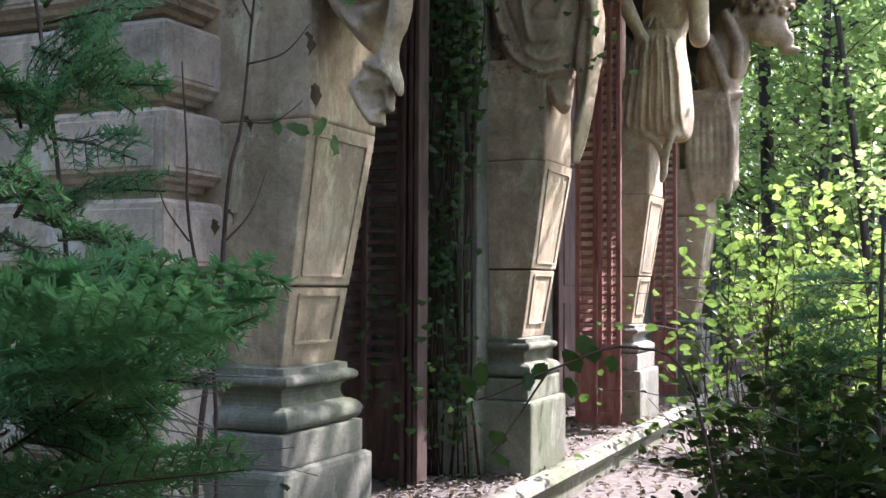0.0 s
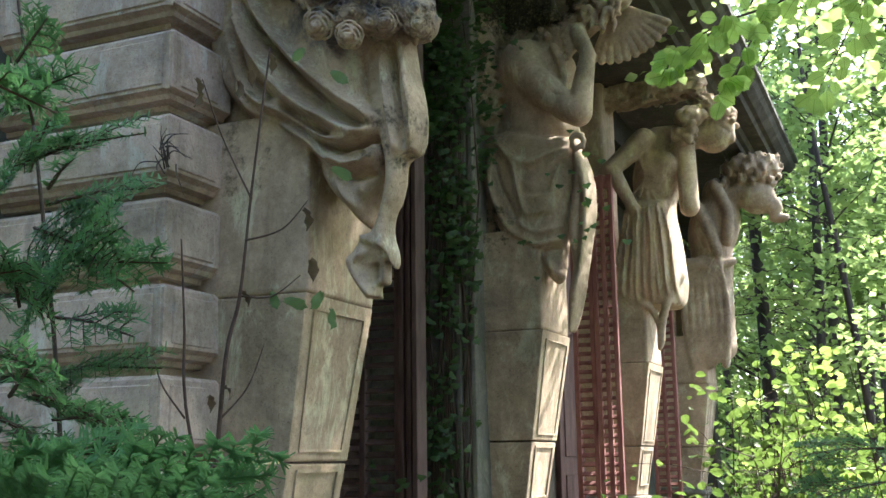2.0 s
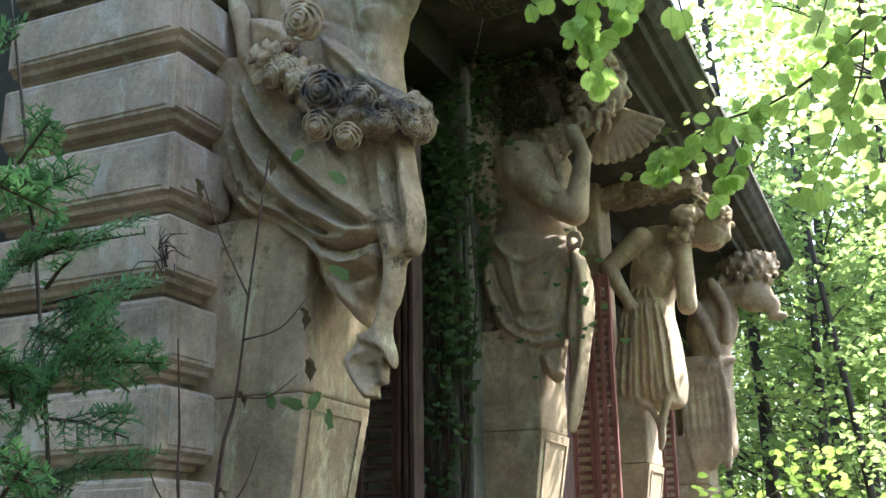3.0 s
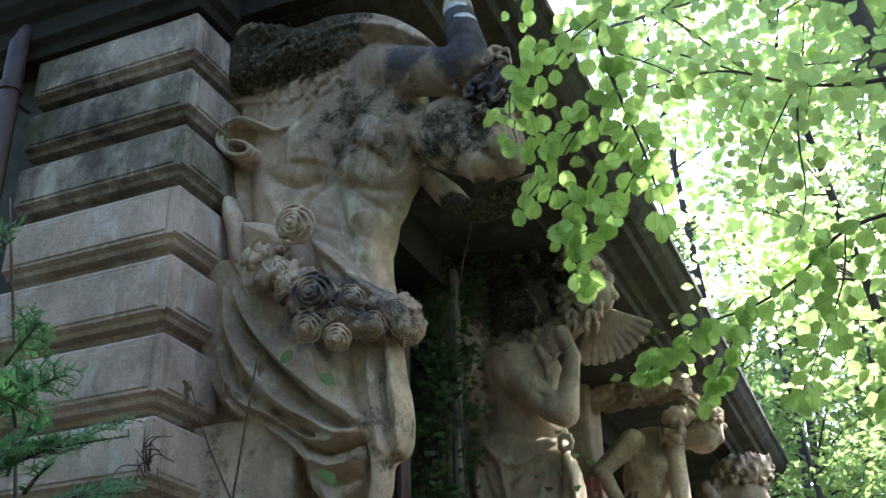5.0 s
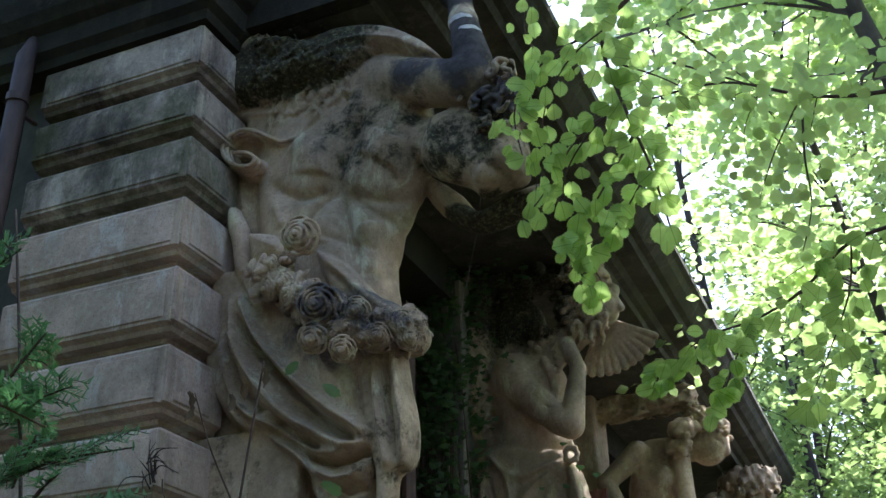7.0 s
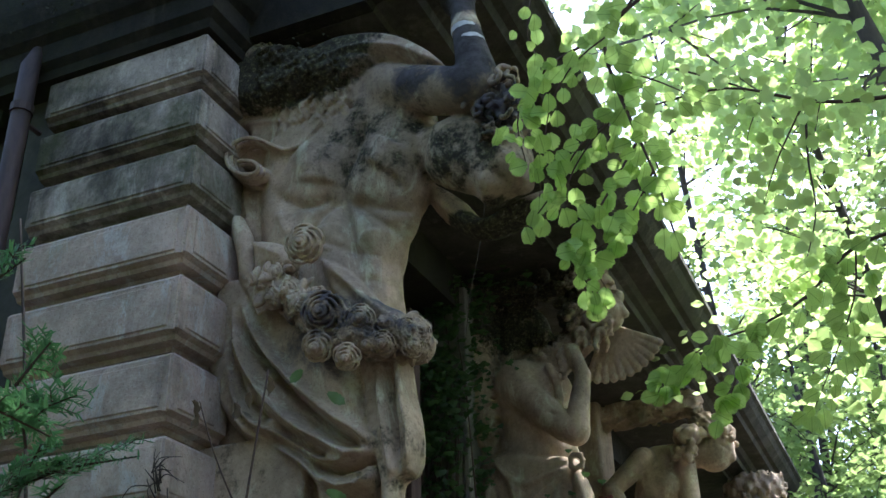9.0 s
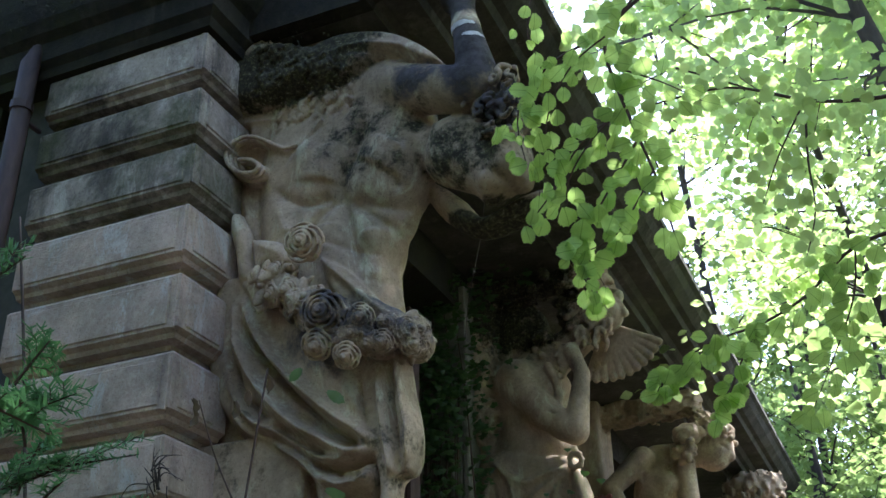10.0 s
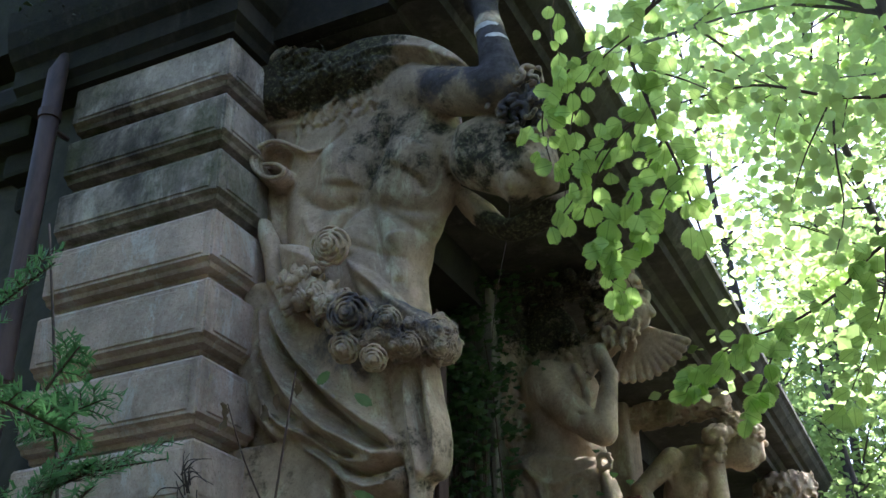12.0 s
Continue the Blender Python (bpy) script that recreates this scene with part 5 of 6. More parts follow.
# ---- shutters, doors and the ivy pilaster ----
def louvred_leaf(y, x0, x1, z0, z1, columns, paint, label, pitch=0.066):
    """A shutter leaf standing out from the wall: stiles, rails and slanted slats."""
    t = thing("shutter", (0, y, 0), label, "shutter", "louvred shutters")
    w = (x1 - x0) / columns
    st = 0.034
    for c in range(columns + 1):
        xc = x0 + w * c
        xa, xb = max(x0, xc - st / 2), min(x1, xc + st / 2)
        if c in (0, columns):
            xa, xb = (x0, x0 + st) if c == 0 else (x1 - st, x1)
        part("stile", boxed(xa, xb, -0.022, 0.022, z0, z1, bevel=0.004), paint, t)
    for z in (z0, z0 + (z1 - z0) * 0.16, z1 - 0.10):
        part("rail", boxed(x0, x1, -0.019, 0.019, z, z + 0.09, bevel=0.004), paint, t)
    lo = z0 + (z1 - z0) * 0.16 + 0.09
    bm = boxed(-w / 2, w / 2, -0.022, 0.022, -0.006, 0.006, bevel=0.002)
    bmesh.ops.rotate(bm, verts=bm.verts, cent=(0, 0, 0), matrix=Matrix.Rotation(radians(38), 3, "X"))
    first = part("slat", bm, paint, t)
    n = int((z1 - 0.12 - lo) / pitch)
    k = 0
    rg = random.Random(int(y * 10))
    for c in range(columns):
        for i in range(n):
            ob = first if k == 0 else new("slat", first.data)
            k += 1
            ob.parent = t
            ob.matrix_basis = pose(x0 + w * (c + 0.5), 0, lo + pitch * (i + 0.5), rg.uniform(-4, 4), rg.uniform(-0.4, 0.4), 0)
        part("lower_panel", boxed(x0 + w * c + st / 2, x0 + w * (c + 1) - st / 2, -0.009, 0.009, z0 + 0.08, lo - 0.08), paint, t)
    return t


leaf = louvred_leaf(5.04, -2.90, -2.46, 0.03, 3.25, 2, SHUTTER_BROWN, "dark brown louvred shutter leaf, paint peeling, standing open")
post = thing("door_post", (0, 5.04, 0), "dark brown ribbed timber door post beside the shutter", "door post")
for i, (xa, xb, d) in enumerate(((-2.455, -2.430, 0.045), (-2.430, -2.408, 0.02), (-2.408, -2.385, 0.05), (-2.385, -2.372, 0.025), (-2.372, -2.345, 0.06))):
    part("rib", boxed(xa, xb, -d, d, 0.0, 3.6, bevel=0.003), SHUTTER_BROWN, post)
louvred_leaf(7.60, -2.30, -2.135, 0.05, 3.1, 1, SHUTTER_RED, "faded red louvred shutter leaf, folded open beside a statue")
louvred_leaf(7.57, -2.125, -1.955, 0.05, 3.1, 2, SHUTTER_RED, "faded red narrow shutter leaf with two rows of slats")
louvred_leaf(10.02, -2.30, -2.06, 0.05, 3.1, 2, SHUTTER_RED, "faded red louvred shutter leaf, folded open by the last statue")
for k, (a, b) in enumerate(((3.75, 5.30), (6.25, 7.80), (8.75, 10.3))):
    d = thing("door_%d" % (k + 1), (WALL_X + 0.003, (a + b) / 2, 0), "closed dark timber double door in shadow", "door", kind="structure")
    h = (b - a) / 2
    for s in (-1, 1):
        part("door_leaf", boxed(0.0, 0.05, min(0.01 * s, h * s), max(0.01 * s, h * s), 0.0, 3.0, bevel=0.006), SHUTTER_BROWN, d)
        for z0, z1 in ((0.15, 0.9), (1.05, 1.95), (2.1, 2.85)):
            part("panel", boxed(0.05, 0.062, min(0.12 * s, (h - 0.12) * s), max(0.12 * s, (h - 0.12) * s), z0, z1, bevel=0.005), SHUTTER_BROWN, d)

pil = thing("pilaster", (0, 5.47, 0), "damp green stone pilaster overgrown with ivy", "pilaster")
part("shaft", boxed(-2.85, -2.20, -0.03, 0.25, 0.0, 3.9, bevel=0.006), STONE_BASE, pil)
for xa, xb, d in ((-2.225, -2.195, 0.055), (-2.265, -2.24, 0.05), (-2.31, -2.28, 0.06), (-2.42, -2.40, 0.045)):
    part("fillet", boxed(xa, xb, -d, 0.0, 0.42, 2.9, bevel=0.005), STONE_BASE, pil)
part("base", boxed(-2.86, -2.19, -0.09, 0.28, 0.0, 0.42, bevel=0.012), STONE_BASE, pil)


def leaf_shape(length, width, teeth=7, cup=0.12, wave=0.05):
    """A toothed leaf in its own plane, stalk at the origin, tip along +y."""
    verts, faces = [(0, 0, 0)], []
    mid = []
    for i in range(teeth + 1):
        u = i / teeth
        mid.append(len(verts))
        verts.append((0, length * u, -cup * length * (u - 0.35) ** 2))
    for s in (-1, 1):
        edge = []
        for i in range(teeth + 1):
            u = i / teeth
            w = width / 2 * (math.sin(math.pi * min(1, u * 0.93 + 0.05)) ** 0.62) if 0 < i < teeth else (width * 0.10 if i == 0 else 0.0)
            edge.append(len(verts))
            verts.append((s * w * (1.08 if i % 2 else 0.93), length * (u + (0.045 if i % 2 else -0.025) - (0.05 if i == 0 else 0)), cup * w * 0.9 - cup * length * (u - 0.35) ** 2 + wave * length * 0.3 * math.sin(u * 9 + s)))
        for i in range(teeth):
            q = (mid[i], edge[i], edge[i + 1], mid[i + 1])
            faces.append(q if s < 0 else q[::-1])
    return verts, faces


def ivy_shape(r):
    pts = [(0, 0), (0.5, -0.12), (0.95, 0.15), (0.62, 0.45), (0.55, 0.8), (0.25, 0.75), (0, 1.25), (-0.25, 0.75), (-0.55, 0.8), (-0.62, 0.45), (-0.95, 0.15), (-0.5, -0.12)]
    v = [(0, 0.4 * r, 0.05 * r)] + [(x * r, y * r, -0.06 * r * abs(x)) for x, y in pts]
    return v, [(0, i + 1, (i + 1) % len(pts) + 1) for i in range(len(pts))]


def placed(shape, m):
    v, f = shape
    return [m @ Vector(p) for p in v], f


def facing(p, normal, tip, scale=1.0):
    """A leaf pose: its face along normal, its tip towards tip."""
    n = Vector(normal).normalized()
    t = Vector(tip)
    t = (t - n * t.dot(n)).normalized()
    x = t.cross(n)
    m = Matrix((x, t, n)).transposed().to_4x4()
    return Matrix.Translation(p) @ m @ Matrix.Scale(scale, 4)


rng = random.Random(12)
ivy = thing("ivy", (0, 5.40, 0), "dark green ivy climbing the stone pilaster", "ivy")
leaves = Heap()
blobs = [(rng.uniform(-2.5, -2.2), rng.uniform(0.3, 3.9), rng.uniform(0.08, 0.26)) for _ in range(34)] + [(rng.uniform(-2.34, -2.18), rng.uniform(1.9, 3.9), 0.15) for _ in range(16)]
for i in range(1500):
    bx, bz, br = rng.choice(blobs)
    x, z = bx + rng.gauss(0, 0.6) * br, bz + rng.gauss(0, 1.0) * br
    if not -2.62 < x < -2.14 or z < 0.05 or z > 3.95:
        continue
    p = Vector((x, -0.02 - abs(rng.gauss(0, 0.05)), z))
    m = facing(p, (rng.gauss(0.25, 0.5), -1, rng.gauss(0.3, 0.5)), (rng.gauss(0, 0.7), 0, -1), rng.uniform(0.016, 0.036))
    leaves.add(*placed(ivy_shape(1.0), m))
for i in range(16):
    x = rng.uniform(-2.5, -2.2)
    pts = [(x + 0.06 * math.sin(z * 2.1 + i), -0.015, z) for z in (0.0, 0.6, 1.2, 1.8, 2.5, 3.2, rng.uniform(3.3, 3.9))]
    mesh_from("stem", *tube(pts, [0.009, 0.008, 0.007, 0.006, 0.005, 0.004, 0.003], 5), TWIG, ivy, True)
tagged(leaves.done("leaves", LEAF_CLIMB, ivy), kind="stuff")
creeper = thing("creeper", (0, 0, 0), "ivy on statue and shutter, thickened to darken the pale stone", "ivy")
leaves = Heap()
# dense clusters beside the second statue are added to darken its pale slab
for cx, cy, cz, n, s in ((-2.27, 5.53, 3.75, 170, 0.10), (-2.29, 5.53, 3.4, 170, 0.10), (-2.28, 5.53, 3.05, 150, 0.10), (-2.28, 5.53, 2.7, 90, 0.08), (-2.55, 5.36, 3.6, 160, 0.16), (-2.5, 5.36, 3.1, 120, 0.14), (-2.1, 5.5, 3.92, 60, 0.12), (-1.60, 5.50, 2.35, 9, 0.12), (-1.62, 5.49, 2.6, 7, 0.08), (-1.84, 5.45, 2.2, 5, 0.10), (-2.5, 4.98, 0.62, 16, 0.13), (-2.42, 4.97, 0.88, 9, 0.12), (-2.36, 4.95, 0.4, 12, 0.12)):
    for _ in range(n):
        p = Vector((cx + rng.gauss(0, s), cy - abs(rng.gauss(0, 0.02)), cz + rng.gauss(0, s)))
        leaves.add(*placed(ivy_shape(1.0), facing(p, (0.3, -1, rng.gauss(0.4, 0.4)), (rng.gauss(0, 0.6), 0, -1), rng.uniform(0.016, 0.038))))
tagged(leaves.done("leaves", LEAF_CLIMB, creeper), kind="stuff")

# moss tufts on the carved load and the corner cornice, a root hanging from the soffit
tufts = Heap()
for i in range(900):
    if i < 300:
        x, z = rng.uniform(-2.36, -1.74), rng.uniform(3.74, 4.02)
        p = Vector((x, 3.36 - rng.uniform(0.27, 0.345) + 0.12 * max(0.0, x + 1.98), z))
        if rng.random() < 0.35:
            p = Vector((x, 3.36 - rng.uniform(0.02, 0.3), 4.0 + rng.uniform(-0.02, 0.02)))
    else:
        p = Vector((rng.uniform(-3.3, -2.1), CORNER_Y - rng.uniform(0.08, 0.17), rng.uniform(4.15, 4.37)))
    s = rng.uniform(0.003, 0.008)
    q = [p + Vector((rng.uniform(-1, 1), rng.uniform(-1, 1), rng.uniform(-1, 1))) * s for _ in range(5)]
    tufts.add(q, [(0, 1, 2), (0, 2, 3), (0, 3, 4), (1, 4, 2), (2, 4, 3), (0, 4, 1)])
tagged(tufts.done("moss_tufts", MOSS), "dark crusty moss and lichen tufts on the stone", "moss", kind="stuff")
root = thing("hanging_root", (0, 0, 0), "thin dry root hanging from the soffit", "root")
mesh_from("root", *tube([(-1.62, 4.3, 4.02), (-1.61, 4.3, 3.75), (-1.64, 4.28, 3.5), (-1.70, 4.26, 3.2), (-1.72, 4.25, 3.0)], [0.003, 0.003, 0.002, 0.002, 0.0015], 5), BARK, root)

# rubble and dead leaves on the terrace
heap = Heap()
for i in range(1500):
    x = -1.95 - abs(rng.gauss(0, 0.42))
    y = rng.uniform(3.8, 12.5) if rng.random() < 0.6 else rng.gauss(5.0, 0.5)
    s = rng.uniform(0.006, 0.026) * (1.6 if rng.random() < 0.08 else 1)
    p = Vector((x, y, 0.003 + rng.random() * 0.02))
    q = [p + Vector((rng.uniform(-1, 1), rng.uniform(-1, 1), rng.uniform(0, 0.9))) * s for _ in range(5)]
    heap.add(q, [(0, 1, 2), (0, 2, 3), (0, 3, 4), (1, 4, 2), (2, 4, 3), (0, 4, 1)])
tagged(heap.done("rubble", DEBRIS), "small pale stone rubble scattered on the terrace", "rubble", kind="stuff")
heap = Heap()
shape = leaf_shape(1.0, 0.7, 4, 0.5, 0.3)
for i in range(1600):
    if i < 700:
        p = Vector((rng.uniform(-2.7, -1.25), rng.uniform(3.9, 9.5), 0))
        p.z = 0.02 if p.x < -1.93 else (-0.125 if p.x > -1.8 and 4.4 < p.y < 9.5 else 0.03)
        if p.x > -1.78 and not 4.4 < p.y < 9.5:
            p.z = -0.36
    else:
        p = Vector((rng.uniform(-1.2, 4.0), rng.uniform(0.8, 12), -0.33 + rng.uniform(0, 0.05)))
    heap.add(*placed(shape, facing(p, (rng.gauss(0, 0.5), rng.gauss(0, 0.5), 1), (rng.gauss(0, 1), rng.gauss(0, 1), 0.1), rng.uniform(0.025, 0.06))))
tagged(heap.done("leaf_litter", LEAF_DEAD), "brown withered leaves lying on terrace and soil", "leaf litter", kind="stuff")


# ---- near plants ----
def spline(pts, steps=5):
    pts = [Vector(p) for p in pts]
    out = []
    for i in range(len(pts) - 1):
        p0, p1, p2, p3 = pts[max(i - 1, 0)], pts[i], pts[i + 1], pts[min(i + 2, len(pts) - 1)]
        for j in range(steps):
            u = j / steps
            out.append(0.5 * ((2 * p1) + (p2 - p0) * u + (2 * p0 - 5 * p1 + 4 * p2 - p3) * u * u + (3 * p1 - p0 - 3 * p2 + p3) * u ** 3))
    return out + [pts[-1]]


def twig(pts, r0, r1, parent, name="twig", material=TWIG):
    s = spline(pts)
    v, f = tube(s, [r0 + (r1 - r0) * i / (len(s) - 1) for i in range(len(s))], 6)
    mesh_from(name, v, f, material, parent, True)
    return s


def one_mesh(name, shape, material):
    me = bpy.data.meshes.new(name)
    me.from_pydata([tuple(p) for p in shape[0]], [], shape[1])
    me.polygons.foreach_set("use_smooth", [True] * len(me.polygons))
    me.materials.append(material)
    return me


HAZEL = [one_mesh("leaf", leaf_shape(1.0, w, 15, c, 0.16), LEAF_HAZEL) for w, c in ((0.98, 0.20), (0.86, 0.30), (1.06, 0.10), (0.80, 0.42))]
HIGH = [one_mesh("leaf", leaf_shape(1.0, w, 11, c, 0.16), LEAF_CANOPY) for w, c in ((0.98, 0.20), (0.84, 0.34), (1.04, 0.10))]
rng = random.Random(77)


def hang_leaf(parent, p, size, meshes, droop=0.55, heading=None):
    """One leaf of its own, roughly level with its tip drooping."""
    h = heading if heading is not None else Vector((rng.gauss(0, 1), rng.gauss(0, 1), 0))
    ob = new("leaf", rng.choice(meshes))
    ob.parent = parent
    ob.matrix_basis = facing(p, (rng.gauss(0.05, 0.32), rng.gauss(1.0, 0.25), rng.gauss(0.55, 0.28)), (h.x, h.y, -droop - rng.random() * 0.6), size)
    return ob


def leafy_twig(parent, pts, r0, size, every, side=0.05, meshes=HAZEL, sub=0.0):
    s = twig(pts, r0 * 0.8, r0 * 0.25, parent)
    size, every = size * 0.80, every * 0.72
    run, flip = 0.0, 1
    for a, b in zip(s, s[1:]):
        run += (b - a).length
        while run > every:
            run -= every
            flip = -flip
            d = (b - a).normalized()
            o = d.cross(Vector((0, 0, 1)))
            o = (o.normalized() if o.length > 0.1 else Vector((1, 0, 0))) * flip
            p = a.lerp(b, rng.random()) + o * side * rng.uniform(0.2, 1) + Vector((0, 0, rng.uniform(-0.02, 0.01)))
            hang_leaf(parent, p, size * rng.uniform(0.65, 1.15), meshes, 0.5, o + d * 0.6)
    hang_leaf(parent, s[-1], size, meshes, 0.6)
    return s


hazel = thing("hazel_branch", (0, 0, 0), "overhanging hazel branch with bright backlit green leaves", "branch", "hazel branches")
leafy_twig(hazel, [(-0.24, 2.52, 3.45), (-0.31, 2.48, 3.23), (-0.52, 2.45, 3.03), (-0.49, 2.45, 2.76), (-0.44, 2.46, 2.55), (-0.41, 2.47, 2.36)], 0.010, 0.067, 0.041, 0.088)
leafy_twig(hazel, [(-0.52, 2.45, 3.03), (-0.68, 2.41, 2.95), (-0.78, 2.38, 2.79), (-0.76, 2.36, 2.60)], 0.006, 0.061, 0.025, 0.062)
leafy_twig(hazel, [(-0.47, 2.46, 2.66), (-0.58, 2.43, 2.47), (-0.66, 2.41, 2.33), (-0.62, 2.42, 2.20)], 0.005, 0.063, 0.019, 0.062)
leafy_twig(hazel, [(-0.49, 2.45, 2.76), (-0.62, 2.42, 2.66), (-0.72, 2.40, 2.50), (-0.78, 2.38, 2.42)], 0.005, 0.059, 0.028, 0.062)
leafy_twig(hazel, [(-0.44, 2.46, 2.55), (-0.50, 2.42, 2.42), (-0.56, 2.40, 2.34), (-0.66, 2.38, 2.30)], 0.004, 0.063, 0.020, 0.062)
leafy_twig(hazel, [(-0.50, 2.45, 2.90), (-0.38, 2.43, 2.80), (-0.28, 2.42, 2.70)], 0.004, 0.061, 0.039, 0.062)
lower = thing("hazel_branch", (0, 0, 0), "arching hazel branch with bright green toothed leaves", "branch", "hazel branches")
leafy_twig(lower, [(0.45, 2.7, 2.42), (0.2, 2.69, 2.36), (0.01, 2.7, 2.33), (-0.13, 2.7, 2.22), (-0.25, 2.69, 2.16), (-0.36, 2.67, 2.13), (-0.43, 2.66, 2.10)], 0.008, 0.057, 0.030, 0.062)
leafy_twig(lower, [(-0.25, 2.69, 2.16), (-0.32, 2.68, 2.06), (-0.36, 2.68, 1.98), (-0.40, 2.67, 1.93)], 0.004, 0.053, 0.012, 0.056)
leafy_twig(lower, [(-0.36, 2.67, 2.13), (-0.42, 2.66, 2.07), (-0.46, 2.65, 2.06)], 0.003, 0.053, 0.017, 0.050)
leafy_twig(lower, [(-0.46, 2.65, 2.07), (-0.52, 2.65, 2.03), (-0.54, 2.65, 2.0)], 0.003, 0.057, 0.012, 0.037)
leafy_twig(lower, [(0.01, 2.7, 2.33), (-0.02, 2.72, 2.2), (-0.10, 2.74, 2.05), (-0.18, 2.76, 1.92)], 0.004, 0.055, 0.022, 0.075)
leafy_twig(lower, [(0.2, 2.69, 2.36), (0.14, 2.72, 2.2), (0.08, 2.74, 2.02), (0.02, 2.76, 1.86)], 0.004, 0.055, 0.025, 0.075)
upper = thing("beech_branch", (0, 0, 0), "high spreading branch with pale sunlit leaves", "branch", "hazel branches")
leafy_twig(upper, [(0.9, 3.3, 3.05), (0.34, 3.18, 3.05), (0.12, 3.2, 3.09), (-0.04, 3.2, 3.14), (-0.28, 3.19, 3.26), (-0.57, 3.15, 3.24)], 0.012, 0.059, 0.033, 0.100, HIGH)
leafy_twig(upper, [(-0.04, 3.2, 3.14), (-0.07, 3.2, 2.91), (-0.08, 3.2, 2.72), (-0.14, 3.2, 2.55)], 0.006, 0.057, 0.033, 0.075, HIGH)
leafy_twig(upper, [(-0.04, 3.2, 3.14), (-0.16, 3.25, 2.98), (-0.24, 3.3, 2.84)], 0.005, 0.057, 0.033, 0.075, HIGH)
leafy_twig(upper, [(0.34, 3.18, 3.05), (0.2, 3.25, 2.85), (0.12, 3.3, 2.66)], 0.005, 0.057, 0.033, 0.075, HIGH)

leafy_twig(hazel, [(-0.411, 2.440, 3.147), (-0.515, 2.440, 3.020), (-0.527, 2.460, 2.937), (-0.498, 2.470, 2.776), (-0.441, 2.480, 2.615), (-0.427, 2.480, 2.540)], 0.006, 0.064, 0.052, 0.07)
leafy_twig(hazel, [(-0.507, 2.400, 2.987), (-0.609, 2.400, 2.924), (-0.686, 2.400, 2.811), (-0.723, 2.400, 2.653), (-0.742, 2.400, 2.513)], 0.004, 0.060, 0.046, 0.06)
leafy_twig(hazel, [(-0.488, 2.420, 2.741), (-0.591, 2.420, 2.662), (-0.667, 2.420, 2.539), (-0.660, 2.420, 2.398), (-0.590, 2.420, 2.216)], 0.004, 0.062, 0.044, 0.06)
leafy_twig(hazel, [(-0.706, 2.380, 3.239), (-0.737, 2.380, 3.057), (-0.704, 2.380, 2.923), (-0.738, 2.380, 2.796)], 0.003, 0.058, 0.048, 0.06)
leafy_twig(upper, [(-0.446, 3.200, 3.406), (-0.318, 3.200, 3.319), (-0.165, 3.250, 3.241), (0.005, 3.300, 3.182), (0.178, 3.300, 3.148)], 0.005, 0.052, 0.030, 0.09, HIGH)
leafy_twig(upper, [(-0.168, 3.300, 3.275), (-0.260, 3.400, 3.173), (-0.256, 3.400, 2.960)], 0.003, 0.052, 0.026, 0.09, HIGH)
leafy_twig(upper, [(0.005, 3.300, 3.182), (-0.074, 3.400, 3.023), (-0.166, 3.400, 2.823)], 0.003, 0.052, 0.026, 0.09, HIGH)

# low sprig with large dark leaves in front of the second pedestal
sprig = thing("bramble_sprig", (0, 0, 0), "low arching sprig with a few large dark green leaves", "sprig")
# dark leaf colour carries the shade of leaves seen against the light
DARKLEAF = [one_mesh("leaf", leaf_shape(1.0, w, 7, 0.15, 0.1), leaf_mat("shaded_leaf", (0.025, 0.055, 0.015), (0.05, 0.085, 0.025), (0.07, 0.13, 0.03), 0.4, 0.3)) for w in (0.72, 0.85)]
twig([(-0.35, 2.4, 0.2), (-0.45, 2.37, 0.8), (-0.58, 2.33, 0.90), (-0.72, 2.29, 0.86), (-0.85, 2.25, 0.80), (-0.90, 2.23, 0.78)], 0.004, 0.002, sprig)
twig([(-0.75, 2.28, 0.85), (-0.82, 2.26, 0.74), (-0.87, 2.24, 0.66)], 0.003, 0.0015, sprig)
for p, s in (((-0.89, 2.23, 0.86), 0.065), ((-0.93, 2.22, 0.83), 0.05), ((-0.85, 2.24, 0.71), 0.06), ((-0.87, 2.24, 0.66), 0.05), ((-0.72, 2.29, 0.89), 0.06), ((-0.69, 2.30, 0.92), 0.05), ((-0.76, 2.28, 0.86), 0.05),
             ((-0.66, 2.31, 0.90), 0.05), ((-0.8, 2.26, 0.84), 0.045), ((-0.62, 2.32, 0.88), 0.04), ((-0.71, 2.29, 0.83), 0.05)):
    hang_leaf(sprig, Vector(p), s, DARKLEAF, 1.2)

# bare sapling with a few withered leaves
sap = thing("sapling", (0, 0, 0), "thin bare sapling with withered leaves before the statue", "sapling")
twig([(-1.50, 1.98, -0.40), (-1.49, 2.0, 0.59), (-1.46, 2.03, 0.95), (-1.44, 2.04, 1.27), (-1.42, 2.06, 1.41), (-1.40, 2.07, 1.67), (-1.37, 2.09, 2.02)], 0.0085, 0.0025, sap, "stem")
twig([(-1.46, 2.02, -0.35), (-1.46, 2.03, 0.74), (-1.51, 1.99, 1.16), (-1.52, 1.99, 1.33), (-1.53, 1.98, 1.54)], 0.006, 0.002, sap, "stem")
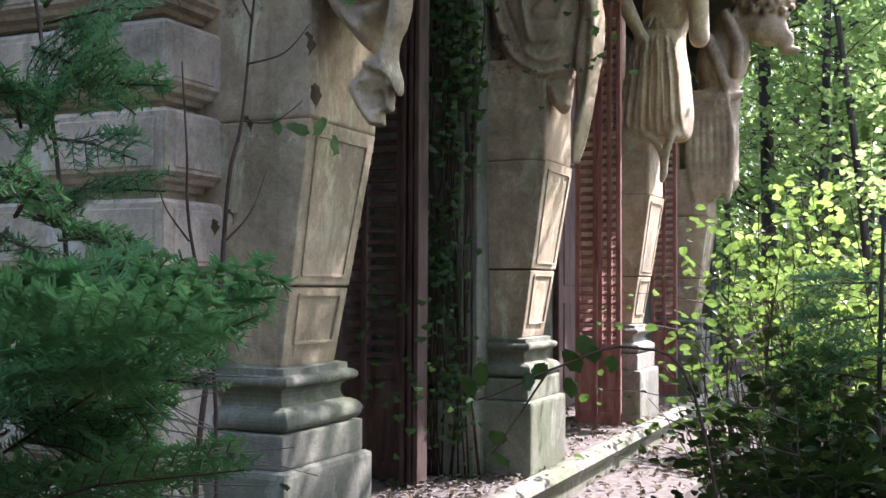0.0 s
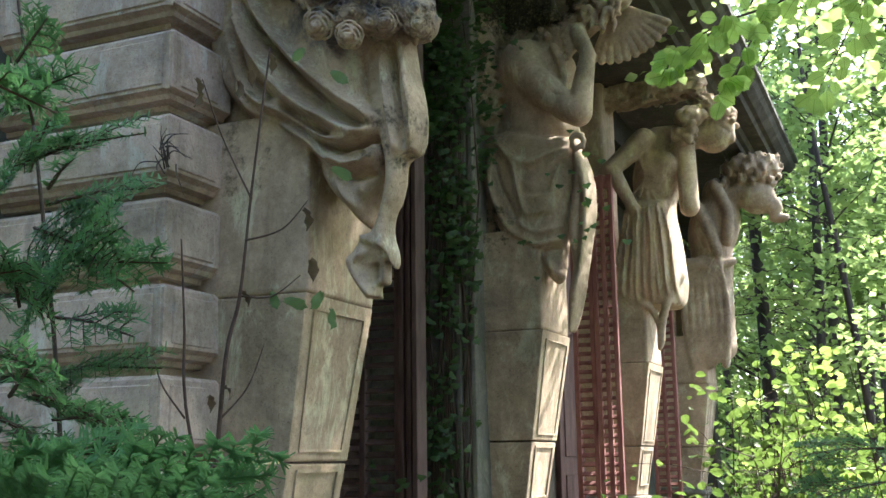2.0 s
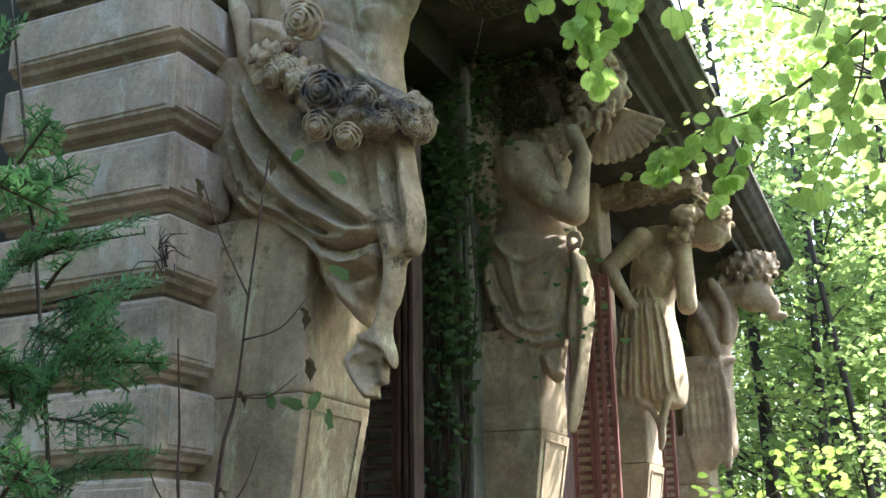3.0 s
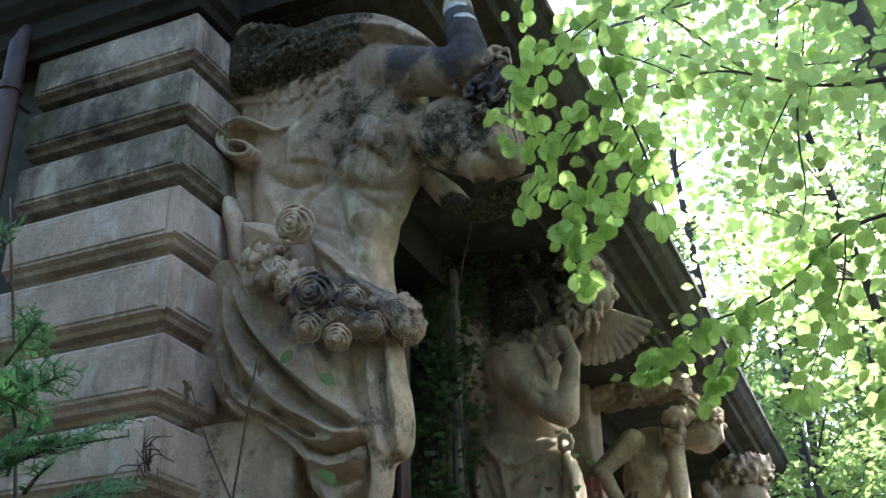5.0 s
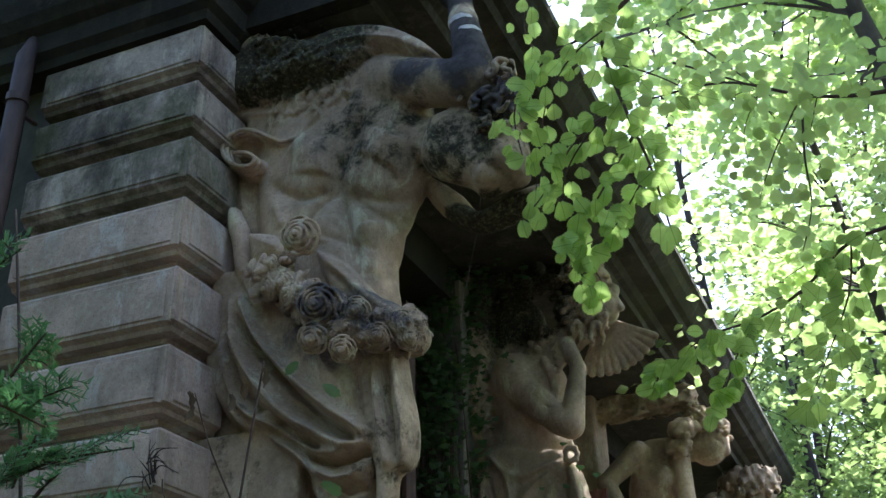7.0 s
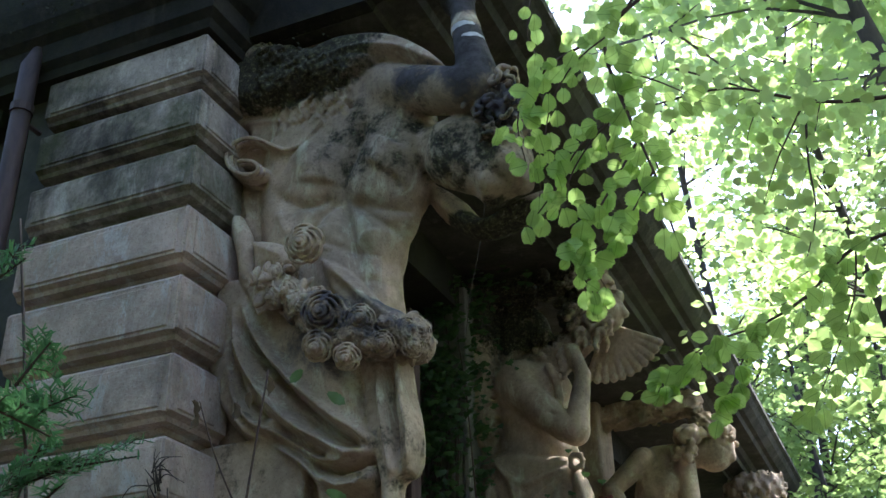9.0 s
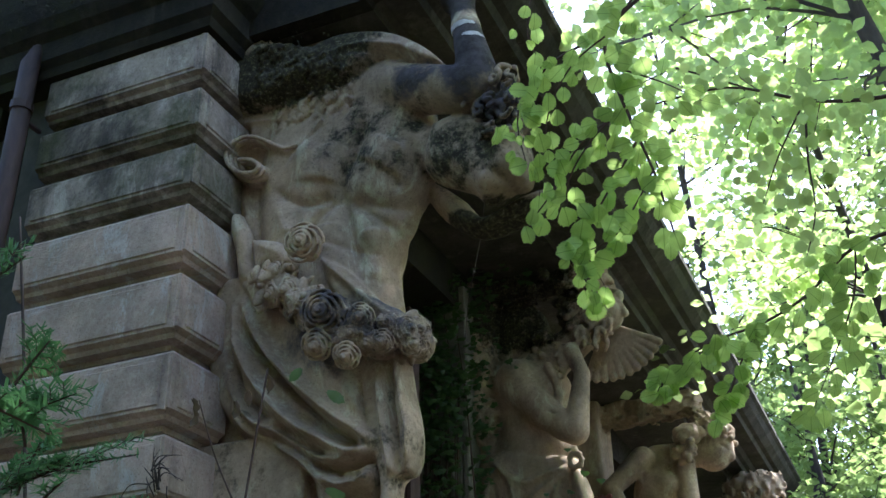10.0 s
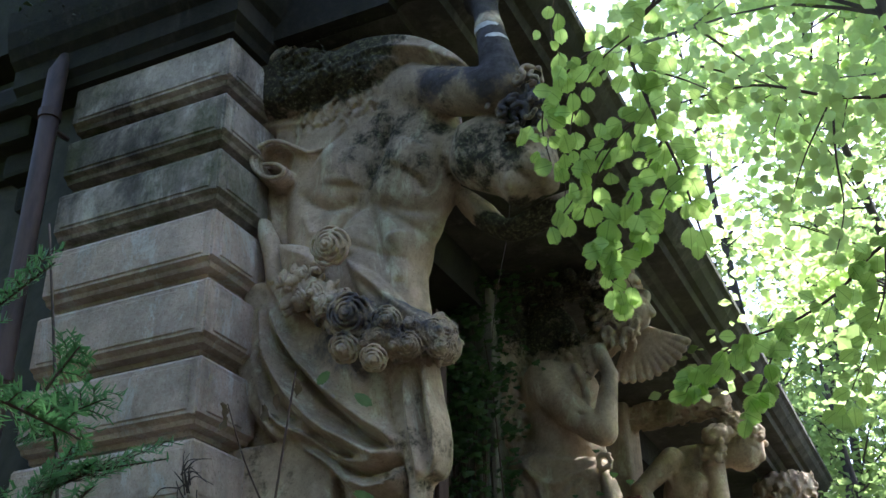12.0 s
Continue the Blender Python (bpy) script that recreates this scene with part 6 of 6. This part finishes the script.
for a in ([(-1.40, 2.07, 1.64), (-1.46, 2.03, 1.79), (-1.50, 2.0, 1.93)], [(-1.41, 2.06, 1.54), (-1.34, 2.11, 1.57), (-1.29, 2.14, 1.64)], [(-1.42, 2.06, 1.41), (-1.36, 2.10, 1.41), (-1.30, 2.13, 1.46)],
          [(-1.45, 2.04, 1.13), (-1.40, 2.07, 1.2), (-1.37, 2.09, 1.3)], [(-1.46, 2.03, 0.95), (-1.40, 2.07, 1.0), (-1.36, 2.1, 1.08)], [(-1.51, 1.99, 1.13), (-1.55, 1.96, 1.2), (-1.57, 1.95, 1.26)],
          [(-1.46, 2.03, 0.9), (-1.50, 2.0, 1.0), (-1.54, 1.97, 1.08)]):
    twig(a, 0.003, 0.0012, sap)
DEAD = [one_mesh("leaf", leaf_shape(1.0, 0.5, 5, 0.9, 0.5), LEAF_DEAD)]
for p in ((-1.30, 2.14, 1.62), (-1.285, 2.15, 1.50), (-1.41, 2.07, 1.96), (-1.43, 2.05, 1.93), (-1.51, 1.99, 1.93), (-1.50, 1.99, 1.9), (-1.42, 2.06, 1.42), (-1.44, 2.04, 1.2), (-1.37, 2.09, 2.0), (-1.47, 2.02, 1.18)):
    hang_leaf(sap, Vector(p), rng.uniform(0.035, 0.055), DEAD, 2.0)
PALE = [one_mesh("leaf", leaf_shape(1.0, 0.55, 9, 0.2, 0.2), leaf_mat("pale_sprig_leaf", (0.09, 0.16, 0.07), (0.17, 0.24, 0.13), (0.14, 0.24, 0.09), 0.5, 0.35))]
for p in ((-1.36, 2.1, 1.42), (-1.33, 2.11, 1.40), (-1.26, 2.16, 1.42), (-1.24, 2.17, 1.38), (-1.30, 2.13, 2.02), (-1.24, 2.16, 1.96), (-1.24, 2.17, 1.72)):
    hang_leaf(sap, Vector(p), rng.uniform(0.04, 0.06), PALE, 0.6)


# dry vine tuft clinging to the corner
vine = thing("dry_vine", (0, 0, 0), "tuft of dry vine stems clinging to the corner blocks", "vine")
for i in range(16):
    a = Vector((-2.24 + rng.gauss(0, 0.015), 2.80, 2.02 + rng.gauss(0, 0.03)))
    w = rng.uniform(0, 2 * math.pi)
    l = rng.uniform(0.05, 0.14)
    twig([a, a + Vector((math.cos(w) * l * 0.5, -0.02 - rng.random() * 0.02, math.sin(w) * l * 0.5 + 0.015)), a + Vector((math.cos(w) * l, -0.012, math.sin(w) * l))], 0.0028, 0.001, vine, "stem", BARK)


# ---- conifers ----
def fir_spray(heap, wood, root, tip, length_side, seed, density=520, nl=0.023):
    """One flat fir branch: an axis with paired side twigs, all set with needles."""
    rg = random.Random(seed)
    root, tip = Vector(root), Vector(tip)
    d = (tip - root)
    L = d.length
    d.normalize()
    side = d.cross(Vector((0, 0, 1))).normalized()
    tilt = Matrix.Rotation(rg.uniform(-1.0, 1.0), 3, d)
    side = tilt @ side
    up = side.cross(d)
    axes = [(root, root.lerp(tip, 0.5) + up * 0.02 * L, tip - Vector((0, 0, 0.05 * L)))]
    n = int(L / 0.032)
    for i in range(2, n):
        u = i / n
        for s in (-1, 1):
            a = root.lerp(tip, u) + up * 0.02 * L
            l = length_side * (1.05 - u) * rg.uniform(0.6, 1.1) + 0.03
            e = a + (d * 0.75 + side * s * 0.8 + up * rg.uniform(-0.25, 0.1)).normalized() * l
            axes.append((a, a.lerp(e, 0.5) + up * 0.008, e - Vector((0, 0, 0.06 * l))))
            if l > 0.12:
                for q in (0.4, 0.65):
                    b = a.lerp(e, q)
                    for s2 in (-1, 1):
                        e2 = b + ((e - a).normalized() * 0.7 + side.cross(up).normalized() * 0 + (d * s2 * 0.6)).normalized() * l * 0.4
                        axes.append((b, b.lerp(e2, 0.5), e2))
    for k, ax in enumerate(axes):
        r = 0.004 if k == 0 else 0.0015
        wood.add(*tube(ax, [r, r * 0.8, r * 0.4], 4))
        l = (ax[2] - ax[0]).length
        dd = (ax[2] - ax[0]).normalized()
        ss = dd.cross(up)
        ss = ss.normalized() if ss.length > 0.01 else side
        for j in range(int(l * density)):
            u = rg.random()
            p = (ax[0].lerp(ax[1], u * 2) if u < 0.5 else ax[1].lerp(ax[2], u * 2 - 1))
            w = (ss * rg.choice((-1, 1)) * rg.uniform(0.5, 1) + up * rg.uniform(-0.35, 0.7) + dd * rg.uniform(0.3, 0.9)).normalized()
            t = w.cross(up).normalized() * 0.0022
            e = p + w * nl * rg.uniform(0.7, 1.15)
            heap.add((p - t, p + t, e + t * 0.5, e - t * 0.5), ((0, 1, 2, 3),))


fir = thing("young_fir", (0, 0, 0), "young fir tree with feathery green branches", "fir", "young firs")
twig([(-1.55, 1.70, -0.42), (-1.56, 1.69, 0.69), (-1.58, 1.67, 1.17), (-1.64, 1.61, 1.77), (-1.70, 1.55, 2.25)], 0.007, 0.003, fir, "trunk", BARK)
needles, wood = Heap(), Heap()
rng = random.Random(31)
SPRAYS = (((-1.55, 1.5, 0.72), (-0.93, 1.40, 1.02), 0.16), ((-1.5, 1.3, 0.86), (-0.98, 1.40, 0.90), 0.15), ((-1.5, 1.35, 0.62), (-1.0, 1.47, 0.76), 0.14),
          ((-1.6, 1.62, 1.35), (-1.10, 1.28, 1.42), 0.15), ((-1.6, 1.6, 1.5), (-1.14, 1.36, 1.33), 0.13), ((-1.62, 1.6, 1.62), (-1.25, 1.27, 1.56), 0.12), ((-1.6, 1.63, 1.2), (-1.27, 1.60, 1.22), 0.12),
          ((-1.58, 1.66, 1.12), (-1.2, 1.42, 1.10), 0.13), ((-1.57, 1.67, 1.05), (-1.30, 1.72, 1.06), 0.10), ((-1.6, 1.64, 1.42), (-1.36, 1.72, 1.44), 0.10), ((-1.57, 1.68, 0.85), (-1.25, 1.55, 0.70), 0.13),
          ((-1.56, 1.68, 0.62), (-1.22, 1.62, 0.52), 0.13), ((-1.56, 1.69, 0.45), (-1.15, 1.55, 0.40), 0.14), ((-1.66, 1.58, 1.85), (-1.50, 1.50, 1.90), 0.08),
          ((-1.4, 1.1, 1.66), (-1.14, 1.17, 1.56), 0.07), ((-1.5, 1.2, 1.75), (-1.20, 1.12, 1.85), 0.07), ((-1.62, 1.6, 1.72), (-1.45, 1.40, 1.74), 0.09))
NEAR_SPRAYS = (((-1.288, 1.15, 0.942), (-0.77, 1.2, 1.042), 0.14),
               ((-1.176, 1.05, 0.928), (-0.778, 1.1, 0.993), 0.14),
               ((-1.209, 1.1, 0.877), (-0.875, 1.15, 0.931), 0.13),
               ((-1.322, 1.2, 0.982), (-1.023, 1.25, 1.059), 0.11))
for i, (a, b, l) in enumerate(SPRAYS):
    fir_spray(needles, wood, a, b, l, 100 + i)
for i, (a, b, l) in enumerate(NEAR_SPRAYS):
    fir_spray(needles, needles, a, b, l, 90 + i, 640, 0.021)
for i in range(14):
    a = (rng.uniform(-1.50, -1.32), rng.uniform(1.2, 1.45), rng.uniform(1.05, 1.5))
    fir_spray(needles, wood, a, (a[0] + rng.uniform(0.08, 0.2), a[1] + rng.uniform(-0.14, 0.05), a[2] + rng.uniform(-0.08, 0.06)), 0.11, 180 + i, 380)
for i in range(58):
    z = rng.uniform(0.15, 1.75) if i < 34 else rng.uniform(0.1, 1.0)
    w = rng.uniform(radians(-110), radians(20))
    l = rng.uniform(0.22, 0.42)
    a = (-1.57 + rng.uniform(-0.12, 0.03), 1.66 + rng.uniform(-0.28, 0.02), z)
    fir_spray(needles, wood, a, (a[0] + math.cos(w) * l, a[1] + math.sin(w) * l * 0.6, z + rng.uniform(-0.08, 0.06)), 0.12, 140 + i, 300)
tagged(needles.done("needles", NEEDLE, fir), kind="stuff")
tagged(wood.done("twigs", TWIG, fir), kind="stuff")
# dead lower twigs
bare = Heap()
for i in range(150):
    a = Vector((-1.5 + rng.uniform(-0.1, 0.1), 1.65 + rng.uniform(-0.1, 0.1), rng.uniform(0.3, 1.0)))
    b = a + Vector((rng.uniform(0.05, 0.5), rng.uniform(-0.25, 0.1), rng.uniform(-0.12, 0.12)))
    bare.add(*tube([a, a.lerp(b, 0.5) + Vector((0, 0, 0.02)), b], [0.002, 0.0015, 0.0008], 4))
tagged(bare.done("dead_twigs", BARK_GREY, fir), kind="stuff")

needles, wood = Heap(), Heap()
fir2 = thing("young_fir", (0, 0, 0), "low dark fir among the shrubs in shade", "fir", "young firs")
twig([(-0.12, 3.6, -0.42), (-0.12, 3.6, 0.5), (-0.10, 3.6, 1.25)], 0.014, 0.005, fir2, "trunk", BARK)
for i in range(24):
    w = rng.uniform(0, 2 * math.pi)
    z = -0.1 + i * 0.05
    l = 0.85 - i * 0.022
    fir_spray(needles, wood, (-0.12, 3.6, z), (-0.12 + math.cos(w) * l * 0.75, 3.6 + math.sin(w) * l * 0.7, z + rng.uniform(-0.1, 0.08)), 0.20, 200 + i, 240, 0.022)
tagged(needles.done("needles", NEEDLE, fir2), kind="stuff")
tagged(wood.done("twigs", TWIG, fir2), kind="stuff")


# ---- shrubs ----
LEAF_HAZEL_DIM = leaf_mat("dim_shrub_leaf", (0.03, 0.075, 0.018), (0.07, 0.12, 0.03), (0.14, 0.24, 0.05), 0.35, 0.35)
LEAF_HAZEL_SHRUB = leaf_mat("shrub_leaf", (0.05, 0.11, 0.02), (0.09, 0.16, 0.03), (0.31, 0.45, 0.10), 0.45, 0.52)

def shrub(at, height, spread, stems_n, leaves_n, size, material, label, seed, group="undergrowth", lowest=0.0):
    rg = random.Random(seed)
    t = thing("shrub", at, label, "shrub", group)
    w, l = Heap(), Heap()
    shape = leaf_shape(1.0, 0.8, 4, 0.25, 0.1)
    ends = []
    for i in range(stems_n):
        a = rg.uniform(0, 2 * math.pi)
        r = spread * math.sqrt(rg.random())
        top = Vector((math.cos(a) * r, math.sin(a) * r, height * rg.uniform(0.55, 1.0)))
        base = Vector((top.x * 0.2 + rg.gauss(0, 0.06), top.y * 0.2 + rg.gauss(0, 0.06), 0))
        s = spline([base, base.lerp(top, 0.5) + Vector((rg.gauss(0, 0.08), rg.gauss(0, 0.08), 0.06)), top], 4)
        w.add(*tube(s, [0.007 - 0.0006 * k for k in range(len(s))], 5))
        ends.append(s)
        for _ in range(4):
            j = rg.randrange(3, len(s))
            e = s[j] + Vector((rg.gauss(0, 0.2), rg.gauss(0, 0.2), rg.uniform(-0.02, 0.18)))
            w.add(*tube([s[j], s[j].lerp(e, 0.5) + Vector((0, 0, 0.02)), e], [0.003, 0.002, 0.001], 4))
            ends.append([s[j].lerp(e, u) for u in (0.3, 0.5, 0.7, 0.85, 1.0)])
    for _ in range(leaves_n):
        s = rg.choice(ends)
        p = s[rg.randrange(len(s) // 2, len(s))] + Vector((rg.gauss(0, 0.06), rg.gauss(0, 0.06), rg.gauss(0, 0.04)))
        if p.z < lowest * rg.uniform(0.8, 1.1):
            continue
        l.add(*placed(shape, facing(p, (rg.gauss(0, 0.5), rg.gauss(0.7, 0.5), 1), (rg.gauss(0, 1), rg.gauss(0, 1), -0.5), size * rg.uniform(0.5, 1.2))))
    tagged(w.done("stems", TWIG, t), kind="stuff")
    tagged(l.done("leaves", material, t), kind="stuff")
    return t


shrub((-0.72, 5.7, -0.42), 1.75, 0.62, 22, 520, 0.056, LEAF_YELLOW, "yellow-green leafy shrub beside the terrace", 1, lowest=1.1)
shrub((-0.42, 6.5, -0.42), 2.05, 0.6, 20, 460, 0.060, LEAF_YELLOW, "dense yellow-green shrub in dappled sun", 3, lowest=1.1)
shrub((-0.95, 7.9, -0.42), 1.7, 0.5, 12, 380, 0.066, LEAF_YELLOW, "sparse yellow-green shrub by the kerb", 2)
shrub((-0.30, 4.6, -0.42), 1.25, 0.45, 14, 300, 0.07, LEAF_HAZEL_SHRUB, "low green shrub before the terrace", 4, lowest=0.7)
shrub((-0.35, 8.4, -0.42), 2.3, 0.7, 14, 480, 0.08, LEAF_HAZEL_SHRUB, "tall loose green shrub at the wood's edge", 5)
shrub((0.25, 5.4, -0.42), 1.6, 0.6, 12, 400, 0.08, LEAF_HAZEL_SHRUB, "shaded green shrub under the trees", 6)
# undergrowth below in the near-black leaf: deep shade put into the colour
shrub((-0.24, 3.45, -0.42), 1.10, 0.40, 30, 2600, 0.045, LEAF_SHADE_MOSS, "dark low undergrowth in the shade", 7)
shrub((-0.50, 4.1, -0.42), 0.85, 0.34, 34, 900, 0.045, LEAF_SHADE_MOSS, "bare-stemmed dark undergrowth near the kerb", 8)
shrub((-0.05, 3.0, -0.42), 1.12, 0.36, 26, 2200, 0.045, LEAF_SHADE_MOSS, "dark leafy undergrowth close to the path", 11)
shrub((-0.6, 10.6, -0.42), 2.1, 0.8, 14, 480, 0.085, LEAF_YELLOW, "bright shrub beyond the last statue", 10)
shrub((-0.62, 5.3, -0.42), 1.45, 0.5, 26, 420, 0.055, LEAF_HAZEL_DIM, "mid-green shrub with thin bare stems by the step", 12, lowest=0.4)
shrub((-0.30, 4.9, -0.42), 1.15, 0.4, 24, 900, 0.05, LEAF_SHADE_MOSS, "shaded dark green shrub under the firs", 13)
# low shrub added to darken the bottom of the corner wall
shrub((-1.75, 2.35, -0.42), 0.75, 0.5, 20, 700, 0.04, LEAF_SHADE_MOSS, "dark undergrowth added to darken the foot of the corner wall", 14)
shrub((0.3, 7.4, -0.42), 2.2, 0.8, 14, 500, 0.085, LEAF_YELLOW, "bright yellow-green shrub further in the wood", 9)


# ---- trees ----
def tree(at, height, radius, crown_lo, leaves_n, size, lean, seed, material=LEAF_FOREST, bark=BARK, label="slender forest tree with a bright green crown", limbs=16, spread=1.6, trunk_pts=None, fine=False):
    rg = random.Random(seed)
    t = thing("tree", at, label, "tree", "forest trees")
    w, l = Heap(), Heap()
    if trunk_pts is None:
        trunk_pts = [(0, 0, 0), (lean[0] * 0.3 + rg.gauss(0, 0.08), lean[1] * 0.3, height * 0.35), (lean[0] * 0.7 + rg.gauss(0, 0.12), lean[1] * 0.7, height * 0.7), (lean[0], lean[1], height)]
    s = spline(trunk_pts, 5)
    n = len(s)
    v, f = tube(s, [radius * (1 - 0.8 * i / (n - 1)) for i in range(n)], 9)
    mesh_from("trunk", v, f, bark, t, True)
    tips = []
    for i in range(limbs):
        u = crown_lo + (1 - crown_lo) * (i + rg.random()) / limbs
        p = s[min(n - 1, int(u * (n - 1)))]
        a = rg.uniform(0, 2 * math.pi)
        L = spread * rg.uniform(0.5, 1.0) * (1.15 - 0.6 * u)
        e = p + Vector((math.cos(a) * L, math.sin(a) * L, L * rg.uniform(-0.05, 0.6)))
        lim = spline([p, p.lerp(e, 0.5) + Vector((0, 0, 0.12 * L)), e], 4)
        w.add(*tube(lim[::2], [radius * 0.2 * (1 - 0.22 * k) for k in range(len(lim[::2]))], 4))
        tips.append(lim)
        for _ in range(5):
            j = rg.randrange(2, len(lim))
            q = lim[j] + Vector((rg.gauss(0, 0.35), rg.gauss(0, 0.35), rg.gauss(0, 0.22))) * spread * 0.5
            w.add(*tube([lim[j], lim[j].lerp(q, 0.5), q], [radius * 0.1, radius * 0.07, 0.002], 3))
            tips.append([lim[j].lerp(q, k) for k in (0.2, 0.4, 0.6, 0.8, 1.0)])
    shape = ([(0, 0, 0), (0.40, 0.45, 0.05), (0, 1, -0.08), (-0.40, 0.45, 0.05)], [(0, 1, 2, 3)])
    if fine:
        shape = leaf_shape(1.0, 0.78, 3, 0.2, 0.1)
    for _ in range(leaves_n):
        lim = rg.choice(tips)
        p = lim[rg.randrange(1, len(lim))] + Vector((rg.gauss(0, 0.14), rg.gauss(0, 0.14), rg.gauss(0, 0.09)))
        l.add(*placed(shape, facing(p, (rg.gauss(0, 0.5), rg.gauss(0.6, 0.5), 1), (rg.gauss(0, 1), rg.gauss(0, 1), -0.4), size * rg.uniform(0.6, 1.25))))
    tagged(w.done("limbs", bark, t), kind="stuff")
    tagged(l.done("crown", material, t), kind="stuff")
    return t


lean_tree = tree((0, 0, 0), 8, 0.075, 0.45, 5600, 0.066, (0, 0), 301, LEAF_CANOPY, BARK_GREY, "leaning grey-barked tree arching over the clearing", 34, 2.0,
                 [(1.6, 5.6, -0.45), (0.75, 4.75, 2.0), (0.31, 4.22, 3.84), (0.05, 4.0, 5.0), (-0.3, 3.8, 6.6)], True)
# crown fills the upper view and also keeps sun off the first statue
tree((0.35, 7.2, -0.42), 9, 0.05, 0.48, 6200, 0.076, (-0.7, -0.5), 302, LEAF_CANOPY, BARK, "slender tree whose crown roofs the clearing", 34, 2.1, fine=True)
# two trees added right of the view as sun blockers
tree((1.3, 6.0, -0.42), 8, 0.06, 0.14, 9000, 0.11, (-0.3, -0.2), 303, LEAF_FOREST, BARK, "bushy tree added right of view to shade undergrowth and first statue", 44, 1.9)
tree((2.3, 4.2, -0.42), 7, 0.06, 0.12, 7000, 0.11, (-0.2, -0.2), 304, LEAF_FOREST, BARK, "bushy tree added right of view to block the sun", 40, 1.7)
base = [tree((-1.2, 13.5, -0.4), 9, 0.075, 0.18, 2600, 0.11, (0.5, 0.2), 311, limbs=30),
        tree((-0.35, 12.2, -0.4), 8, 0.055, 0.22, 2400, 0.10, (-0.6, 0.3), 312, limbs=30, label="thin leaning forest tree with light green leaves"),
        tree((3.4, 9.4, -0.4), 10, 0.085, 0.15, 2800, 0.115, (0.4, -0.3), 313, limbs=34),
        tree((-0.2, 16.0, -0.2), 11, 0.09, 0.12, 3000, 0.12, (0.8, 0.2), 314, LEAF_YELLOW, limbs=34, label="tall forest tree with yellow-green foliage")]
rg = random.Random(404)
spots = []
for i in range(76):
    for _ in range(40):
        y = rg.uniform(10, 38)
        x = rg.uniform(-0.24, 0.05) * y if i < 50 else rg.uniform(-8, 12)
        u = (x + 1.9) * 0.573 + (y - 6.0) * 0.82
        off = abs((x + 1.9) * 0.82 - (y - 6.0) * 0.573)
        if (x < -0.6 and y < 13.6) or (off < 1.5 and u < 14) or any(math.hypot(x - a, y - b) < 1.1 for a, b in spots):
            continue
        spots.append((x, y))
        break
for i in range(44):   # unseen woods added round the sides and behind the camera to block low light
    a = rg.uniform(radians(-190), radians(20))
    r = rg.uniform(4.5, 12)
    x, y = math.cos(a) * r, math.sin(a) * r
    if (x < -1.0 and y > -2.5) or (x > 0 and y > -1 and math.hypot(x, y) < 9):
        continue
    spots.append((x, y))
for i in range(12):
    spots.append((rg.uniform(-16, -8), rg.uniform(-4, 18)))
for i, (x, y) in enumerate(spots):
    h = max(0.0, math.hypot(x, y) - 14) * 0.035 if x > -4 else 0
    s = rg.uniform(0.8, 1.25)
    copy_thing(base[i % 4], pose(x, y, -0.45 + h, 0, 0, rg.uniform(0, 360)) @ Matrix.Scale(s, 4))

# unseen thicket added behind the camera to block low-angle light; dim leaves cut bounce
rg = random.Random(606)
near = Heap()
shape = ([(0, 0, 0), (0.42, 0.45, 0.05), (0, 1, -0.08), (-0.42, 0.45, 0.05)], [(0, 1, 2, 3)])
for i in range(17000):
    a = rg.uniform(radians(-188), radians(12))
    r = rg.uniform(8.5, 14)
    p = Vector((math.cos(a) * r, math.sin(a) * r, -0.4 + 7.5 * rg.random() ** 1.2))
    near.add(*placed(shape, facing(p, (rg.gauss(0, 0.6) + math.cos(a), rg.gauss(0, 0.6) + math.sin(a), 0.6), (rg.gauss(0, 1), rg.gauss(0, 1), -0.4), rg.uniform(0.16, 0.34))))
tagged(near.done("thicket", LEAF_HAZEL_DIM), "unseen dark green thicket added to block low light", "thicket", kind="stuff")

# far wood that closes the view all round
rg = random.Random(505)
far = Heap()
shape = ([(0, 0, 0), (0.42, 0.45, 0.05), (0, 1, -0.08), (-0.42, 0.45, 0.05)], [(0, 1, 2, 3)])
for i in range(52000):
    a = rg.uniform(0, 2 * math.pi) if i % 3 else rg.uniform(radians(60), radians(115))
    r = rg.uniform(26, 46)
    z = -0.5 + abs(rg.gauss(0, 1)) * 7.5
    p = Vector((math.cos(a) * r, math.sin(a) * r, z))
    far.add(*placed(shape, facing(p, (rg.gauss(0, 0.6) + math.cos(a) * 0.7, rg.gauss(0, 0.6) + math.sin(a) * 0.7, 0.8), (rg.gauss(0, 1), rg.gauss(0, 1), -0.4), rg.uniform(0.14, 0.34))))
tagged(far.done("far_wood", LEAF_HAZEL_SHRUB), "distant sunlit foliage of the surrounding wood", "wood", kind="stuff")
